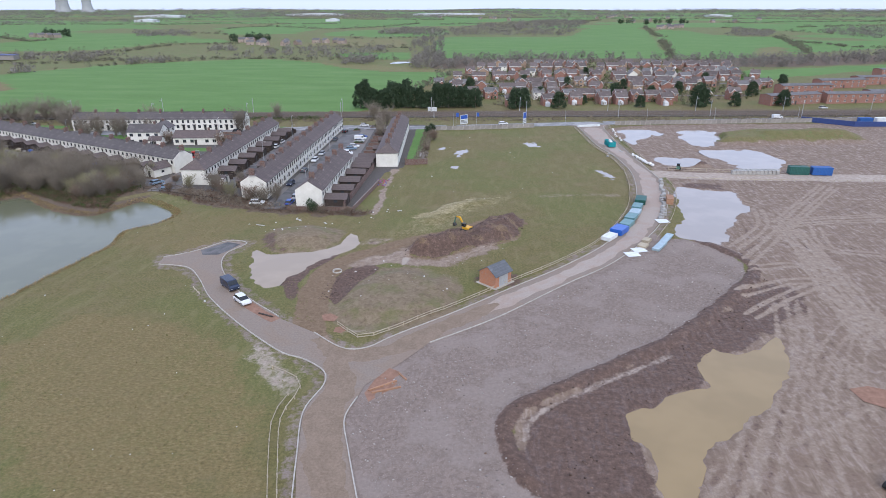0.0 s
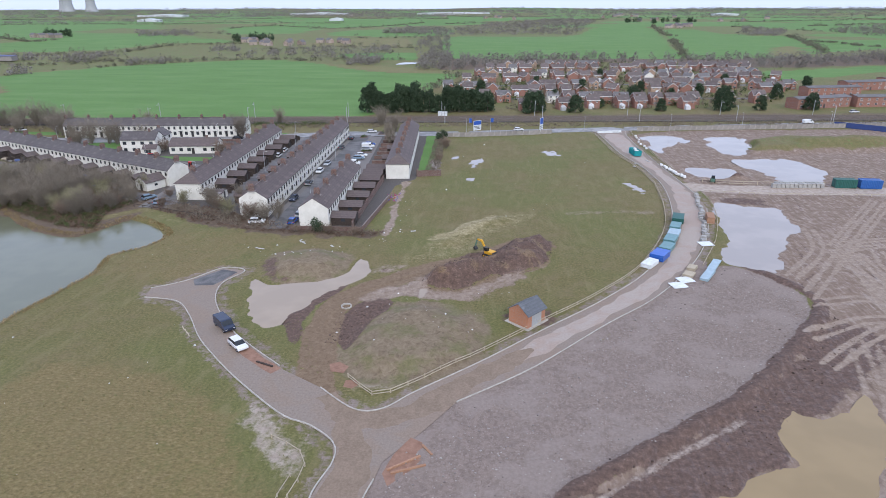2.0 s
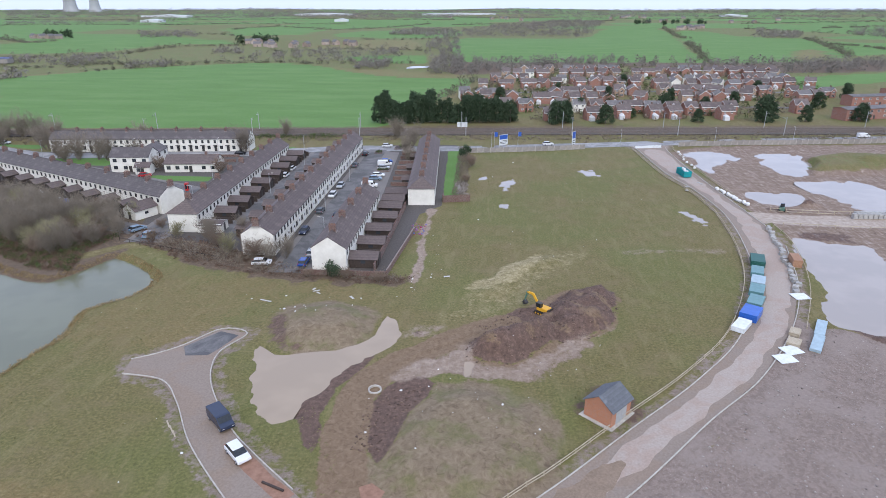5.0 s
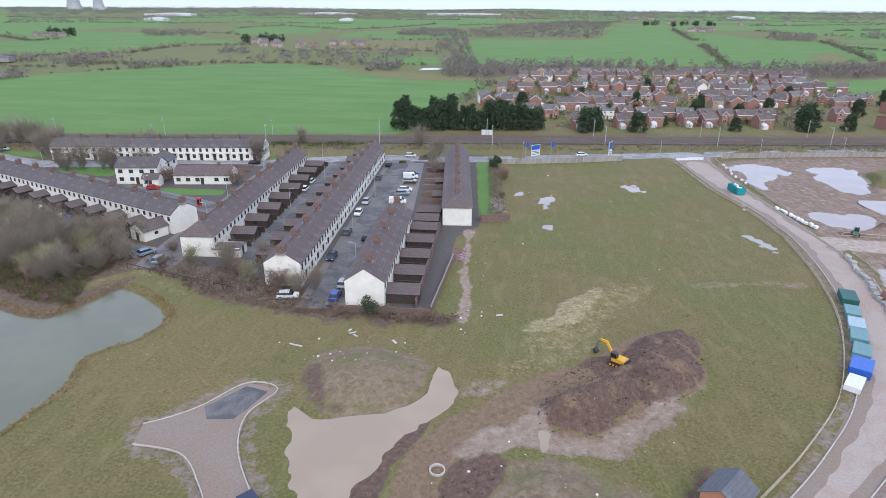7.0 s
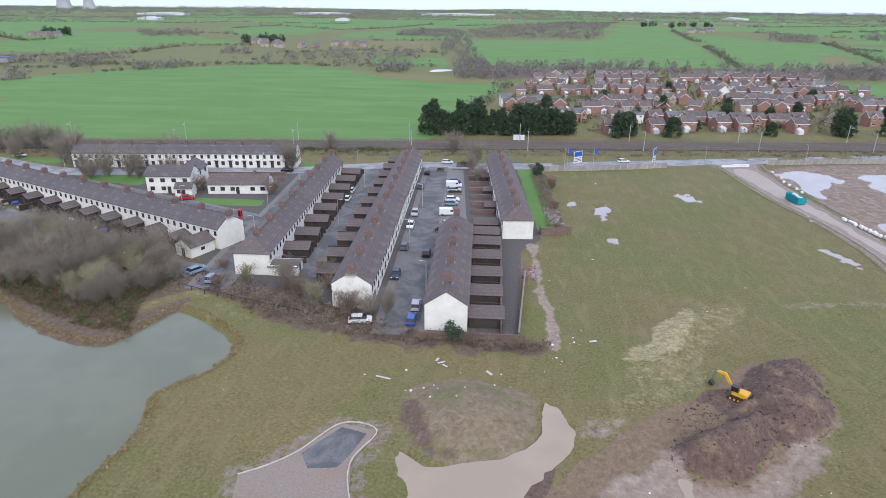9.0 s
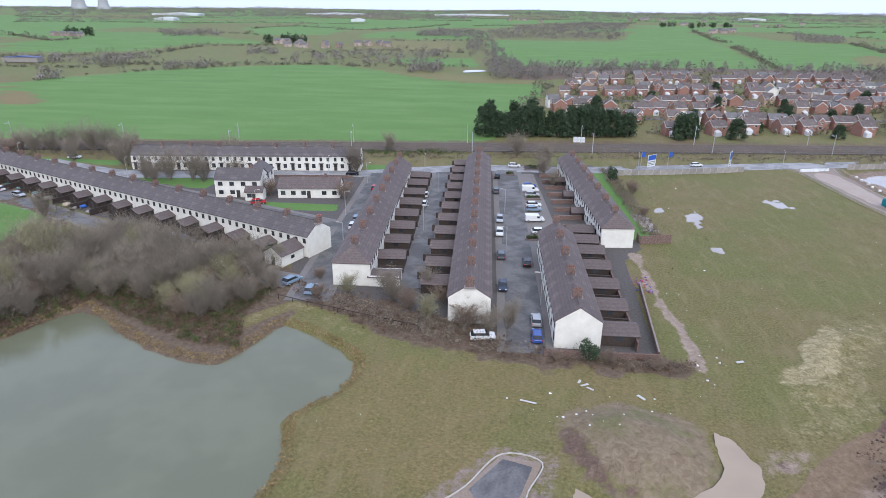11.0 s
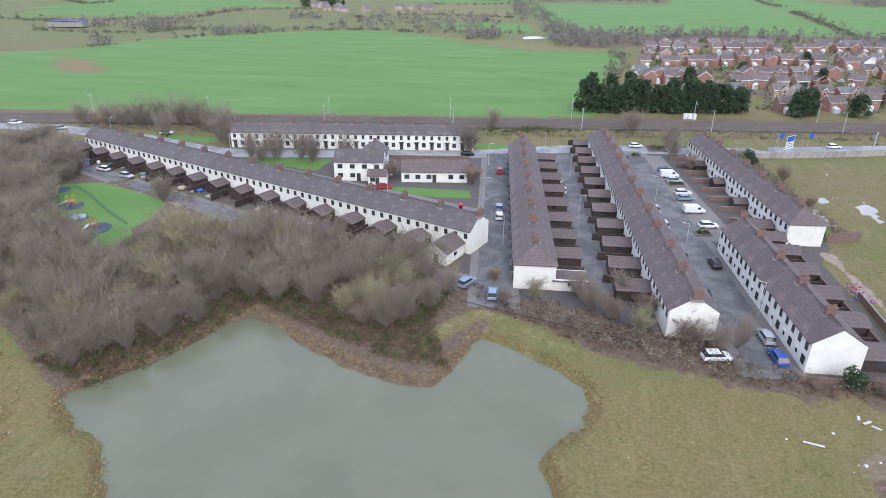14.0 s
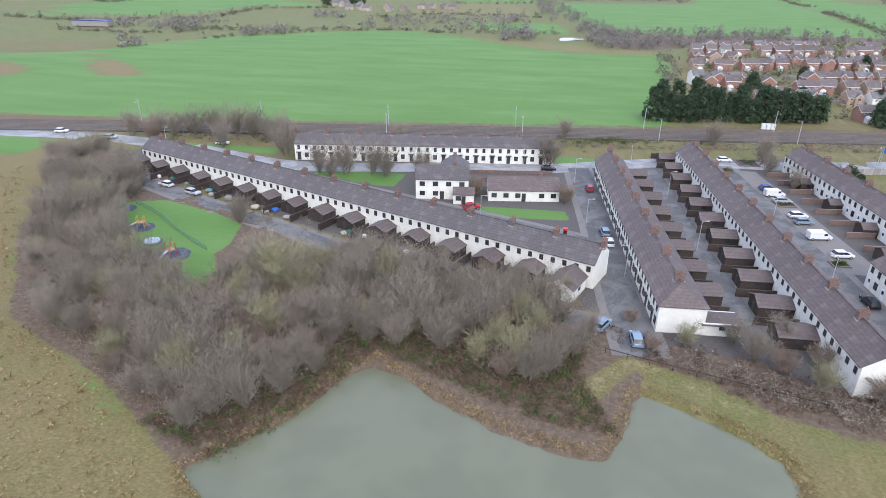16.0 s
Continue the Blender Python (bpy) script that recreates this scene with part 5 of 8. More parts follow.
p = scatter(EDGE, 1500, 5)
cloud("brambles", on_ground(p), rng.uniform(0.3, 0.9, len(p)), rng.uniform(0.3, 1.2, len(p)), 26, 0.1, M["bramble"], 6, "leafless brambles along the estate's edge", "brambles")
p = scatter([(-96, 163), (-82, 155), (-62, 149.5), (-46, 148), (-34, 147), (-34, 149.5), (-46, 150.5), (-60, 151.5), (-66, 156), (-80, 161), (-90, 166)], 1300, 55)
cloud("scrub", on_ground(p), rng.uniform(0.5, 1.3, len(p)), rng.uniform(1.2, 3.4, len(p)), 30, 0.1, M["shrub"], 56, "leafless brown scrub along the estate's edge", "scrub")
p = scatter([(-110, 190), (-128, 192), (-170, 208), (-200, 222), (-214, 222), (-180, 203), (-150, 192), (-126, 183)], 500, 7)
cloud("shrubs", on_ground(p), rng.uniform(0.5, 1.2, len(p)), rng.uniform(0.6, 1.8, len(p)), 34, 0.12, M["shrub"], 8, "bare garden shrubs behind the cottages", "shrubs")
p = scatter([(-29, 206), (-24.5, 206), (-28.5, 274), (-32.5, 274)], 1000, 9)
cloud("hedge", on_ground(p), rng.uniform(0.35, 0.7, len(p)), rng.uniform(0.9, 2.1, len(p)), 40, 0.07, M["shrub"], 10, "tall leafless russet hedge", "hedge")
p = np.stack([rng.uniform(-120, -80, 90), rng.uniform(0, 1, 90)], 1)
p = np.array([(x, 285 + 0.12 * (x + 100) + 6 * q) for x, q in p])
cloud("shrubs", on_ground(p), rng.uniform(0.7, 1.6, len(p)), rng.uniform(0.8, 2.2, len(p)), 40, 0.14, M["shrub_green"], 12, "scrub beside the railway", "shrubs")
x = rng.uniform(-240, 330, 1500)
p = np.stack([x, 294 + 0.12 * x + rng.uniform(-1, 1, 1500) ** 3 * 8 + rng.choice((0, 6), 1500)], 1)
cloud("shrubs", on_ground(p), rng.uniform(0.6, 1.5, len(p)), rng.uniform(0.5, 1.8, len(p)), 30, 0.15, M["shrub"], 13, "low brown scrub along the railway fence", "shrubs")
for x, y in ((-153.6, 167.2), (-150.6, 165.2), (-112.5, 182), (-48, 149.5), (-29, 265), (-30, 258)):
    cloud("bush", [(x, y, ground_at(x, y)), (x + 0.8, y + 0.5, 0.2), (x - 0.6, y + 0.7, 0.6)], (1.3, 1.0, 1.0), (3.2, 2.4, 3.0), 500, 0.12, M["evergreen"], int(-x), "dense dark evergreen bush", "bush", kind="thing")

# grass tufts and dead grass near the camera's way
TURF = [(-90, 60), (-25, 40), (-24, 62), (-30, 76), (-60, 105), (-74, 112), (-72, 118), (-58, 130), (-52, 138), (-28, 148), (10, 170), (34, 200), (34, 250), (-22, 260), (-26, 200), (-34, 146), (-84, 146), (-88, 120)]
p = np.concatenate([scatter(TURF, 12000, 21), scatter([(-52, 95), (-28, 88), (-36, 104), (-46, 118), (-54, 116)], 700, 22), scatter([(-15, 86), (36, 150), (44, 200), (10, 160), (-6, 118)], 3600, 23)])
p = p[(inside(ROAD, p[:, 0], p[:, 1]) < -1) & (inside(POND, p[:, 0], p[:, 1]) < -2) & (inside(BROWN, p[:, 0], p[:, 1]) < -1) & (inside(HEAP_FRONT, p[:, 0], p[:, 1]) < 0) & (inside(HEAP_BACK, p[:, 0], p[:, 1]) < 0) & (inside(MOUND_P, p[:, 0], p[:, 1]) < 0)]
cloud("grass", on_ground(p), rng.uniform(0.15, 0.5, len(p)), rng.uniform(0.15, 0.3, len(p)), 7, 0.07, M["tuft"], 24, "coarse olive and straw grass tufts", "grass")
p = scatter([(-260, 230), (-230, 194), (-200, 158), (-176, 145), (-160, 132), (-152, 120), (-165, 90), (-250, 110)], 7000, 25)
cloud("grass", on_ground(p), rng.uniform(0.25, 0.8, len(p)), rng.uniform(0.3, 0.8, len(p)), 9, 0.13, M["reed"], 26, "tall straw-coloured dead grass", "grass")

# conifers before the housing estate
def conifer(seed, height, radius):
    g = np.random.default_rng(seed)
    t = thing("conifer", "dark green dense conifer", "tree", group="conifers")
    bm = bmesh.new()
    tube(bm, (0, 0, -0.2), (0, 0, height * 0.8), 0.3, 0.08, 6)
    part("trunk", bm, M["bark"], t)
    k = 90
    z = g.uniform(0.06, 0.98, k)
    r = radius * (1.05 - z) ** 0.4 * g.uniform(0.55, 1.0, k)
    a = g.uniform(0, 6.28, k)
    o = cloud("crown", np.stack([r * np.cos(a), r * np.sin(a), z * height - 0.6], 1), g.uniform(0.5, 1.0, k) * radius * 0.42, g.uniform(1.2, 2.4, k), 40, 0.26, M["evergreen"], seed)
    o.parent = t
    return t


CON = [conifer(1, 11, 3.4), conifer(2, 9, 3.8), conifer(3, 13, 3.0)]
first = [True] * 3
spots = [(-75 + i * 2.9 + random.uniform(-0.7, 0.7), 325 + 0.12 * (i * 2.9 - 75) + 9 + random.uniform(-1.5, 1.5), random.choice((0, 0, 1, 2)), random.uniform(0.85, 1.15)) for i in range(22)]
spots += [(-30, 345, 0, 1.1), (-36, 352, 1, 1), (150, 392, 1, 0.9), (22, 369, 1, 0.8), (66, 376, 1, 0.95), (88, 380, 1, 0.8), (-6, 372, 1, 0.7), (46, 352, 1, 0.55), (8, 331, 1, 1.15), (12, 333, 1, 1.0), (31, 334, 1, 1.0), (75, 342, 1, 0.7), (106, 347, 1, 1.25), (110, 349, 1, 1.0), (-62, 348, 0, 1), (-54, 352, 0, 1.1), (126, 349, 1, 0.8), (152, 352, 1, 1.0),
          (40, 395, 0, 0.8), (76, 405, 0, 0.8), (108, 396, 1, 0.8), (-20, 395, 1, 0.9), (60, 470, 0, 0.8), (140, 455, 1, 0.9), (14, 430, 1, 0.8), (182, 430, 1, 0.9)]
for x, y, k, s in spots:
    m = pose(x, y, ground_at(x, y), 0, 0, random.uniform(0, 360))
    if first[k]:
        o, first[k] = CON[k], False
        o.matrix_basis = m
    else:
        o = copy_thing(CON[k], m)
    o.scale = (s, s, s * random.uniform(0.85, 1.1))

# far hedges, woods and copses
def along(points, step, jitter, seed):
    g = np.random.default_rng(seed)
    l = smooth_line(points, step)
    return l + g.normal(0, jitter, l.shape)


rng = np.random.default_rng(31)
hedges = [[(-557, 656), (-537, 682), (-509, 711), (-475, 753), (-482, 883), (-402, 932)], [(-431, 599), (-362, 610), (-280, 628), (-230, 634), (-198, 620), (-155, 628), (-109, 632)], [(-520, 575), (-426, 568), (-403, 622), (-359, 598)],
          [(227, 976), (199, 825), (169, 668)], [(310, 1529), (275, 1287), (254, 1111)], [(435, 1105), (401, 960), (358, 817), (336, 751)], [(407, 975), (432, 911), (467, 846), (800, 800)],
          [(-814, 966), (-699, 881), (-696, 926)], [(-671, 1132), (-587, 1184), (-502, 1143)], [(-260, 1058), (-184, 1063), (-112, 1126)], [(-631, 1408), (-596, 1598), (-446, 1488)], [(466, 1470), (550, 1330), (665, 1219), (900, 1200)],
          [(-176, 1755), (32, 1867), (305, 2269)], [(-302, 766), (-252, 836), (-186, 818), (-124, 801)], [(-445, 1419), (-384, 1456), (-317, 1655), (-257, 1855)], [(-1342, 1605), (-1141, 1662), (-882, 1628), (-762, 1779), (-486, 1845)],
          [(-1837, 2204), (-1202, 2223), (-636, 2414), (-226, 2253)], [(-288, 2857), (408, 2440), (807, 2450), (1161, 2152)], [(-60, 380), (-50, 440), (-42, 505)], [(-405, 462), (-392, 495), (-372, 530), (-345, 566), (-310, 602)],
          [(-900, 640), (-700, 660), (-560, 655)], [(-1000, 1010), (-814, 966)], [(660, 1560), (930, 1716), (1400, 1700)], [(600, 1900), (1100, 2030), (1600, 2000)]]
pts = np.concatenate([along(h, 3.2 if min(q[1] for q in h) < 1000 else 6, 2.2 if i < 4 else 3, 40 + i) for i, h in enumerate(hedges)])
pts = pts[(rng.random(len(pts)) < 0.85) & ((pts[:, 1] > 560) | (pts[:, 0] > -100) | (rng.random(len(pts)) < 0.35))]
dist = np.hypot(pts[:, 0], pts[:, 1] - 60)
tall = np.where(rng.random(len(pts)) < 0.22, rng.uniform(5.0, 9.5, len(pts)), rng.uniform(1.6, 4.0, len(pts)))
cloud("hedge", on_ground(pts), (1.5 + dist / 420) * rng.uniform(0.6, 1.2, len(pts)), tall, 46, 0.6, M["far_hedge"], 32, "far leafless field hedges with small trees", "hedge")
BELT = [(-60, 540), (4, 569), (56, 610), (138, 628), (178, 588), (196, 568), (248, 580), (354, 634), (620, 690), (620, 760), (407, 732), (288, 678), (231, 674), (160, 654), (61, 660), (-63, 650)]
pts = np.concatenate([scatter(BELT, 1500, 69), scatter([(-80, 541), (-52, 530), (-66, 694), (-96, 680)], 130, 68), scatter([(-115, 742), (-73, 745), (-108, 1087), (-140, 1013)], 120, 67)])
cloud("wood", on_ground(pts), rng.uniform(1.8, 4.2, len(pts)), rng.uniform(4.5, 10.5, len(pts)), 110, 0.4, M["far_wood"], 35, "belt of bare grey-brown trees behind the houses", "wood")
woods = [([(-116, 1168), (2, 1221), (108, 1183), (222, 1875), (179, 2118), (1, 1763), (-143, 1436)], 520), ([(365, 1118), (417, 1086), (491, 1252), (469, 1408)], 90), ([(582, 1306), (578, 1172), (583, 1063), (1000, 1100), (1000, 1500), (737, 1552)], 260),
         ([(-252, 1205), (-116, 1168), (-143, 1436), (-248, 1430)], 110), ([(-151, 574), (-120, 576), (-133, 637), (-151, 636)], 30), ([(-455, 591), (-407, 582), (-478, 687), (-483, 646)], 40), ([(-347, 556), (-323, 586), (-343, 622), (-373, 600)], 22),
         ([(-396, 475), (-386, 484), (-423, 534), (-438, 532)], 20), ([(-356, 742), (-330, 764), (-376, 851), (-392, 826)], 26), ([(-644, 1051), (-555, 1097), (-634, 1231), (-708, 1177)], 70), ([(-1342, 1605), (-1222, 1707), (-987, 1824), (-1121, 2072), (-1601, 1918)], 90),
         ([(-1006, 2405), (-264, 2623), (-350, 3477), (-1379, 3301)], 300), ([(-1983, 2380), (-1073, 2403), (-253, 2520), (657, 2640), (1375, 2556), (2182, 4076), (-3289, 3960)], 1500), ([(-3800, 3900), (3400, 3900), (3600, 4700), (-4200, 4700)], 900),
         ([(-560, 600), (-430, 620), (-420, 690), (-540, 670)], 40), ([(-300, 640), (-130, 650), (-140, 800), (-300, 760)], 60)]
pts = np.concatenate([scatter(w, int(n * 1.9), 70 + i) for i, (w, n) in enumerate(woods)])
dist = np.hypot(pts[:, 0], pts[:, 1] - 60)
cloud("wood", on_ground(pts), (2.0 + dist / 230) * rng.uniform(0.7, 1.3, len(pts)), (5 + dist / 600) * rng.uniform(0.6, 1.4, len(pts)), 40, 1.15, M["far_wood"], 33, "far leafless grey-brown woods", "wood")
pts = np.array([(x + random.uniform(-9, 9), y + random.uniform(-5, 5)) for x, y in ((-419, 970), (-410, 990), (-398, 985), (-390, 1000), (-763, 1010), (-750, 1012), (-735, 1010), (300, 1777), (325, 1800), (345, 1680), (395, 1800), (430, 1830), (470, 1850), (490, 1880)) for _ in range(3)])
cloud("conifers", on_ground(pts), rng.uniform(4, 7, len(pts)), rng.uniform(9, 15, len(pts)), 120, 1.0, M["evergreen"], 34, "far clump of dark conifers by a farm", "conifers")

# dead grass at the waterline
g = np.random.default_rng(61)
p = g.uniform((-158, 88), (-80, 160), (60000, 2))
d = inside(smooth_line(POND, 3, True), p[:, 0], p[:, 1])
p = p[(d < 0.2) & (d > -1.7)][:2600]
cloud("grass", on_ground(p), g.uniform(0.15, 0.5, len(p)), g.uniform(0.25, 0.7, len(p)), 10, 0.08, M["reed"], 62, "straw-coloured dead grass along the pond's edge", "grass")
p = scatter(GROVE, 620, 63)
cloud("ivy", on_ground(p), g.uniform(0.8, 1.9, len(p)), g.uniform(1.2, 4.0, len(p)), 70, 0.13, M["shrub_green"], 64, "dull green ivy and evergreen scrub among bare trees", "scrub")
p = scatter(BANK, 1800, 65)
cloud("shrubs", on_ground(p), g.uniform(0.4, 1.0, len(p)), g.uniform(0.4, 1.3, len(p)), 36, 0.1, M["shrub_green"], 66, "olive weeds on the pond bank", "shrubs")

# planted beds of the parking court
for x, y, wide, deep in ((-54.8, 272.0, 6.0, 6.0), (-55.2, 237.3, 4.4, 4.3), (-55.9, 203.1, 3.4, 2.5), (-62.3, 263.2, 2.9, 3.9)):
    t = thing("planting_bed", "low brick-edged bed with winter shrubs", "planter", pose(x, y, 0.02, 0, 0, 4), "planting beds")
    a, b = wide / 2, deep / 2
    part("edging", boxes((-a, -b, -0.1, a, -b + 0.2, 0.3), (-a, b - 0.2, -0.1, a, b, 0.3), (-a, -b + 0.2, -0.1, -a + 0.2, b - 0.2, 0.3), (a - 0.2, -b + 0.2, -0.1, a, b - 0.2, 0.3)), M["brick"], t)
    part("soil", boxes((-a + 0.2, -b + 0.2, -0.1, a - 0.2, b - 0.2, 0.2)), M["timber_dark"], t)
    g = np.random.default_rng(int(y))
    q = np.stack([g.uniform(-a + 0.5, a - 0.5, 14), g.uniform(-b + 0.5, b - 0.5, 14), np.full(14, 0.1)], 1)
    cloud("shrubs", q, g.uniform(0.3, 0.6, 14), g.uniform(0.4, 1.0, 14), 60, 0.08, M["shrub_green"], int(y)).parent = t

# ---- outbuildings behind the cottages ----
def outbuilding(wide, deep, eave=2.2, ridge=3.1, wall="timber_dark", label="dark brown timber outbuilding with tiled roof"):
    """Ridge along x, its door towards -y."""
    t = thing("outbuilding", label, "shed", group="outbuildings")
    x, y = wide / 2, deep / 2
    bm = bmesh.new()
    prof = [(-x, -0.2), (x, -0.2), (x, eave), (0, ridge - 0.05), (-x, eave)]
    prism(bm, [(a, b) for a, b in prof], -y, y)
    bmesh.ops.recalc_face_normals(bm, faces=bm.faces)
    part("wall", bm, M[wall], t)
    for s in (-1, 1):
        bm = bmesh.new()
        prism(bm, [(0, ridge), (s * (x + 0.3), eave - 0.2), (s * (x + 0.3), eave - 0.1), (0, ridge + 0.1)], -y - 0.25, y + 0.25)
        bmesh.ops.recalc_face_normals(bm, faces=bm.faces)
        part("roof_slope", bm, M["tile"], t)
    part("door", boxes((-0.5, -y - 0.05, 0, 0.5, -y, 2.0)), M["frame_dark"], t)
    part("window", boxes((x, -0.5, 1.1, x + 0.05, 0.5, 1.8)), M["glass"], t)
    part("window", boxes((-x - 0.05, -0.5, 1.1, -x, 0.5, 1.8)), M["glass"], t)
    return t


SHED = outbuilding(4.6, 6.0)
SHED.matrix_basis = pose(-42.8, 156.9, 0, 0, 0, 92)


def sheds(points, turn):
    for x, y in points:
        copy_thing(SHED, pose(x, y, 0, 0, 0, turn + random.uniform(-1, 1)))


random.seed(12)
sheds([(-43.2, 166.0), (-43.4, 175), (-43.7, 184.2), (-43.9, 192.6)], 92)
sheds([(-44.4, 199.2), (-44.8, 206.0)], 92)
sheds([(-75.2 - 0.032 * i * 9.6, 181.5 + i * 9.6) for i in range(10)], -88)
sheds([(-74.8, 172.4)], -88)
sheds([(-86.2 - 0.058 * (y - 183), y) for y in (184, 193.4, 202.8, 212.3, 222, 231.6, 241.3, 250)], 93)
D0, D1 = Vector((-116.0, 187.6)), Vector((-227.0, 237.2))
for i in range(15):
    q = D0.lerp(D1, i / 14)
    copy_thing(SHED, pose(q.x, q.y, 0, 0, 0, -23.6 + random.uniform(-2, 2)))
for x, y in ((-46.3, 250.6), (-45.0, 235.3), (-44.0, 220.3)):
    o = copy_thing(SHED, pose(x, y, 0, 0, 0, 96))
    o.scale = (0.72, 0.6, 0.95)
low = outbuilding(4.4, 6.0, 2.1, 2.5, "render", "low white outbuilding with dark roof")
low.matrix_basis = pose(-85.6, 174.2, 0, 0, 0, 93)
annex = outbuilding(5.0, 6.5, 2.6, 4.2, "render", "small white annex at the terrace's end")
annex.matrix_basis = pose(-109.6, 182.4, 0, 0, 0, -23.6)


def yard_wall(a, b, h, material, label, thick=0.22, category="wall", name="yard_wall"):
    a, b = Vector((*a, 0)), Vector((*b, 0))
    d = b - a
    bm = boxes((0, -thick / 2, -0.3, d.length, thick / 2, h), (0, -thick / 2 - 0.04, h, d.length, thick / 2 + 0.04, h + 0.08))
    o = part(name, bm, material)
    o.matrix_basis = pose(a.x, a.y, ground_at(a.x, a.y) * 0.5, 0, 0, math.degrees(math.atan2(d.y, d.x)))
    return tagged(o, label, category)


for i in range(11):
    y = 176.5 + i * 9.6
    yard_wall((-79.5 - 0.03 * i * 9.6, y), (-72.5 - 0.045 * i * 9.6, y + 0.3), 1.5, M["timber_dark"], "dark timber yard fence")
for i in range(9):
    y = 179 + i * 9.5
    yard_wall((-88.2 - 0.058 * (y - 179), y), (-82.7 - 0.058 * (y - 179), y), 1.5, M["timber_dark"], "dark timber yard fence")
for i in range(6):
    y = 161.5 + i * 9.2
    yard_wall((-45.8 - 0.04 * (y - 161), y), (-40.2 - 0.02 * (y - 161), y), 1.5, M["timber_dark"], "dark timber yard fence")
yard_wall((-40.0, 153.0), (-40.8, 197), 1.7, M["brick"], "long brick wall behind the yards")
yard_wall((-37.0, 151.5), (-35.4, 178), 1.2, M["brick"], "weathered brown boundary wall")
yard_wall((-36.8, 151), (-55, 150.2), 1.0, M["brick"], "weathered brown boundary wall")
yard_wall((-31.0, 203), (-23.5, 205), 1.9, M["brick"], "red brick garden wall")
yard_wall((-31.2, 203.5), (-31.2, 206), 1.9, M["brick"], "red brick garden wall")
for i in range(9):
    y = 204 + i * 7
    yard_wall((-47.8 - 0.09 * (y - 204), y), (-41.6 - 0.09 * (y - 204), y + 0.6), 1.2, M["brick"], "dark red brick garden wall")
for i in range(15):
    q = D0.lerp(D1, (i - 0.5) / 14)
    yard_wall((q.x, q.y), (q.x - 2.6, q.y - 6.2), 1.5, M["timber_dark"], "dark timber garden fence")


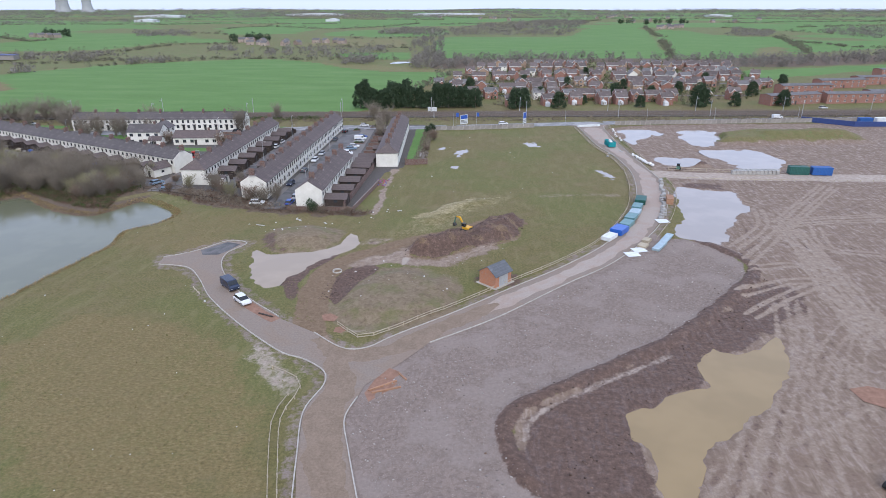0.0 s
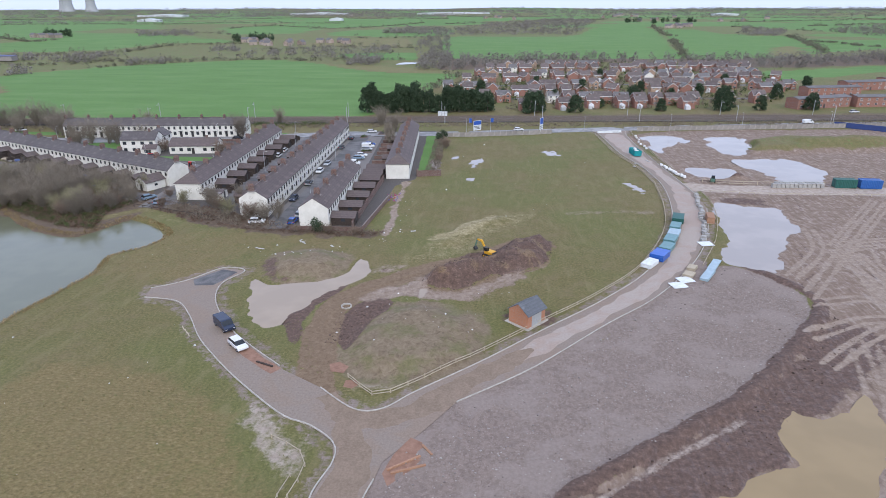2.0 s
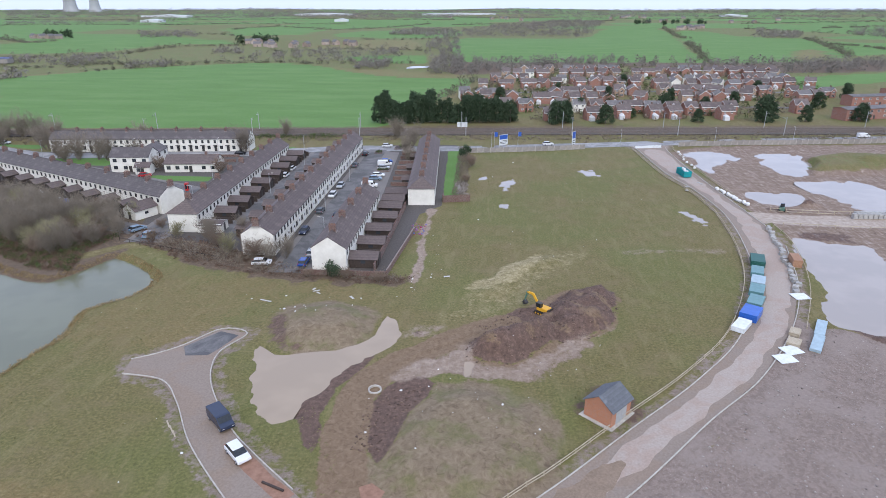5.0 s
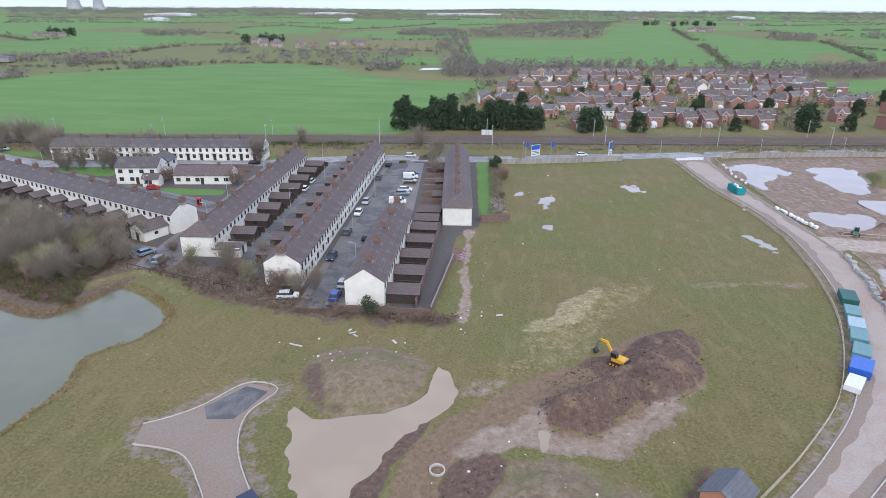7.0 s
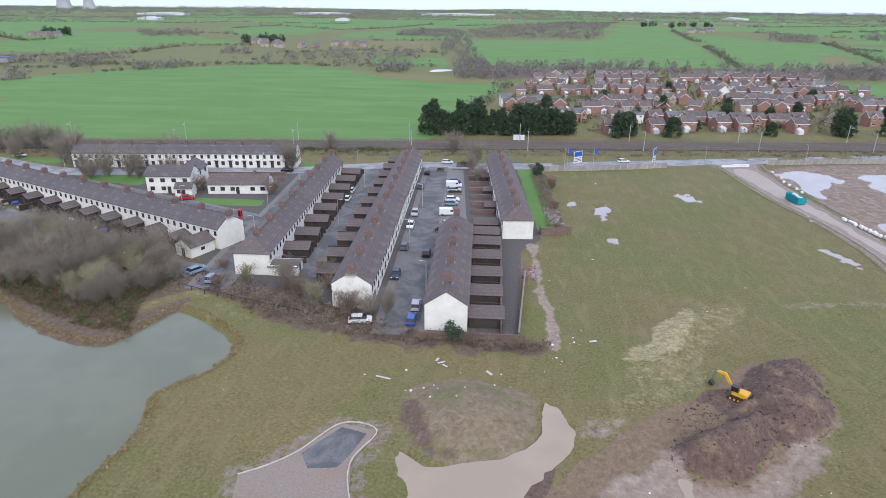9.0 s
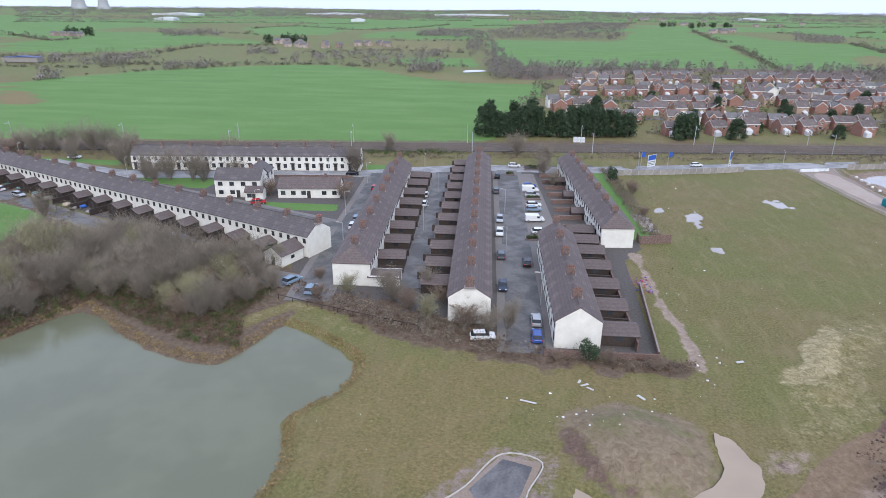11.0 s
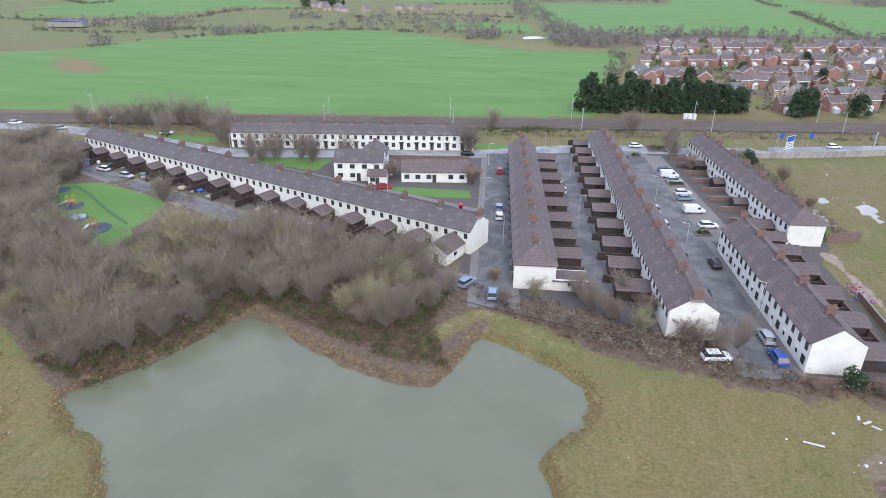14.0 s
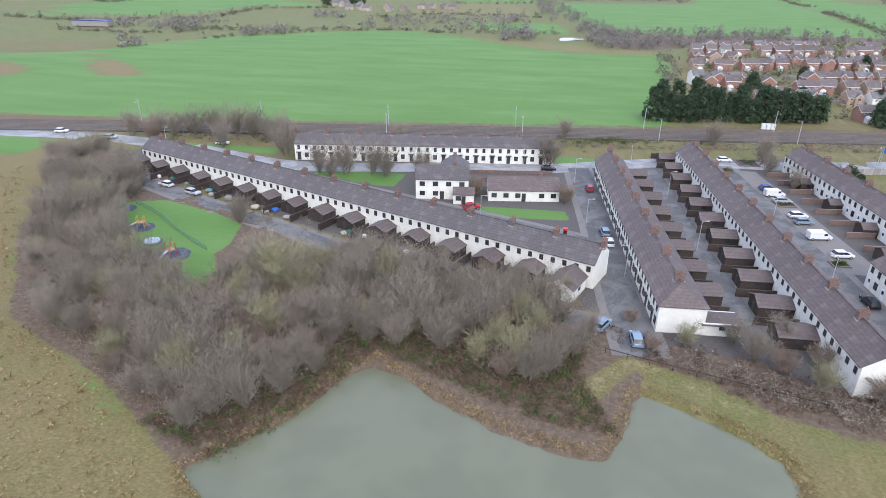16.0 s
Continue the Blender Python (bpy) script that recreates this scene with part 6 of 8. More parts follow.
# ---- the inn and the low house on the green ----
def house(name, w, d, eave, ridge, wall, roof, label, wins=3, chim=True, storeys=2, group="", frames="frame_white", door="frame_dark", category="house", gable=None):
    """A gabled house, ridge along x, front towards -y."""
    t = thing(name, label, category, group=group)
    x, y = w / 2, d / 2
    bm = bmesh.new()
    a = [bm.verts.new((-x, p, z)) for p, z in ((-y, -0.6), (y, -0.6), (y, eave), (0, ridge - 0.06), (-y, eave))]
    b = [bm.verts.new((x, *v.co[1:])) for v in a]
    bm.faces.new(a[::-1])
    bm.faces.new(b)
    for i in range(5):
        bm.faces.new((a[i], a[(i + 1) % 5], b[(i + 1) % 5], b[i]))
    part("wall", bm, M[wall], t)
    s = 0.3 * (ridge - eave) / y
    for k in (-1, 1):
        bm = bmesh.new()
        v0 = [bm.verts.new((-x - 0.2, p, z)) for p, z in ((0, ridge), (k * (y + 0.3), eave - s), (k * (y + 0.3), eave - s + 0.12), (0, ridge + 0.12))]
        v1 = [bm.verts.new((x + 0.2, *v.co[1:])) for v in v0]
        bm.faces.new(v0)
        bm.faces.new(v1[::-1])
        for i in range(4):
            bm.faces.new((v0[i], v1[i], v1[(i + 1) % 4], v0[(i + 1) % 4]))
        bmesh.ops.recalc_face_normals(bm, faces=bm.faces)
        part("roof_slope", bm, M[roof], t)
    for side in (-1, 1):
        for i in range(wins):
            px = -x + w * (i + 0.5) / wins
            for st in range(storeys):
                if st == 0 and (side < 0 and i == wins // 2 or side > 0 and group == "estate houses"):
                    continue
                z = 0.95 + 2.45 * st
                simple_window(t, px, side * y, z, min(1.3, w / wins * 0.55), 1.15, side, frames)
    part("door", boxes((-0.5, -y - 0.06, 0, 0.5, -y, 2.1)), M[door], t)
    if gable is not None:
        half, gr, f = 1.9, eave + 1.75, -y - 1.1
        bm = bmesh.new()
        prism(bm, [(gable - half, -0.6), (gable + half, -0.6), (gable + half, eave - 0.1), (gable, gr - 0.1), (gable - half, eave - 0.1)], f, -y + 1.6)
        bmesh.ops.recalc_face_normals(bm, faces=bm.faces)
        g = part("gable", bm, M[wall], t)
        for k in (-1, 1):
            e0, e1 = (gable + k * (half + 0.25), eave - 0.32), (gable, gr)
            bm = bmesh.new()
            prism(bm, [e1, e0, (e0[0], e0[1] + 0.12), (gable, gr + 0.12)], f - 0.2, -0.6)
            bmesh.ops.recalc_face_normals(bm, faces=bm.faces)
            part("gable_roof", bm, M[roof], g)
            bm = bmesh.new()
            prism(bm, [(gable, gr - 0.22), (e0[0], e0[1] - 0.22), (e0[0], e0[1] + 0.1), (gable, gr + 0.1)], f - 0.26, f - 0.2)
            bmesh.ops.recalc_face_normals(bm, faces=bm.faces)
            part("bargeboard", bm, M["frame_white"], g)
        for z, wide in ((0.8, 2.2), (3.25, 1.6)):
            simple_window(g, gable, f, z, wide, 1.25, -1, frames)
    if group == "estate houses":
        bm = bmesh.new()
        e = [(-y - 0.3, eave - s), (0, ridge), (y + 0.3, eave - s), (y + 0.3, eave - s - 0.3), (0, ridge - 0.3), (-y - 0.3, eave - s - 0.3)]
        ends = []
        for px in (-x - 0.24, x + 0.2):
            va = [bm.verts.new((px, p, z)) for p, z in e]
            vb = [bm.verts.new((px + 0.04, p, z)) for p, z in e]
            for q in ((0, 1, 4, 5), (1, 2, 3, 4)):
                bm.faces.new([va[i] for i in q])
                bm.faces.new([vb[i] for i in q[::-1]])
            for i in range(6):
                bm.faces.new((va[i], vb[i], vb[(i + 1) % 6], va[(i + 1) % 6]))
            ends.append(vb if px < 0 else va)
        for i, j in ((0, 5), (2, 3)):
            bm.faces.new((ends[0][i], ends[1][i], ends[1][j], ends[0][j]))
        bmesh.ops.recalc_face_normals(bm, faces=bm.faces)
        part("fascia", bm, M["frame_white"], t)
    if chim:
        part("chimney", boxes((x * 0.5 - 0.35, -0.4, ridge - 0.4, x * 0.5 + 0.35, 0.4, ridge + 0.9), (x * 0.5 - 0.4, -0.45, ridge + 0.9, x * 0.5 + 0.4, 0.45, ridge + 1.0)), M["brick"], t)
    return t


def simple_window(t, px, y, z, w, h, side, frames):
    """A window in one piece: a frame round two sunk panes."""
    bm = bmesh.new()
    xs, zs = [px - w / 2, px - w / 2 + 0.09, px - 0.04, px + 0.04, px + w / 2 - 0.09, px + w / 2], [z, z + 0.09, z + h - 0.09, z + h]
    g = [[bm.verts.new((a, y + side * 0.06, b)) for b in zs] for a in xs]
    for i in range(5):
        for j in range(3):
            f = bm.faces.new([q for q in ((g[i][j], g[i + 1][j], g[i + 1][j + 1], g[i][j + 1]) if side < 0 else (g[i][j], g[i][j + 1], g[i + 1][j + 1], g[i + 1][j]))])
            f.material_index = 1 if i % 2 and j == 1 else 0
    rim = [(g[0][0], g[5][0]), (g[5][0], g[5][3]), (g[5][3], g[0][3]), (g[0][3], g[0][0])]
    for a, b in rim:
        c, d = (bm.verts.new((q.co.x, y, q.co.z)) for q in (b, a))
        bm.faces.new((a, b, c, d))
    part("window", bm, [M[frames], M["glass"]], t)


inn = house("inn", 13.0, 8.0, 5.2, 7.6, "render", "tile_slate", "white two-storey inn with grey slate roof", 4, frames="frame_dark")
inn.matrix_basis = pose(-139.5, 229.5, 0, 0, 0, 7)
wing = house("inn_wing", 9.0, 7.0, 5.0, 7.2, "render", "tile_slate", "white rear wing of the inn, slate roof", 2, frames="frame_dark")
wing.matrix_basis = pose(-137.5, 236.8, 0, 0, 0, 97)
porch = house("porch", 5.0, 3.4, 2.6, 3.8, "render", "tile", "low white porch beside the inn", 2, False, 1, frames="frame_dark", category="porch")
porch.matrix_basis = pose(-133.5, 224.6, 0, 0, 0, 7)
lodge = house("bungalow", 17.5, 8.0, 2.9, 5.1, "render", "tile", "long low white house with brown tiled roof", 6, True, 1, frames="frame_dark")
lodge.matrix_basis = pose(-119.5, 231.6, 0, 0, 0, 8)
yard_wall((-150, 246), (-112, 250.5), 0.9, M["brick"], "low red brick wall beside the street")
yard_wall((-131, 241), (-110, 243), 1.0, M["brick"], "low red brick wall beside the street")


# ---- the housing estate beyond the railway ----
random.seed(77)
M["brick_red"] = brick_material("bright_red_brick", (0.27, 0.115, 0.082), (0.36, 0.165, 0.12))
M["tile_brown"] = tile_material("brown_roof_tile", (0.115, 0.09, 0.082), (0.185, 0.15, 0.138), 0.7)
M["tile_grey"] = tile_material("grey_roof_tile", (0.12, 0.112, 0.11), (0.19, 0.18, 0.175), 0.35)
TYPES = [house("brick_house", 8.2, 7.6, 4.9, 7.4, "brick_red", "tile_brown", "red brick house with brown tiled roof and gable", 2, True, group="estate houses", gable=-1.6),
         house("brick_house", 7.2, 8.2, 4.9, 7.6, "brick_tan", "tile_brown", "buff brick house with brown tiled roof and gable", 2, False, group="estate houses", gable=1.3),
         house("brick_house", 9.5, 7.2, 4.8, 7.0, "brick_red", "tile_grey", "red brick house with grey roof and gable", 2, True, group="estate houses", gable=2.3),
         house("brick_house", 12.0, 7.2, 4.8, 7.1, "brick_red", "tile_brown", "pair of orange brick semi-detached homes", 3, True, group="estate houses"),
         house("brick_house", 7.6, 7.4, 4.9, 7.3, "render", "tile_grey", "white rendered house with grey roof", 2, False, group="estate houses")]
M["upvc"] = plain("white_upvc", (0.5, 0.51, 0.52), (0.66, 0.67, 0.68), 2, 0.4)
for t, dx in ((TYPES[0], 1.5), (TYPES[1], -1.2), (TYPES[3], 2.5)):
    bm = bmesh.new()
    y = 3.7
    v = [bm.verts.new(c) for c in ((dx - 1.5, y, 0), (dx + 1.5, y, 0), (dx + 1.5, y + 2.6, 0), (dx - 1.5, y + 2.6, 0), (dx - 1.5, y, 2.6), (dx + 1.5, y, 2.6), (dx + 1.5, y + 2.6, 2.0), (dx - 1.5, y + 2.6, 2.0), (dx, y, 3.2), (dx, y + 1.6, 2.9))]
    for f in ((0, 1, 5, 4), (1, 2, 6, 5), (2, 3, 7, 6), (3, 0, 4, 7), (4, 5, 8), (5, 6, 9, 8), (6, 7, 9), (7, 4, 8, 9)):
        bm.faces.new([v[i] for i in f])
    part("conservatory", bm, M["upvc"], t, "white conservatory")
AREA = [(-22, 338), (-45, 400), (-34, 470), (-22, 548), (55, 620), (150, 618), (196, 585), (190, 465), (150, 385), (128, 358), (40, 341)]
started = [False] * 5
n = 0
LANES = [339, 361, 398, 421, 462, 486, 530, 556]
for k, base in enumerate(LANES):
    x = -60 + random.uniform(0, 6)
    while x < 230:
        y = base + 0.12 * x + 6 * math.sin(x / 31 + 1.7 * k) + random.uniform(-2, 2)
        if inside(AREA, np.array([x]), np.array([y]))[0] > 1 and random.random() < 0.9:
            i = random.choice((0, 0, 0, 1, 1, 2, 2, 3, 4)) if k else random.choice((0, 0, 3, 0, 2))
            turn = 7 + (180 if k % 2 == 0 else 0) + random.choice((0, 0, 0, 90 if k > 1 else 0, -35 if k > 1 else 0)) + random.uniform(-9, 9)
            m = pose(x, y, ground_at(x, y), 0, 0, turn)
            if started[i]:
                o = copy_thing(TYPES[i], m)
            else:
                started[i] = True
                o = TYPES[i]
                o.matrix_basis = m
            o.scale = (0.82, 0.84, random.uniform(0.84, 0.95))
            n += 1
        x += random.uniform(8.6, 10.4) + (6 if random.random() < 0.14 else 0)
for base in (380, 442, 508):
    a = [(x, base + 0.12 * x + 4 * math.sin(x / 31)) for x in range(-30, 200, 12)]
    a = [q for q in a if inside(AREA, np.array([q[0]]), np.array([q[1]]))[0] > 0]
    if len(a) > 3:
        tagged(part("road", ribbon(smooth_line(a, 6), 2.8, 2.8, 0.09, 0.5), M["street"]), "grey estate street", "road", kind="structure")
p = scatter(AREA, 1300, 91)
cloud("garden_shrubs", on_ground(p), np.random.default_rng(1).uniform(0.7, 2.2, len(p)), np.random.default_rng(2).uniform(1, 5, len(p)), 40, 0.3, M["shrub"], 92, "bare shrubs and small trees in gardens", "shrubs")
p = scatter(AREA, 800, 93)
cloud("garden_shrubs", on_ground(p), np.random.default_rng(1).uniform(0.7, 1.8, len(p)), np.random.default_rng(2).uniform(1, 4, len(p)), 40, 0.28, M["shrub_green"], 94, "green shrubs in gardens", "shrubs")

block = house("apartment_block", 34, 8.5, 5.2, 6.0, "brick_red", "tile_grey", "long orange brick terrace with shallow grey roof", 8, False, group="brick blocks", category="building")
block.matrix_basis = pose(160, 363, 0, 0, 0, 22)
for x, y, a in ((196, 371, 10), (186, 408, 14), (226, 384, 10), (222, 440, 16), (262, 400, 12), (256, 462, 18), (300, 420, 10), (300, 520, 20), (340, 470, 12)):
    copy_thing(block, pose(x, y, ground_at(x, y), 0, 0, a))
# far farmsteads and villages
M["far_wall"] = plain("far_walls", (0.28, 0.2, 0.16), (0.5, 0.44, 0.38), 0.1, 0.9, vary=0.5)
far = house("farmhouse", 12, 8, 5, 8, "far_wall", "tile_grey", "far farmhouse among fields", 1, False, 1, group="far houses")
spots = [(-390 + random.uniform(-20, 20), 965 + random.uniform(-15, 15)) for _ in range(4)] + [(-372 + 15 * i, 885 + 6 * i + random.uniform(-35, 35)) for i in range(10)] + [(320 + 12 * i, 1440 + random.uniform(-45, 60)) for i in range(6)]
spots += [(-770 + 14 * i, 985) for i in range(4)] + [(random.uniform(-700, 500), random.uniform(2300, 2900)) for _ in range(12)] + [(random.uniform(-100, 900), random.uniform(1900, 2500)) for _ in range(8)]
for i, (x, y) in enumerate(spots):
    m = pose(x, y, ground_at(x, y), 0, 0, random.uniform(-90, 90))
    if i:
        copy_thing(far, m).scale = (0.7 + y / 4500,) * 3
    else:
        far.matrix_basis = m
M["shed_white"] = plain("far_white_sheds", (0.5, 0.52, 0.55), (0.62, 0.64, 0.67), 0.05, 0.5)
for x, y, w, d, h in ((-900, 3000, 260, 60, 8), (-300, 3300, 360, 70, 8), (-1500, 2700, 200, 60, 8), (-560, 2050, 40, 30, 7), (900, 2950, 100, 50, 8), (-1100, 1900, 60, 40, 7)):
    o = thing("warehouse", "far white industrial shed on the plain", "warehouse", pose(x, y, ground_at(x, y) - 1, 0, 0, 4), "far sheds")
    part("wall", boxes((-w / 2, -d / 2, 0, w / 2, d / 2, h)), M["shed_white"], o)
    bm = bmesh.new()
    prism(bm, [(-w / 2 - 1, h), (w / 2 + 1, h), (0, h + 4)], -d / 2, d / 2)
    bmesh.ops.recalc_face_normals(bm, faces=bm.faces)
    part("roof", bm, M["shed_white"], o)
# cooling towers on the horizon
M["concrete_far"] = plain("far_concrete", (0.3, 0.31, 0.32), (0.38, 0.38, 0.39), 0.02, 0.9)
for x, y in ((-2900, 4050), (-2980, 4130), (-2760, 4080)):
    o = bmesh.new()
    prev = None
    for i in range(9):
        z = i / 8
        r = 45 * (0.62 + 0.75 * (z - 0.72) ** 2)
        ring = [o.verts.new((r * math.cos(6.2832 * j / 20), r * math.sin(6.2832 * j / 20), z * 95 - 5)) for j in range(20)]
        if prev:
            for j in range(20):
                o.faces.new((prev[j], prev[(j + 1) % 20], ring[(j + 1) % 20], ring[j]))
        prev = ring
    ob = part("cooling_tower", o, M["concrete_far"])
    ob.matrix_basis = pose(x, y, ground_at(x, y))
    tagged(ob, "pale concrete cooling tower on the horizon", "tower", "cooling towers")

# ---- railway ----
M["ballast"] = plain("ballast", (0.062, 0.055, 0.048), (0.12, 0.106, 0.095), 2.5, 0.95, 0.08)
M["rail"] = plain("rusty_rail", (0.1, 0.078, 0.064), (0.19, 0.155, 0.13), 2, 0.5)
M["steel"] = plain("galvanised_steel", (0.36, 0.37, 0.38), (0.5, 0.51, 0.52), 3, 0.45, metal=0.3)
RAIL = smooth_line([(x, 310 + 0.12 * x - 0.00004 * (x + 50) ** 2) for x in range(-620, 700, 60)], 6)
tagged(part("railway_bed", ribbon(RAIL, 7.0, 7.0, 0.5, 1.2), M["ballast"]), "dark grey-brown stone ballast bed of a four-track railway", "railway", kind="structure")
for off in (-5.2, -3.7, -1.9, -0.4, 1.5, 3.0, 4.8, 6.3):
    tagged(part("rail", ribbon(RAIL, off + 0.06, -off + 0.06, 0.72, 0.25), M["rail"]), "rusty steel running rail", "rail", kind="structure")


def mast(height=7.5, arm=3.0):
    t = thing("catenary_mast", "grey steel overhead-line mast with bracket arm", "mast", group="overhead-line masts")
    bm = bmesh.new()
    tube(bm, (0, 0, -0.5), (0, 0, height), 0.16, 0.11, 6)
    part("pole", bm, M["steel"], t)
    bm = bmesh.new()
    tube(bm, (0, 0, height - 1.0), (0, -arm, height - 0.7), 0.06, 0.05, 4)
    part("arm", bm, M["steel"], t)
    bm = bmesh.new()
    tube(bm, (0, 0, height - 0.2), (0, -arm, height - 0.65), 0.035, 0.035, 4)
    part("stay", bm, M["steel"], t)
    bm = bmesh.new()
    tube(bm, (0, -arm, height - 0.7), (0, -arm + 0.1, height - 1.3), 0.05, 0.05, 4)
    part("insulator", bm, M["frame_dark"], t)
    return t


ms = mast()
ms.matrix_basis = pose(-260, 286.5, 0.3, 0, 0, 7)
for i, x in enumerate(range(-215, 430, 45)):
    y = 310 + 0.12 * x - 0.00004 * (x + 50) ** 2
    copy_thing(ms, pose(x, y + 7.4, 0.3, 0, 0, 7))
    copy_thing(ms, pose(x + 3, y - 7.4, 0.3, 0, 0, 187))


def picket_fence(points, h, step, material, label, rails=2, post=0.07, name="fence"):
    """Posts and rails that follow a line over the ground."""
    t = thing(name, label, "fence")
    line = smooth_line(points, 0.5)
    s = np.concatenate([[0], np.cumsum(np.linalg.norm(np.diff(line, axis=0), axis=1))])
    n = max(2, int(s[-1] / step))
    q = [np.array([np.interp(u, s, line[:, k]) for k in (0, 1)]) for u in np.linspace(0, s[-1], n + 1)]
    bm = boxes((-post, -post, -0.4, post, post, h))
    master = None
    for a in q:
        if master is None:
            master = part("post", bm, material, t)
            master.location = (a[0], a[1], ground_at(*a))
        else:
            again(master, t, pose(a[0], a[1], ground_at(*a)))
    rail = None
    for a, b in zip(q, q[1:]):
        d = b - a
        za, zb = ground_at(*a), ground_at(*b)
        ang = math.degrees(math.atan2(d[1], d[0]))
        L = math.hypot(*d)
        for r in range(rails):
            z = h - 0.12 - r * (h - 0.3) / max(1, rails - 1) if rails > 1 else h - 0.08
            if rail is None:
                rail = part("rail", boxes((0, -0.035, -0.06, 1, 0.035, 0.06)), material, t)
                o = rail
            else:
                o = again(rail, t)
            o.matrix_basis = pose(a[0], a[1], za + z, 0, -math.degrees(math.atan2(zb - za, L)), ang) @ Matrix.Diagonal((L, 1, 1, 1))
    return t


def offset(line, d):
    l = smooth_line(line, 3)
    g = np.gradient(l, axis=0)
    g /= np.linalg.norm(g, axis=1)[:, None]
    return l + np.stack([-g[:, 1], g[:, 0]], 1) * d


picket_fence(offset([(-26, 87), (-21, 82.6), (-18, 82.5), *NORTH[1:9]], 2.0), 0.75, 3.0, M["timber"], "pale timber post-and-rail fence along the road")
picket_fence(offset(NORTH[8:-1], 2.0), 0.7, 4.0, M["timber"], "pale timber post-and-rail fence along the road")
picket_fence([(-19.5, 44), (-23, 54), (-25.4, 62), (-25, 68.5), (-26.4, 71.5), (-31, 74)], 0.6, 2.5, M["timber"], "low pale timber fence beside the footpath", 1)
picket_fence([(-21, 45), (-24.2, 54), (-26.6, 62), (-26.3, 67.5)], 0.4, 3.0, M["timber"], "low pale timber edging rail", 1)
picket_fence(offset(EAST[9:], -2.5), 0.8, 4.0, M["timber"], "timber fence on the east side of the road")
picket_fence(offset(EAST[5:9], -2.0), 0.5, 4.0, M["timber"], "low timber rail beside the flood pool", 1)
picket_fence([(57, 192.8), (75, 192.0), (95, 192.8), (130, 196)], 0.8, 4.0, M["timber"], "timber fence along the access track", 1)
picket_fence([(58, 204.5), (75, 203.5), (94, 205)], 1.0, 4.0, M["timber"], "timber fence behind stacked blocks")
picket_fence([(-104, 164), (-96, 161.5), (-84, 158), (-76, 155.5)], 1.0, 3.0, M["timber_dark"], "sagging dark timber fence at the estate's edge", 1, 0.05)
M["panel_grey"] = plain("weathered_panel", (0.24, 0.22, 0.2), (0.38, 0.35, 0.32), 0.8, 0.9, vary=0.4)


def panel_fence(points, h, wide, label):
    t = thing("panel_fence", label, "fence")
    line = smooth_line(points, 0.5)
    s = np.concatenate([[0], np.cumsum(np.linalg.norm(np.diff(line, axis=0), axis=1))])
    n = int(s[-1] / wide)
    q = [np.array([np.interp(u, s, line[:, k]) for k in (0, 1)]) for u in np.linspace(0, s[-1], n + 1)]
    first_panel = first_post = None
    for i, (a, b) in enumerate(zip(q, q[1:])):
        d = b - a
        m = pose(a[0], a[1], ground_at(*a), 0, 0, math.degrees(math.atan2(d[1], d[0])))
        if first_panel is None:
            first_panel = part("panel", boxes((0.06, -0.03, 0.05, wide - 0.06, 0.03, h - 0.1), (0.06, -0.05, h - 0.1, wide - 0.06, 0.05, h)), M["panel_grey"], t)
            first_panel.matrix_basis = m
            first_post = part("post", boxes((-0.06, -0.06, -0.4, 0.06, 0.06, h + 0.1)), M["kerb"], t)
            first_post.matrix_basis = m
        else:
            again(first_panel, t, m)
            again(first_post, t, m)


panel_fence([(-30, 265.5), (-12, 269.5), (4, 273.5), (16, 277)], 1.9, 2.4, "weathered grey panel fence along the main road")
panel_fence([(53, 286), (80, 291), (110, 296), (150, 303), (200, 309)], 2.0, 2.4, "weathered grey panel fence along the main road")

# ---- street lamps and poles ----
def lamp_post(h=6.5):
    t = thing("street_lamp", "slender grey steel street lamp", "lamp", group="street lamps")
    bm = bmesh.new()
    tube(bm, (0, 0, -0.3), (0, 0, h), 0.09, 0.05, 6)
    part("pole", bm, M["steel"], t)
    bm = bmesh.new()
    tube(bm, (0, 0, h), (1.0, 0, h + 0.15), 0.04, 0.04, 5)
    part("arm", bm, M["steel"], t)
    part("lantern", boxes((0.8, -0.12, h + 0.08, 1.4, 0.12, h + 0.22)), M["kerb"], t)
    return t


lp = lamp_post()
lp.matrix_basis = pose(-104.5, 214, 0, 0, 0, 0)
for x, y, a in ((-98.5, 190, 180), (-106, 245, 0), (-62, 192, 180), (-63, 222, 180), (-55, 168, 180), (-82.5, 205, 0), (-83, 238, 0), (-120, 251, 90), (-150, 246, 90), (-182, 240, 90), (-20, 271, 90), (30, 282, 90),
                (68, 291, 90), (100, 297, 90), (140, 304, 90), (-90, 259, 90), (-128, 212, 0), (-230, 254, 90)):
    copy_thing(lp, pose(x, y, 0, 0, 0, a))

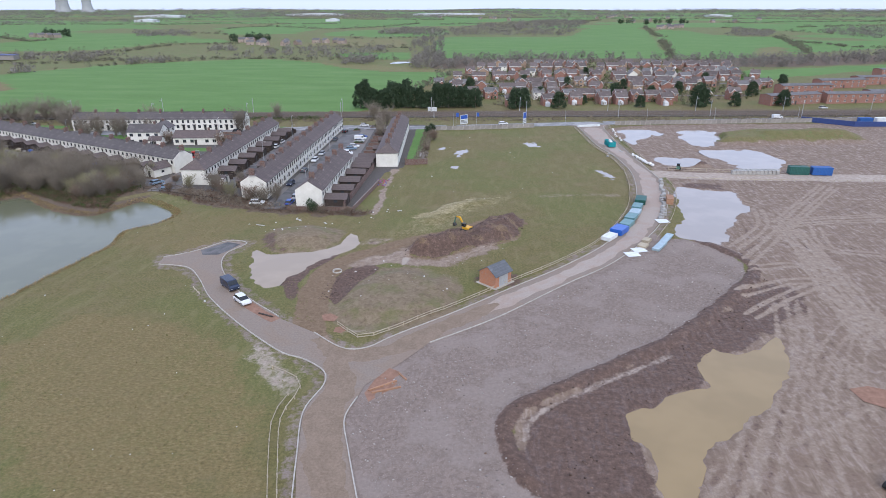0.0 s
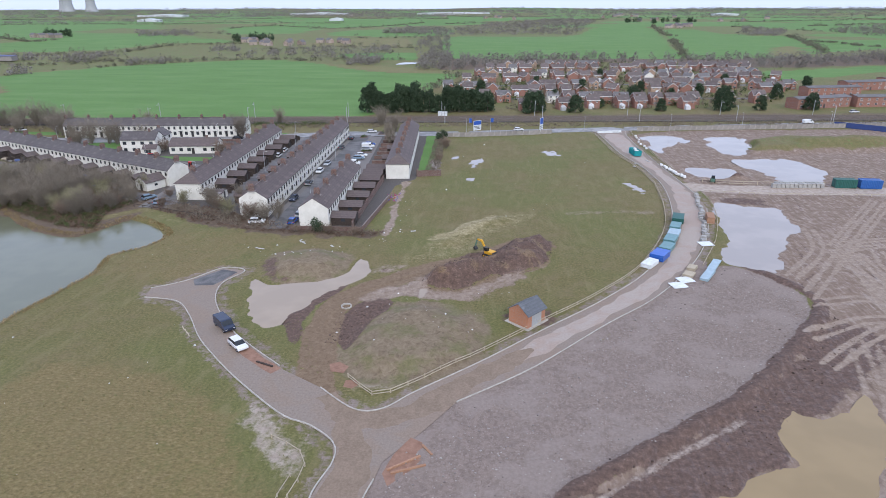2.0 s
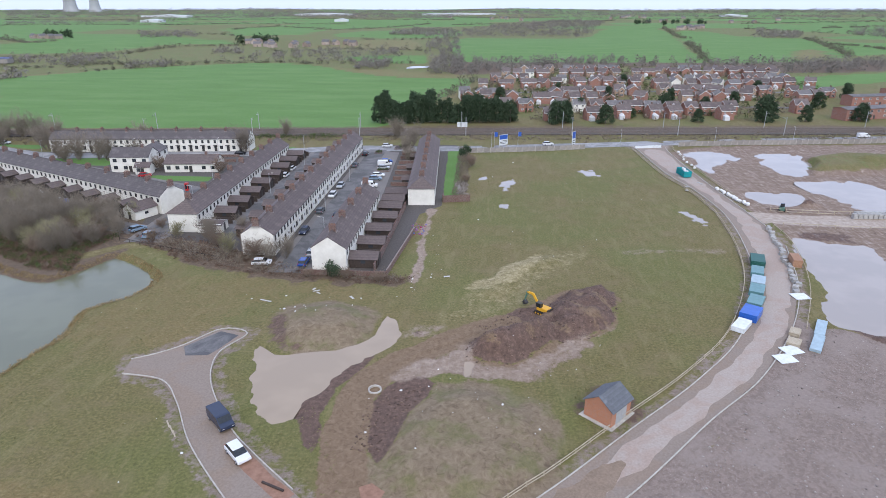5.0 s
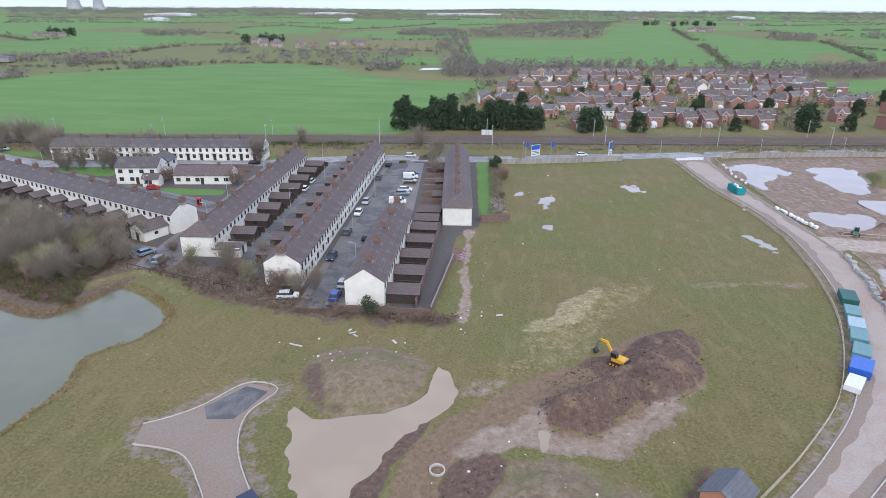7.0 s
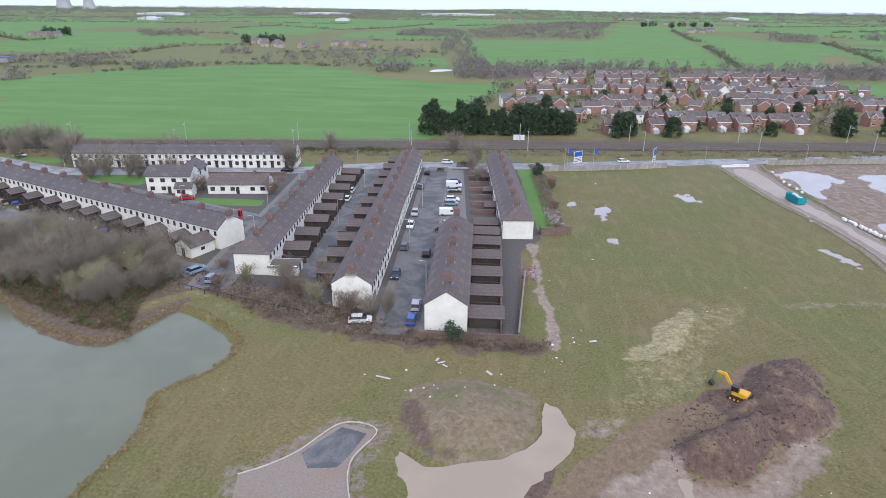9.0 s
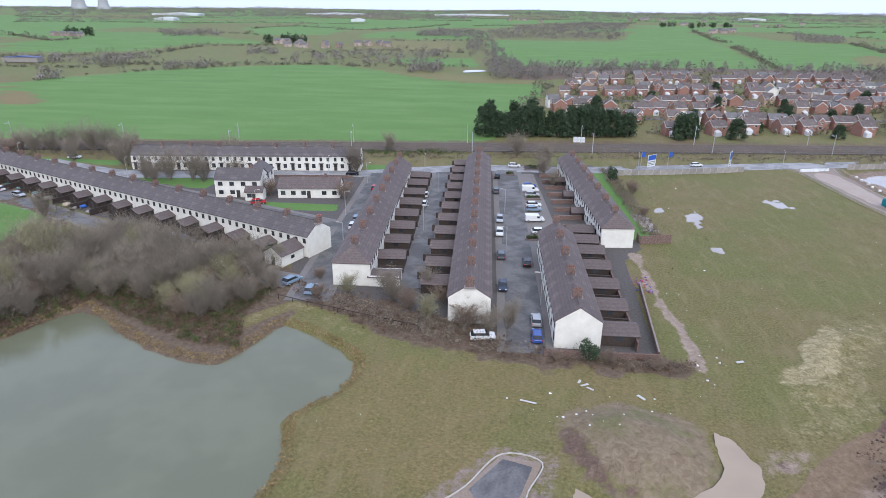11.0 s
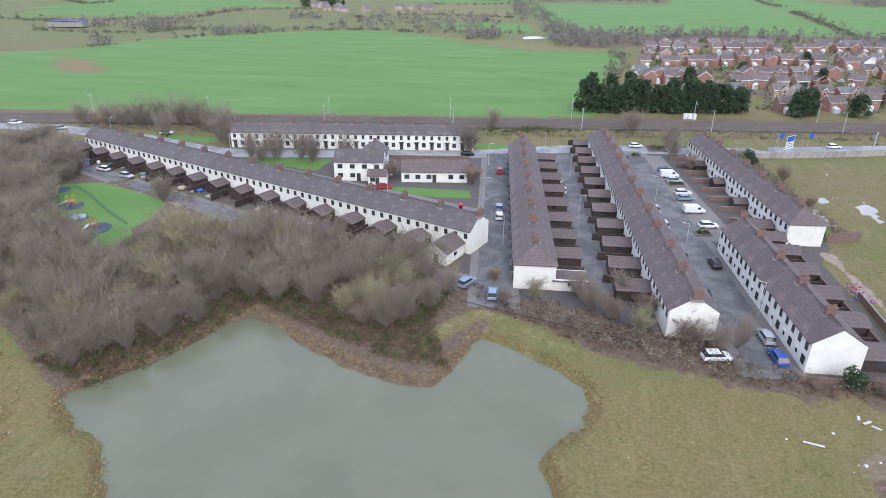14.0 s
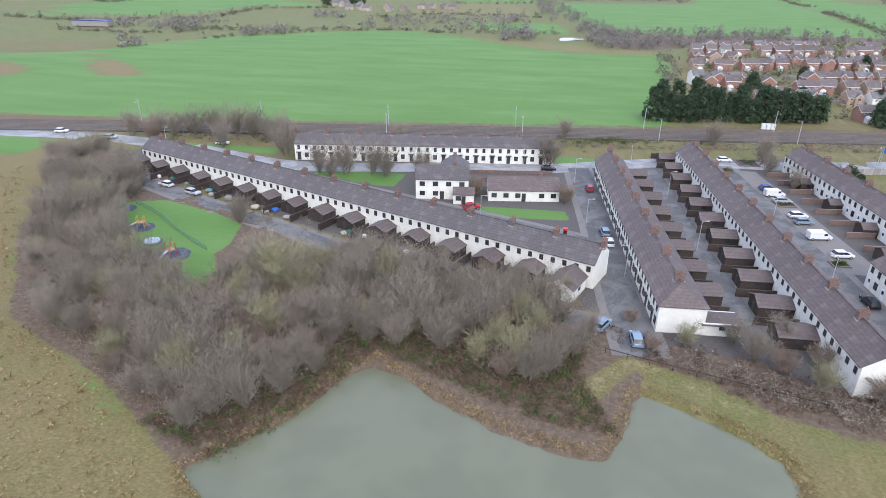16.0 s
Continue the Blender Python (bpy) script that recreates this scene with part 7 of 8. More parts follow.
# ---- vehicles ----
M["tyre"] = plain("tyre_rubber", (0.015, 0.015, 0.015), (0.03, 0.03, 0.03), 5, 0.85)
M["rim"] = plain("alloy", (0.4, 0.4, 0.41), (0.55, 0.55, 0.56), 5, 0.35, metal=0.7)
M["lens"] = plain("lamp_lens", (0.6, 0.6, 0.6), (0.75, 0.75, 0.75), 5, 0.15)
M["tail"] = plain("tail_lens", (0.35, 0.02, 0.02), (0.45, 0.03, 0.03), 5, 0.2)
M["car_glass"] = plain("car_glass", (0.015, 0.018, 0.02), (0.03, 0.034, 0.038), 2, 0.05)
PAINT = {"white": (0.72, 0.73, 0.73), "black": (0.012, 0.013, 0.016), "blue": (0.03, 0.08, 0.3), "silver": (0.4, 0.42, 0.44), "grey": (0.1, 0.115, 0.13), "red": (0.4, 0.02, 0.025), "steel blue": (0.2, 0.28, 0.36), "navy": (0.02, 0.03, 0.06)}
made = {}


def vehicle(colour, van):
    key = (colour, van)
    mat = M.setdefault("paint " + colour, plain("paint " + colour, tuple(0.9 * c for c in PAINT[colour]), PAINT[colour], 0.8, 0.25, 0.0, spec=0.6))
    t = thing("van" if van else "car", f"{colour} {'panel van' if van else 'hatchback car'} parked on tarmac", "van" if van else "car")
    L, Wd = (2.45, 0.95) if van else (2.1, 0.87)
    if van:
        low = [(-L, 0.35), (L - 0.1, 0.35), (L, 0.55), (L - 0.05, 0.95), (L - 0.75, 1.12), (L - 1.35, 1.85), (L - 1.6, 1.93), (-L + 0.05, 1.93), (-L, 1.8)]
        glass = [(L - 0.78, 1.17), (L - 1.29, 1.8), (L - 1.4, 1.78), (L - 0.9, 1.12)]
    else:
        low = [(-L, 0.32), (L - 0.1, 0.32), (L, 0.5), (L - 0.08, 0.78), (L - 1.0, 0.95), (L - 1.05, 0.96), (-L + 0.3, 0.96), (-L, 0.85)]
        glass = None
    bm = bmesh.new()
    prism(bm, low, -Wd, Wd)
    bmesh.ops.recalc_face_normals(bm, faces=bm.faces)
    bmesh.ops.bevel(bm, geom=bm.edges[:], offset=0.05, segments=1, affect="EDGES")
    part("body", bm, mat, t)
    bm = bmesh.new()
    if van:
        prism(bm, glass, -Wd + 0.1, Wd - 0.1)
        bmesh.ops.recalc_face_normals(bm, faces=bm.faces)
        bmesh.ops.translate(bm, vec=(0.03, 0, 0.03), verts=bm.verts)
        part("windscreen", bm, M["car_glass"], t)
        for s in (-1, 1):
            part("window", boxes((L - 1.95, s * Wd - 0.02, 1.15, L - 1.25, s * Wd + 0.012, 1.65)), M["car_glass"], t)
    else:
        lo = [(-L + 0.12, -Wd + 0.06), (L - 0.95, -Wd + 0.06), (L - 0.95, Wd - 0.06), (-L + 0.12, Wd - 0.06)]
        hi = [(-L + 0.6, -Wd + 0.2), (L - 1.75, -Wd + 0.2), (L - 1.75, Wd - 0.2), (-L + 0.6, Wd - 0.2)]
        a = [bm.verts.new((x, y, 0.93)) for x, y in lo]
        b = [bm.verts.new((x, y, 1.4)) for x, y in hi]
        for i in range(4):
            bm.faces.new((a[i], a[(i + 1) % 4], b[(i + 1) % 4], b[i]))
        bm.faces.new(b)
        part("window_band", bm, M["car_glass"], t)
        bm = bmesh.new()
        box(bm, -L + 0.55, -Wd + 0.17, 1.39, L - 1.7, Wd - 0.17, 1.47)
        bmesh.ops.bevel(bm, geom=bm.edges[:], offset=0.035, segments=1, affect="EDGES")
        part("roof", bm, mat, t)
    for x in (-L + 0.75, L - 0.8):
        for s in (-1, 1):
            bm = bmesh.new()
            tube(bm, (x, s * (Wd - 0.16), 0.31), (x, s * (Wd + 0.03), 0.31), 0.31, 0.31, 12)
            wheel = part("tyre", bm, M["tyre"], t)
            bm = bmesh.new()
            tube(bm, (x, s * (Wd + 0.0), 0.31), (x, s * (Wd + 0.045), 0.31), 0.19, 0.17, 10)
            part("rim", bm, M["rim"], wheel)
    for s in (-1, 1):
        part("headlight", boxes((L - 0.16, s * (Wd - 0.28) - 0.16, 0.62, L - 0.015, s * (Wd - 0.28) + 0.16, 0.76)), M["lens"], t)
        part("tail_light", boxes((-L - 0.015, s * (Wd - 0.14) - 0.1, 0.7, -L + 0.05, s * (Wd - 0.14) + 0.1, 0.9)), M["tail"], t)
    made[key] = t
    return t


def park(x, y, turn, colour, van=False):
    m = pose(x, y, 0.03, 0, 0, turn)
    if (colour, van) in made:
        copy_thing(made[(colour, van)], m)
    else:
        vehicle(colour, van).matrix_basis = m


for x, y, a, c in ((-56, 155.4, 92, "blue"), (-56, 161, 92, "silver"), (-62.2, 174.3, -88, "navy"), (-57.4, 187, 93, "black"), (-63, 190.5, 93, "grey"), (-63.8, 205, -88, "white"), (-64.1, 215, -88, "silver"),
                   (-66, 241, 93, "grey"), (-66.3, 258, 92, "black"), (-55.3, 224.6, 10, "steel blue"), (-55.2, 228.6, 8, "white"), (-54, 207, 8, "white"), (-56.2, 247.8, 8, "blue"), (-55.5, 238.5, 5, "silver"),
                   (-86.2, 234, 92, "white"), (-85.4, 225.5, 92, "white"), (-100.2, 205, 94, "white"), (-100.6, 210.5, 94, "steel blue"), (-102.3, 239, 94, "red"), (-99, 168, 92, "steel blue"),
                   (-65, 154.2, 10, "white"), (-216, 262.2, 10, "white"), (-276, 266, 8, "white"), (-201, 217.5, -20, "silver"), (-211, 222, 160, "white"), (-131, 220.3, 25, "red"), (-113, 254, 8, "black"),
                   (2, 283, 13, "white"), (-104, 171.5, 60, "steel blue"), (-45.6, 152 + 104, 80, "red"), (-61, 273, 5, "white"), (-118, 176.8, 30, "steel blue"), (-255, 262, 8, "silver"),
                   (60, 420, 20, "white"), (80, 380, 100, "red"), (20, 405, 50, "silver"), (130, 430, 10, "white"), (34, 366, 100, "blue"), (100, 470, 60, "black"), (-5, 450, 90, "white"), (170, 345, 10, "white")):
    park(x, y, a, c)
park(-55.2, 216, 8, "white", True)
park(-56, 243.2, 8, "white", True)
park(-49.6, 101.2, -42, "navy", True)
park(-44.6, 95.2, -42, "white")
park(134, 312, 10, "white", True)

# ---- red call box ----
M["red"] = plain("pillar_red", (0.45, 0.02, 0.018), (0.55, 0.035, 0.03), 3, 0.4)
box_at = thing("telephone_box", "red telephone box on the pavement", "phone box", pose(-109.3, 206.5, 0))
bm = boxes((-0.45, -0.45, 0, 0.45, 0.45, 2.2), (-0.5, -0.5, 2.2, 0.5, 0.5, 2.4))
part("body", bm, M["red"], box_at)
for s in (-1, 1):
    part("pane", boxes((-0.33, s * 0.46 - 0.01, 0.6, 0.33, s * 0.46 + 0.01, 2.0)), M["glass"], box_at)
    part("pane", boxes((s * 0.46 - 0.01, -0.33, 0.6, s * 0.46 + 0.01, 0.33, 2.0)), M["glass"], box_at)

# ---- brick substation ----
sub = thing("substation", "small orange brick substation with slate roof", "hut", pose(2.2, 109.0, 0, 0, 0, 50))
bm = bmesh.new()
w2, d2 = 2.4, 2.1
a = [bm.verts.new((-w2, p, z)) for p, z in ((-d2, -0.3), (d2, -0.3), (d2, 2.6), (0, 4.0), (-d2, 2.6))]
b = [bm.verts.new((w2, *v.co[1:])) for v in a]
bm.faces.new(a[::-1])
bm.faces.new(b)
for i in range(5):
    bm.faces.new((a[i], a[(i + 1) % 5], b[(i + 1) % 5], b[i]))
part("wall", bm, M["brick_orange"], sub)
for s in (-1, 1):
    bm = bmesh.new()
    v0 = [bm.verts.new((-w2 - 0.2, p, z)) for p, z in ((0, 4.05), (s * (d2 + 0.3), 2.4), (s * (d2 + 0.3), 2.52), (0, 4.18))]
    v1 = [bm.verts.new((w2 + 0.2, *v.co[1:])) for v in v0]
    bm.faces.new(v0)
    bm.faces.new(v1[::-1])
    for i in range(4):
        bm.faces.new((v0[i], v1[i], v1[(i + 1) % 4], v0[(i + 1) % 4]))
    bmesh.ops.recalc_face_normals(bm, faces=bm.faces)
    part("roof_slope", bm, M["slate"], sub)
M["grey_door"] = plain("grey_steel_door", (0.3, 0.31, 0.31), (0.38, 0.39, 0.39), 3, 0.5)
for x in (-0.65, 0.65):
    part("door", boxes((x - 0.63, -d2 - 0.05, 0.05, x + 0.63, -d2, 2.2)), M["grey_door"], sub)
part("lintel", boxes((-1.5, -d2 - 0.04, 2.22, 1.5, -d2, 2.42)), M["kerb"], sub)

# ---- excavator ----
M["yellow"] = plain("digger_yellow", (0.62, 0.33, 0.02), (0.72, 0.4, 0.03), 2, 0.45)
M["digger_green"] = plain("dull_green_steel", (0.06, 0.14, 0.1), (0.1, 0.2, 0.15), 2, 0.5)
zx = ground_at(-5.4, 138.0)
ex = thing("excavator", "yellow tracked excavator digging in dark soil", "excavator", pose(-5.4, 138.0, zx - 0.05, 0, 0, 142) @ Matrix.Diagonal((0.7, 0.7, 0.74, 1)))
for s in (-1, 1):
    bm = bmesh.new()
    prism(bm, [(-1.7, 0.1), (-1.4, 0), (1.4, 0), (1.7, 0.1), (1.9, 0.5), (1.6, 0.9), (-1.6, 0.9), (-1.9, 0.5)], s * 1.25 - 0.3, s * 1.25 + 0.3)
    bmesh.ops.recalc_face_normals(bm, faces=bm.faces)
    tr = part("track", bm, M["tyre"], ex)
    for i in range(4):
        bm = bmesh.new()
        tube(bm, (-1.2 + 0.8 * i, s * 1.25 - 0.33, 0.42), (-1.2 + 0.8 * i, s * 1.25 + 0.33, 0.42), 0.25, 0.25, 8)
        part("roller", bm, M["yellow"], tr)
bm = bmesh.new()
box(bm, -1.9, -1.2, 1.0, 1.3, 1.2, 1.9)
bmesh.ops.bevel(bm, geom=bm.edges[:], offset=0.12, segments=2, affect="EDGES")
part("engine_deck", bm, M["yellow"], ex)
part("counterweight", boxes((-2.25, -1.15, 1.0, -1.9, 1.15, 1.8)), M["frame_dark"], ex)
bm = boxes((0.0, 0.25, 1.9, 1.5, 1.2, 2.9))
cab = part("cab", bm, M["car_glass"], ex)
part("cab_roof", boxes((-0.05, 0.2, 2.9, 1.55, 1.25, 3.02)), M["frame_dark"], cab)
for px in (0.0, 1.42):
    for py in (0.22, 1.16):
        part("cab_post", boxes((px, py, 1.9, px + 0.1, py + 0.08, 2.9)), M["frame_dark"], cab)
bm = bmesh.new()
prism(bm, [(0.8, 1.3), (1.3, 1.2), (3.6, 3.9), (5.4, 4.1), (5.3, 4.45), (3.3, 4.5)], -0.35, 0.0)
bmesh.ops.recalc_face_normals(bm, faces=bm.faces)
part("boom", bm, M["yellow"], ex)
bm = bmesh.new()
prism(bm, [(4.9, 4.7), (5.4, 4.6), (6.2, 1.9), (5.95, 1.8)], -0.32, -0.03)
bmesh.ops.recalc_face_normals(bm, faces=bm.faces)
part("stick", bm, M["digger_green"], ex, "dull green digging arm")
bm = bmesh.new()
prism(bm, [(6.2, 1.9), (6.5, 1.3), (6.1, 0.7), (5.3, 0.9), (5.4, 1.2), (5.9, 1.8)], -0.75, 0.4)
bmesh.ops.recalc_face_normals(bm, faces=bm.faces)
part("bucket", bm, M["frame_dark"], ex)
bm = bmesh.new()
tube(bm, (1.4, -0.17, 1.5), (3.2, -0.17, 3.7), 0.1, 0.07, 6)
part("ram", bm, M["steel"], ex)

mini = thing("dumper", "small yellow site dumper at the mud's edge", "dumper", pose(49.5, 56.5, 0, 0, 0, 30))
bm = bmesh.new()
prism(bm, [(0.2, 0.7), (1.6, 0.7), (2.0, 1.5), (0.0, 1.5)], -0.8, 0.8)
bmesh.ops.recalc_face_normals(bm, faces=bm.faces)
part("skip", bm, M["yellow"], mini)
part("chassis", boxes((-1.5, -0.6, 0.45, 0.4, 0.6, 1.1)), M["yellow"], mini)
for x, y in ((-1.1, -0.8), (-1.1, 0.8), (0.8, -0.8), (0.8, 0.8)):
    bm = bmesh.new()
    tube(bm, (x, y - 0.2, 0.45), (x, y + 0.2, 0.45), 0.45, 0.45, 12)
    part("tyre", bm, M["tyre"], mini)
for x, y in ((-1.0, -0.55), (-1.0, 0.55), (-0.2, -0.55), (-0.2, 0.55)):
    bm = bmesh.new()
    tube(bm, (x, y, 1.1), (x, y, 2.4), 0.04, 0.04, 5)
    part("roll_bar", bm, M["steel"], mini)

# ---- containers, skip, stacked materials ----
def metal(name, c, rough=0.5):
    return plain(name, tuple(0.75 * v for v in c), c, 1.2, rough, 0.01)


M["c_green"], M["c_blue"], M["teal"] = metal("green_steel", (0.02, 0.11, 0.09)), metal("blue_steel", (0.02, 0.11, 0.36)), metal("teal_steel", (0.0, 0.27, 0.29))
M["sheet_blue"], M["sheet_teal"], M["sheet_white"], M["sheet_pale"] = metal("blue_wrap", (0.03, 0.13, 0.5), 0.3), metal("teal_wrap", (0.13, 0.27, 0.28), 0.35), metal("white_wrap", (0.75, 0.78, 0.78), 0.4), metal("pale_blue_pipe", (0.36, 0.47, 0.52), 0.4)


def container(m, mat, label, L=6.06):
    t = thing("shipping_container", label, "container", m)
    bm = bmesh.new()
    n = 26
    prof = []
    for i in range(n * 2):
        x = L * i / (2 * n - 1)
        prof.append((x, 0.0 if (i // 2) % 2 else 0.06))
    a = [bm.verts.new((x, y, 0.15)) for x, y in prof]
    b = [bm.verts.new((x, y, 2.5)) for x, y in prof]
    c = [bm.verts.new((x, 2.44 - y, 0.15)) for x, y in prof]
    d = [bm.verts.new((x, 2.44 - y, 2.5)) for x, y in prof]
    for i in range(len(prof) - 1):
        bm.faces.new((a[i], a[i + 1], b[i + 1], b[i]))
        bm.faces.new((c[i + 1], c[i], d[i], d[i + 1]))
        bm.faces.new((b[i], b[i + 1], d[i + 1], d[i]))
    bm.faces.new((a[0], b[0], d[0], c[0]))
    bm.faces.new((a[-1], c[-1], d[-1], b[-1]))
    part("body", bm, mat, t)
    for y in (0.0, 2.36):
        for z in (0.05, 2.48):
            part("frame_rail", boxes((0, y, z, L, y + 0.1, z + 0.12)), mat, t)
    for y in (0.1, 1.24):
        part("door", boxes((-0.05, y, 0.2, 0.0, y + 1.1, 2.45)), mat, t)


container(pose(95.6, 201.6, 0.05), M["c_green"], "dark green steel shipping container")
container(pose(102.7, 201.6, 0.05), M["c_blue"], "bright blue steel shipping container")

sk = thing("skip", "teal roll-off waste skip heaped with white bags", "skip", pose(44, 240.5, 0.05, 0, 0, 100))
bm = bmesh.new()
prism(bm, [(-3.0, 0.2), (2.7, 0.2), (3.1, 2.1), (3.0, 2.1), (2.6, 0.3), (-2.9, 0.3), (-2.9, 2.1), (-3.0, 2.1)], -1.2, 1.2)
bmesh.ops.recalc_face_normals(bm, faces=bm.faces)
part("floor_and_ends", bm, M["teal"], sk)
for s in (-1, 1):
    part("side", boxes((-3.0, s * 1.2 - 0.04, 0.2, 3.0, s * 1.2 + 0.04, 2.1)), M["teal"], sk)
    for i in range(8):
        part("rib", boxes((-2.9 + 0.8 * i, s * 1.28 - 0.05, 0.2, -2.8 + 0.8 * i, s * 1.28 + 0.05, 2.05)), M["teal"], sk)

M["bag"] = plain("white_woven_bag", (0.6, 0.6, 0.58), (0.78, 0.78, 0.76), 2, 0.8, 0.05)


def sack(seed, s=0.9, h=0.8):
    rng = random.Random(seed)
    bm = bmesh.new()
    bmesh.ops.create_icosphere(bm, subdivisions=2, radius=1)
    for v in bm.verts:
        q = max(abs(v.co.x), abs(v.co.y), abs(v.co.z))
        v.co = v.co * (0.55 + 0.45 / q) * rng.uniform(0.93, 1.07)
        v.co = Vector((v.co.x * s / 2, v.co.y * s / 2, (v.co.z + 1) * h / 2))
    return bm


bag = tagged(part("bulk_bag", sack(1), M["bag"]), "white woven bulk bag on the road's edge", "bag", "bulk bags")
bag.matrix_basis = pose(50.0, 225, 0.02)
for i in range(1, 17):
    copy_thing(bag, pose(50.0 + 3.4 * i / 16 + random.uniform(-0.4, 0.4), 225 - 16 * i / 16, 0.02, 0, 0, random.uniform(0, 90))).scale = (random.uniform(0.9, 1.3),) * 3
for x, y in ((44.2, 240.9), (44.0, 242.2), (43.8, 239), (44.3, 238)):
    copy_thing(bag, pose(x, y, 1.6, 0, 0, random.uniform(0, 90)))
for i in range(7):
    copy_thing(bag, pose(49.5 + random.uniform(-1, 1), 250 + 4 * i, 0.02, 0, 0, 20 * i))

M["block"] = plain("grey_block", (0.32, 0.31, 0.29), (0.46, 0.45, 0.42), 2, 0.9, 0.02, vary=0.4)


def pack(w, d, h, mat, label, layers=5):
    t = thing("pallet_stack", label, "pallet stack", group="stacked materials")
    for y in (-d / 2 + 0.06, -0.05, d / 2 - 0.16):
        part("bearer", boxes((-w / 2, y, 0, w / 2, y + 0.1, 0.1)), M["timber"], t)
    for i in range(layers):
        z = 0.1 + i * h / layers
        j = random.uniform(-0.04, 0.04)
        part("layer", boxes((-w / 2 + j, -d / 2, z, w / 2 + j, d / 2, z + h / layers - 0.02)), mat, t)
    return t


bp = pack(1.1, 1.1, 1.3, M["block"], "grey concrete blocks stacked on a pallet", 3)
bp.matrix_basis = pose(77.6, 200.4, 0.02, 0, 0, 5)
for i in range(1, 12):
    copy_thing(bp, pose(77.6 + 1.28 * i, 200.4 + 0.1 * i, 0.02, 0, 0, 5 + random.uniform(-4, 4)))
    copy_thing(bp, pose(77.6 + 1.28 * i, 202.0 + 0.1 * i, 0.02, 0, 0, 5 + random.uniform(-4, 4)))
for i in range(26):
    u = i / 25
    o = copy_thing(bp, pose(44.2 + 8.0 * u ** 0.8 + random.uniform(-0.5, 0.3), 152 + 38 * u, 0.02, 0, 0, random.uniform(0, 90)))
    o.scale = (random.uniform(0.7, 1.0), random.uniform(0.7, 1.0), random.uniform(0.3, 0.7))
for x, y, a, w, d, h, mat, label in ((28.6, 136.2, 55, 2.2, 4.2, 0.9, "sheet_white", "white wrapped insulation boards beside the road"), (31.6, 140.6, 58, 3.0, 4.4, 1.4, "sheet_blue", "bright blue wrapped packs of pipe fittings"),
                                     (34.3, 146.0, 62, 2.6, 4.4, 1.0, "sheet_teal", "teal bundled plastic pipes"), (36.3, 151.2, 66, 2.6, 4.4, 1.0, "sheet_teal", "teal bundled plastic pipes"),
                                     (38.2, 156.0, 68, 2.6, 4.2, 0.8, "sheet_pale", "pale blue bundled plastic pipes"), (39.6, 160.6, 70, 2.4, 4.2, 1.0, "sheet_teal", "teal bundled plastic pipes"),
                                     (41.6, 166.4, 74, 2.8, 5.0, 1.3, "c_green", "dark green stacked drums and pipes"), (35.5, 131.6, -30, 2.4, 2.0, 0.5, "timber", "strapped pack of pale sawn timber"),
                                     (37.0, 135.0, -30, 2.4, 1.6, 0.6, "timber", "strapped pack of pale sawn timber"), (49.6, 167, -10, 4.5, 1.8, 1.6, "timber_red", "orange-brown timber crate stack"),
                                     (39.2, 131.6, -30, 6.0, 1.6, 0.5, "sheet_pale", "pale blue pipes laid in a bundle"), (42.0, 137.0, -28, 6.0, 1.6, 0.5, "sheet_pale", "pale blue pipes laid in a bundle")):
    p = pack(d, w, h, M[mat], label, 4)
    p.matrix_basis = pose(x, y, 0.02, 0, 0, a)
for x, y, a in ((32.2, 126.4, 20), (34.2, 129.2, 25), (44.0, 150.2, 15)):
    o = tagged(part("board", boxes((-1.6, -1.2, 0, 1.6, 1.2, 0.08)), M["sheet_white"]), "large white sheet lying on the verge", "board")
    o.matrix_basis = pose(x, y, ground_at(x, y) + 0.1, 3, 2, a)

# ---- signs by the main road ----
M["sign_blue"] = plain("sign_blue", (0.02, 0.08, 0.35), (0.03, 0.1, 0.42), 2, 0.4)


def hoarding(x, y, turn, w, h, z, label):
    t = thing("hoarding", label, "sign", pose(x, y, 0, 0, 0, turn))
    b = part("board", boxes((-w / 2, -0.05, z, w / 2, 0.05, z + h)), M["sheet_white"], t)
    part("panel", boxes((-w / 2 + 0.15, -0.075, z + h * 0.55, w / 2 - 0.15, -0.05, z + h - 0.15)), M["sign_blue"], b)
    for i in range(3):
        part("text_bar", boxes((-w / 2 + 0.3, -0.07, z + h * (0.12 + 0.13 * i), w / 2 - 0.5, -0.05, z + h * (0.17 + 0.13 * i))), M["frame_dark"], b)
    for s in (-1, 1):
        bm = bmesh.new()
        tube(bm, (s * w * 0.4, 0.12, -0.4), (s * w * 0.4, 0.12, z + h), 0.1, 0.1, 5)
        part("post", bm, M["timber"], t)


hoarding(-15.5, 272.5, 40, 4.0, 4.0, 2.0, "white site hoarding with blue panel on posts")
hoarding(11.5, 278.5, 60, 3.0, 6.0, 0.6, "tall white sign board by the site entrance")
for x, y in ((-10, 273.5), (-19, 272)):
    t = thing("flagpole", "flagpole with a small blue flag", "flag", pose(x, y, 0), "flags")
    bm = bmesh.new()
    tube(bm, (0, 0, -0.3), (0, 0, 7), 0.06, 0.04, 6)
    part("pole", bm, M["steel"], t)
    part("flag", boxes((0.05, -0.015, 5.2, 1.2, 0.015, 6.9)), M["sign_blue"], t)
for i in range(8):
    o = tagged(part("barrier", boxes((-1.0, -0.3, 0, 1.0, 0.3, 0.12), (-1.0, -0.08, 0.1, 1.0, 0.08, 0.85)), M["sheet_white"]), "white plastic road barrier at the site entrance", "barrier", "barriers")
    o.matrix_basis = pose(36.5 + 1.5 * (i % 4) + 4 * (i // 4), 281 + 0.3 * i, 0.04, 0, 0, 10 + 3 * i)

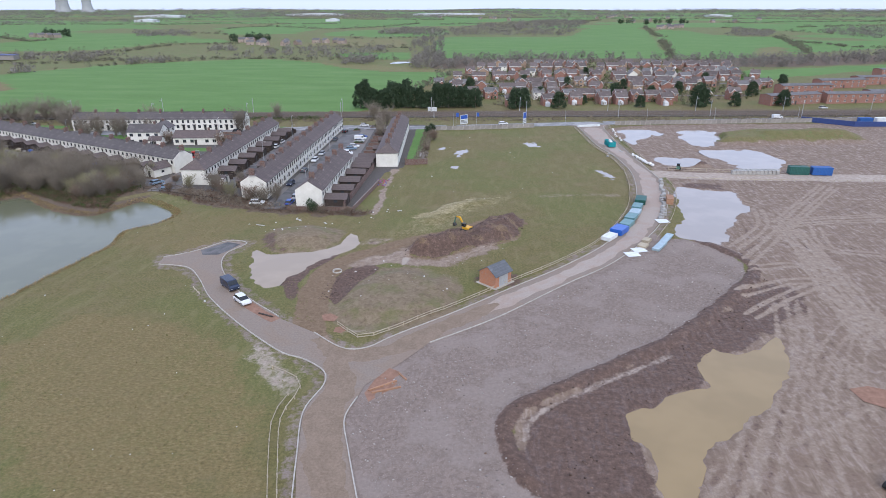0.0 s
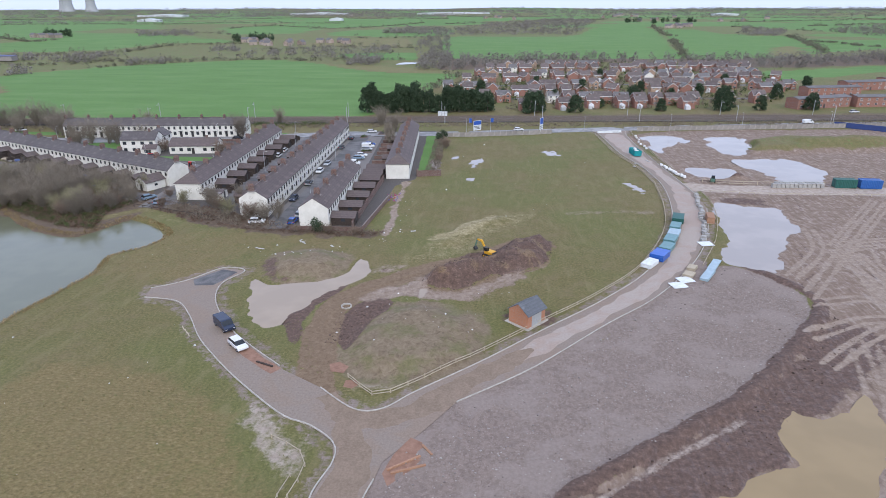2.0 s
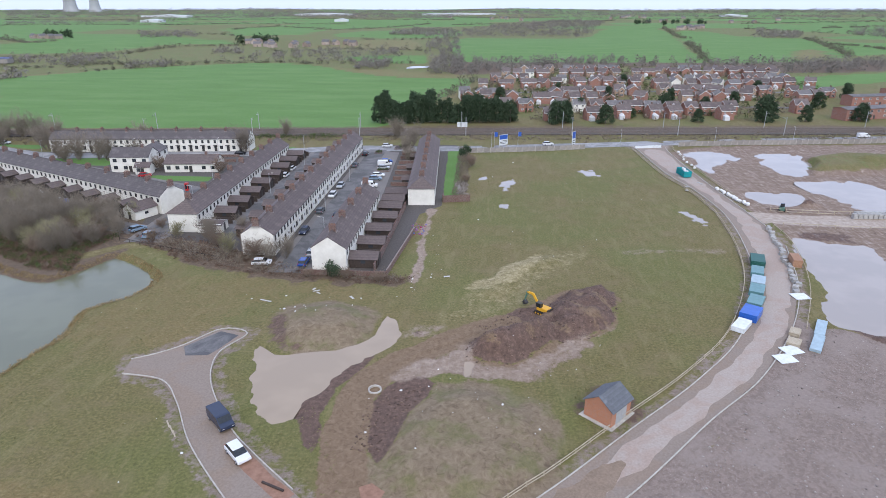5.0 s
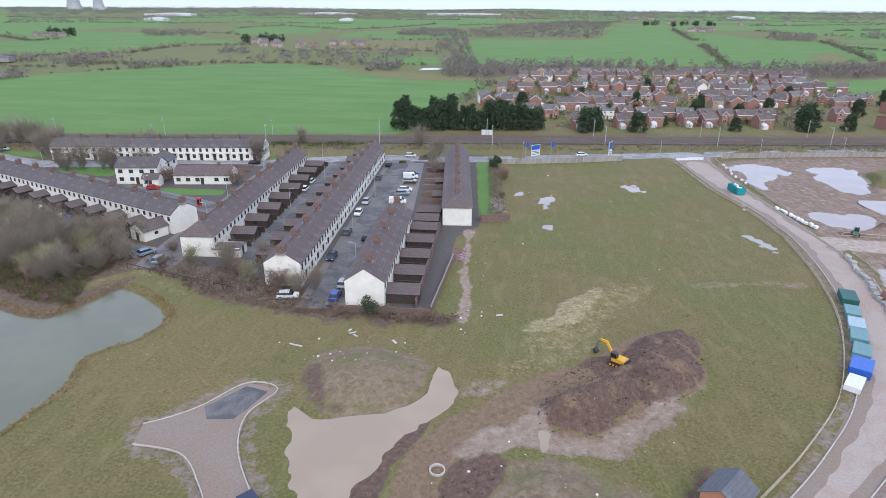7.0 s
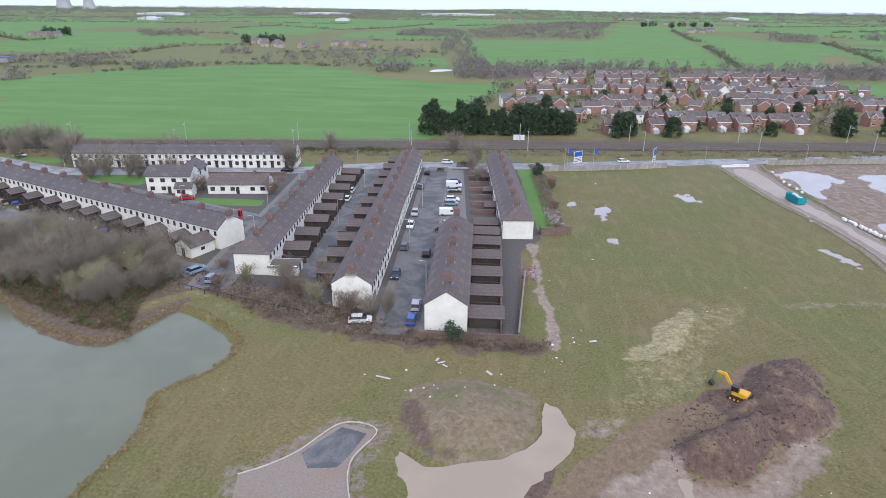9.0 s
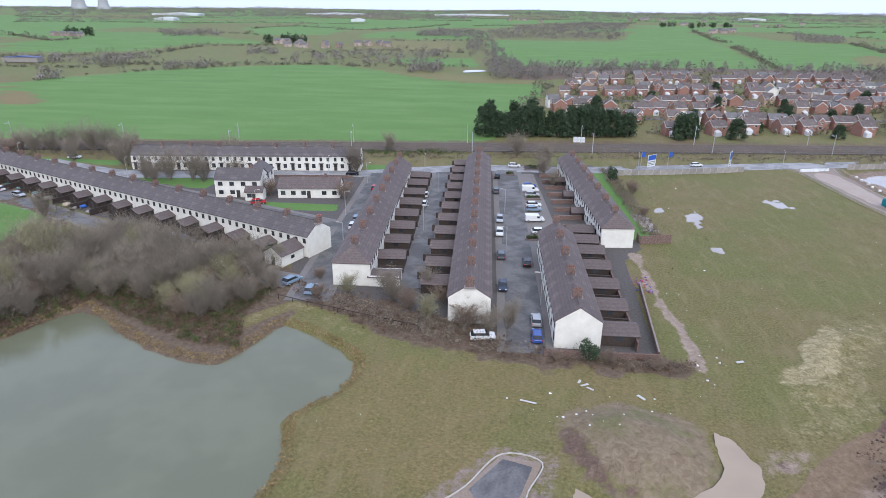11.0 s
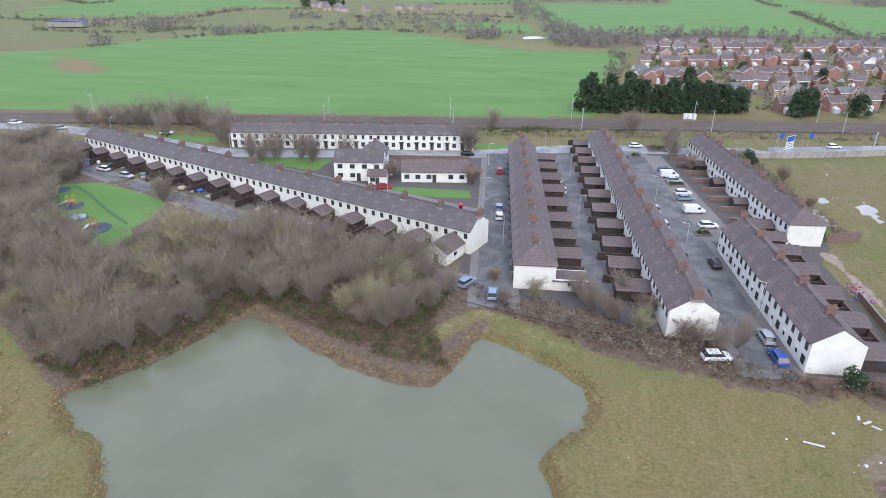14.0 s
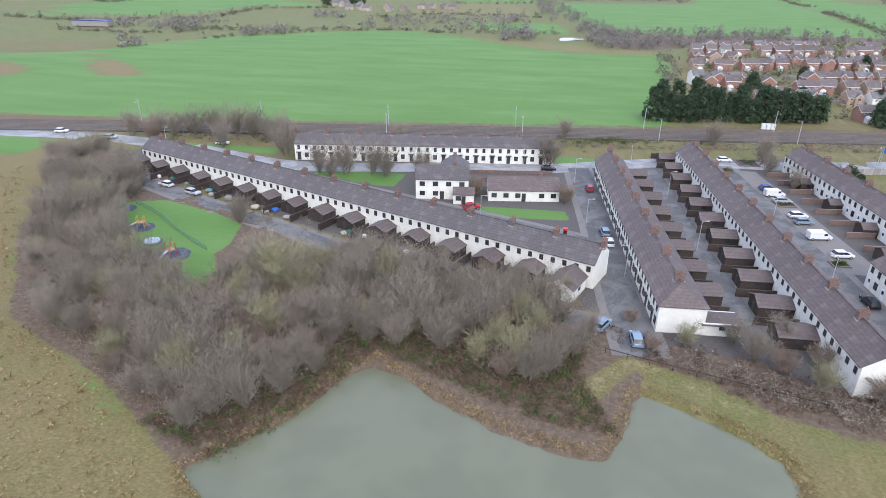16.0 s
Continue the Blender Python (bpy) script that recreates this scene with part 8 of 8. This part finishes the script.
# ---- playground ----
M["rubber"] = plain("blue_black_rubber", (0.035, 0.045, 0.075), (0.06, 0.075, 0.115), 2, 0.8)
for x, y, r, a in ((-211.2, 205.6, 2.4, 10), (-200.9, 195.8, 2.8, 20), (-194.3, 189.2, 2.2, 0), (-186.8, 183.9, 3.8, 40)):
    bm = bmesh.new()
    bmesh.ops.create_circle(bm, cap_ends=True, segments=8, radius=r)
    out = bmesh.ops.extrude_face_region(bm, geom=bm.faces[:])
    bmesh.ops.translate(bm, vec=(0, 0, 0.1), verts=[v for v in out["geom"] if isinstance(v, bmesh.types.BMVert)])
    bmesh.ops.recalc_face_normals(bm, faces=bm.faces)
    o = tagged(part("safety_mat", bm, M["rubber"]), "blue-black rubber safety surface", "mat", kind="structure")
    o.matrix_basis = pose(x, y, ground_at(x, y) + 0.0, 0, 0, a)


def play_set(x, y, turn, colour, label):
    t = thing("climbing_frame", label, "play set", pose(x, y, ground_at(x, y) + 0.05, 0, 0, turn))
    for px in (-0.7, 0.7):
        for py in (-0.7, 0.7):
            bm = bmesh.new()
            tube(bm, (px, py, 0), (px, py, 2.6), 0.07, 0.07, 6)
            part("post", bm, M[colour], t)
    part("deck", boxes((-0.8, -0.8, 1.2, 0.8, 0.8, 1.3)), M["timber_red"], t)
    bm = bmesh.new()
    prism(bm, [(0.8, 1.3), (3.2, 0.2), (3.6, 0.2), (3.6, 0.3), (3.2, 0.32), (0.8, 1.42)], -0.3, 0.3)
    bmesh.ops.recalc_face_normals(bm, faces=bm.faces)
    part("slide", bm, M["sheet_white"], t)
    for px in (-0.7, 0.7):
        bm = bmesh.new()
        tube(bm, (px, -0.7, 2.5), (px, 0.7, 2.5), 0.05, 0.05, 6)
        part("top_bar", bm, M[colour], t)
    for k in range(5):
        bm = bmesh.new()
        tube(bm, (-0.75 - 0.22 * k, -0.5, 1.2 - 0.24 * k), (-0.75 - 0.22 * k, 0.5, 1.2 - 0.24 * k), 0.04, 0.04, 6)
        part("rung", bm, M[colour], t)


play_set(-200.9, 195.8, 200, "yellow", "yellow climbing frame with slide on rubber")
play_set(-186.8, 183.9, 250, "red", "red climbing frame with white slide")
bm = bmesh.new()
tube(bm, (0, 0, 0.15), (0, 0, 0.4), 1.7, 1.6, 16)
tube(bm, (0, 0, 0.0), (0, 0, 1.0), 0.1, 0.1, 8)
o = tagged(part("roundabout", bm, M["sheet_pale"]), "pale blue playground roundabout", "roundabout")
o.matrix_basis = pose(-194.3, 189.2, ground_at(-194.3, 189.2) + 0.05)
picket_fence([(-210.8, 208.8), (-201.3, 203.0), (-192.1, 195.3), (-181.2, 187.4)], 1.0, 2.5, M["digger_green"], "green metal playground fence", 2, 0.04)
for x, y, a, c in ((-126.5, 178.5, 30, "sheet_blue"), (-122.5, 177.0, 35, "sheet_white")):
    o = tagged(part("tarpaulin", sack(5, 3.4, 1.5), M[c]), "tarpaulin-covered heap under the trees", "tarpaulin")
    o.matrix_basis = pose(x, y, ground_at(x, y), 0, 0, a)

# covered heaps and bins in the cottage gardens
random.seed(23)
for i in range(22):
    q = D0.lerp(D1, random.uniform(0.02, 0.98))
    c = random.choice(("sheet_white", "sheet_blue", "sheet_teal", "panel_grey", "c_green", "timber"))
    o = tagged(part("covered_heap", sack(40 + i, random.uniform(0.9, 2.0), random.uniform(0.6, 1.3)), M[c]), "tarpaulin-covered heap in a cottage garden", "garden heap", "garden heaps")
    reach = random.uniform(3.8, 6.0)
    o.matrix_basis = pose(q.x - 0.4 * reach, q.y - 0.9 * reach, 0.0, 0, 0, random.uniform(0, 90))

# ---- timber baulks, stones, clods and litter ----
for x, y, a, L in ((-13.3, 71.0, 38, 4.6), (-12.6, 70.0, 25, 4.4), (-10.8, 73.6, -50, 2.2)):
    bm = bmesh.new()
    box(bm, -L / 2, -0.14, 0, L / 2, 0.14, 0.25)
    bmesh.ops.bevel(bm, geom=bm.edges[:], offset=0.03, segments=1, affect="EDGES")
    o = tagged(part("timber_baulk", bm, M["timber_red"]), "reddish timber baulk lying on the mud", "timber")
    o.matrix_basis = pose(x, y, 0.03, 0, 0, a)
o = tagged(part("timber_baulk", boxes((-1.6, -0.12, 0, 1.6, 0.12, 0.22)), M["timber_dark"]), "dark timber baulk across the lane", "timber")
o.matrix_basis = pose(-38.4, 90.6, 0.03, 0, 0, -20)


def stones(name, pts, lo, hi, material, seed, label):
    """Angular stones, each a squashed uneven octahedron."""
    rng = np.random.default_rng(seed)
    n = len(pts)
    base = np.array([(1, 0, 0), (0, 1, 0), (-1, 0, 0), (0, -1, 0), (0, 0, 0.8), (0, 0, -0.5)], float)
    faces = np.array([(0, 1, 4), (1, 2, 4), (2, 3, 4), (3, 0, 4), (1, 0, 5), (2, 1, 5), (3, 2, 5), (0, 3, 5)])
    s = lo + (hi - lo) * rng.random(n) ** 3
    v = base[None] * rng.uniform(0.6, 1.3, (n, 6, 1)) * s[:, None, None]
    a = rng.uniform(0, 6.28, n)
    c, d = np.cos(a)[:, None], np.sin(a)[:, None]
    v = np.stack([v[:, :, 0] * c - v[:, :, 1] * d, v[:, :, 0] * d + v[:, :, 1] * c, v[:, :, 2]], -1)
    v += np.array([(x, y, ground_at(x, y) + 0.02) for x, y in pts])[:, None, :]
    f = (faces[None] + 6 * np.arange(n)[:, None, None]).reshape(-1, 3)
    me = bpy.data.meshes.new(name)
    me.vertices.add(6 * n)
    me.vertices.foreach_set("co", v.ravel())
    me.loops.add(f.size)
    me.loops.foreach_set("vertex_index", f.ravel().astype(np.int32))
    me.polygons.add(len(f))
    me.polygons.foreach_set("loop_start", np.arange(0, f.size, 3, dtype=np.int32))
    me.update(calc_edges=True)
    me.materials.append(material)
    tagged(new(name, me), label, name, kind="stuff")


def varied(name, dark, light):
    k = Nodes(name)
    return k.done(k.ramp(k.random(True), [(0.0, dark), (1.0, light)]), 0.9)


M["stone"] = varied("broken_stone", (0.14, 0.11, 0.098), (0.42, 0.38, 0.345))
M["clod"] = varied("soil_clod", (0.05, 0.032, 0.025), (0.21, 0.14, 0.105))
M["scrap"] = varied("scrap", (0.5, 0.5, 0.48), (0.85, 0.85, 0.83))
stones("rubble", scatter(GRAVEL, 14000, 101, 0.6), 0.05, 0.2, M["stone"], 102, "broken stone scattered over the pad")
stones("rubble", scatter([(-16, 70), (4, 92), (28, 119), (40, 136), (41, 133), (30, 116), (6, 89), (-12, 69), (-13, 58), (-17, 58)], 2600, 103), 0.05, 0.26, M["stone"], 104, "stone edging of the pad beside the road")
clods = np.concatenate([scatter(HEAP_FRONT, 900, 105, -0.5), scatter(HEAP_BACK, 1100, 116, -0.5), scatter(POCKET, 700, 117), scatter([(-31, 98), (-31, 107), (-28, 112), (-23, 113), (-26, 103), (-27, 97)], 500, 106), scatter([(12, 48), (12, 60), (32, 86), (57, 118), (58, 108), (36, 84), (20, 58)], 3600, 107),
                        scatter([(2, 58), (8, 72), (34, 92), (52, 122), (56, 122), (36, 88), (9, 66), (8, 54)], 900, 108)])
clods = clods[(inside(YELLOW, clods[:, 0], clods[:, 1]) < -0.3)]
stones("clods", clods, 0.06, 0.26, M["clod"], 109, "dark clods of turned soil")
bits = np.concatenate([scatter([(-60, 140), (-34, 142), (-30, 158), (-33, 190), (-29, 190), (-26, 150), (-40, 132), (-70, 128)], 200, 110), scatter(TURF, 160, 111), scatter([(-30, 90), (-8, 102), (4, 128), (-20, 122), (-34, 110)], 60, 112)])
stones("litter", bits, 0.06, 0.3, M["scrap"], 113, "scraps of pale litter in the grass")
M["tin_red"] = varied("coloured_scrap", (0.35, 0.05, 0.04), (0.1, 0.16, 0.4))
stones("litter", scatter([(-36, 176), (-33, 176), (-33, 184), (-37, 184)], 60, 114), 0.2, 0.6, M["tin_red"], 115, "dumped coloured rubbish by the footpath")

M["panel_pale"] = plain("pale_board", (0.4, 0.39, 0.36), (0.56, 0.55, 0.52), 2, 0.8)
# ---- boards, cabins and small site things ----
for x, y, a, L, d in ((-57.6, 137.4, -12, 3.4, 0.5), (-49.3, 142.6, 30, 1.8, 0.6), (-48.6, 141.7, -40, 1.6, 0.5), (-50, 143.4, 70, 1.2, 0.6), (-41.6, 140.4, -50, 2.0, 0.7), (-24.5, 152, 20, 1.8, 0.8), (-56.6, 100.2, -50, 2.4, 0.3), (-55.6, 99.2, -48, 2.6, 0.3), (-54.8, 98.4, -52, 2.2, 0.3)):
    o = tagged(part("plank", boxes((-L * 0.35, -d * 0.3, 0, L * 0.35, d * 0.3, 0.06)), M["panel_pale"] if y > 120 else M["timber"]), "loose pale board lying in the grass", "board", "loose boards")
    o.matrix_basis = pose(x, y, ground_at(x, y) + 0.08, random.uniform(-4, 4), random.uniform(-4, 4), a)
part("plinth", boxes((-2.9, -2.6, -0.2, 2.9, 2.6, 0.12)), M["kerb"], sub)
M["hoard_blue"] = metal("dark_blue_hoarding", (0.03, 0.06, 0.2))
yard_wall((142, 305), (160, 293), 2.2, M["hoard_blue"], "dark blue site hoarding", category="hoarding", name="site_hoarding")
yard_wall((160, 293), (200, 296), 2.2, M["hoard_blue"], "dark blue site hoarding", category="hoarding", name="site_hoarding")
for i in range(5):
    container(pose(166 + 8 * i, 300 + 1.2 * i, 0.1, 0, 0, 8), M["sheet_white"] if i % 2 else M["c_blue"], "stacked site cabin behind the hoarding")
for x in (-36.8, -35.2, -33.6):
    o = tagged(part("cabinet", boxes((-0.7, -0.5, 0, 0.7, 0.5, 1.9), (-0.75, -0.55, 1.9, 0.75, 0.55, 2.0)), M["sheet_white"]), "white trackside equipment cabinet", "cabinet", "trackside cabinets")
    o.matrix_basis = pose(x, 318.5, ground_at(x, 318.5))
o = thing("warehouse", "long grey shed with dark blue roof", "warehouse", pose(-515, 606, 0, 0, 0, 8), "far sheds")
part("wall", boxes((-16, -5, -0.5, 16, 5, 4)), M["panel_grey"], o)
bm = bmesh.new()
prism(bm, [(-16.3, 4), (16.3, 4), (0, 5)], -5.3, 5.3)
bmesh.ops.recalc_face_normals(bm, faces=bm.faces)
part("roof", bm, M["hoard_blue"], o)
dig = thing("dumper", "small green site machine on red soil", "dumper", pose(61.3, 205.2, ground_at(61.3, 205.2), 0, 0, 70))
part("body", boxes((-1.1, -0.6, 0.4, 1.1, 0.6, 1.2)), M["digger_green"], dig)
part("cab", boxes((-0.5, -0.5, 1.2, 0.5, 0.5, 2.1)), M["car_glass"], dig)
for x, y in ((-0.7, -0.65), (-0.7, 0.65), (0.7, -0.65), (0.7, 0.65)):
    bm = bmesh.new()
    tube(bm, (x, y - 0.15, 0.4), (x, y + 0.15, 0.4), 0.4, 0.4, 10)
    part("tyre", bm, M["tyre"], dig)
for x, y, a in ((40.5, 222, 20), (46.5, 232, 60), (47, 230.5, 10), (41.5, 226, 70)):
    o = tagged(part("concrete_ring", sack(int(y), 1.0, 0.5), M["block"]), "broken grey concrete lump at the roadside", "rubble", "concrete lumps")
    o.matrix_basis = pose(x, y, ground_at(x, y) + 0.02, 0, 0, a)

# concrete manhole ring left beside the haul track
bm = bmesh.new()
n = 18
rings = [[bm.verts.new((r * math.cos(6.2832 * i / n), r * math.sin(6.2832 * i / n), z)) for i in range(n)] for r, z in ((1.0, 0), (1.0, 0.35), (0.82, 0.35), (0.82, 0.0))]
for a, b in zip(rings, rings[1:]):
    for i in range(n):
        bm.faces.new((a[i], a[(i + 1) % n], b[(i + 1) % n], b[i]))
o = tagged(part("manhole_ring", bm, M["kerb"]), "pale concrete manhole ring beside the haul track", "manhole ring")
o.matrix_basis = pose(-30.7, 111.0, ground_at(-30.7, 111.0) - 0.05, 3, 2, 0)
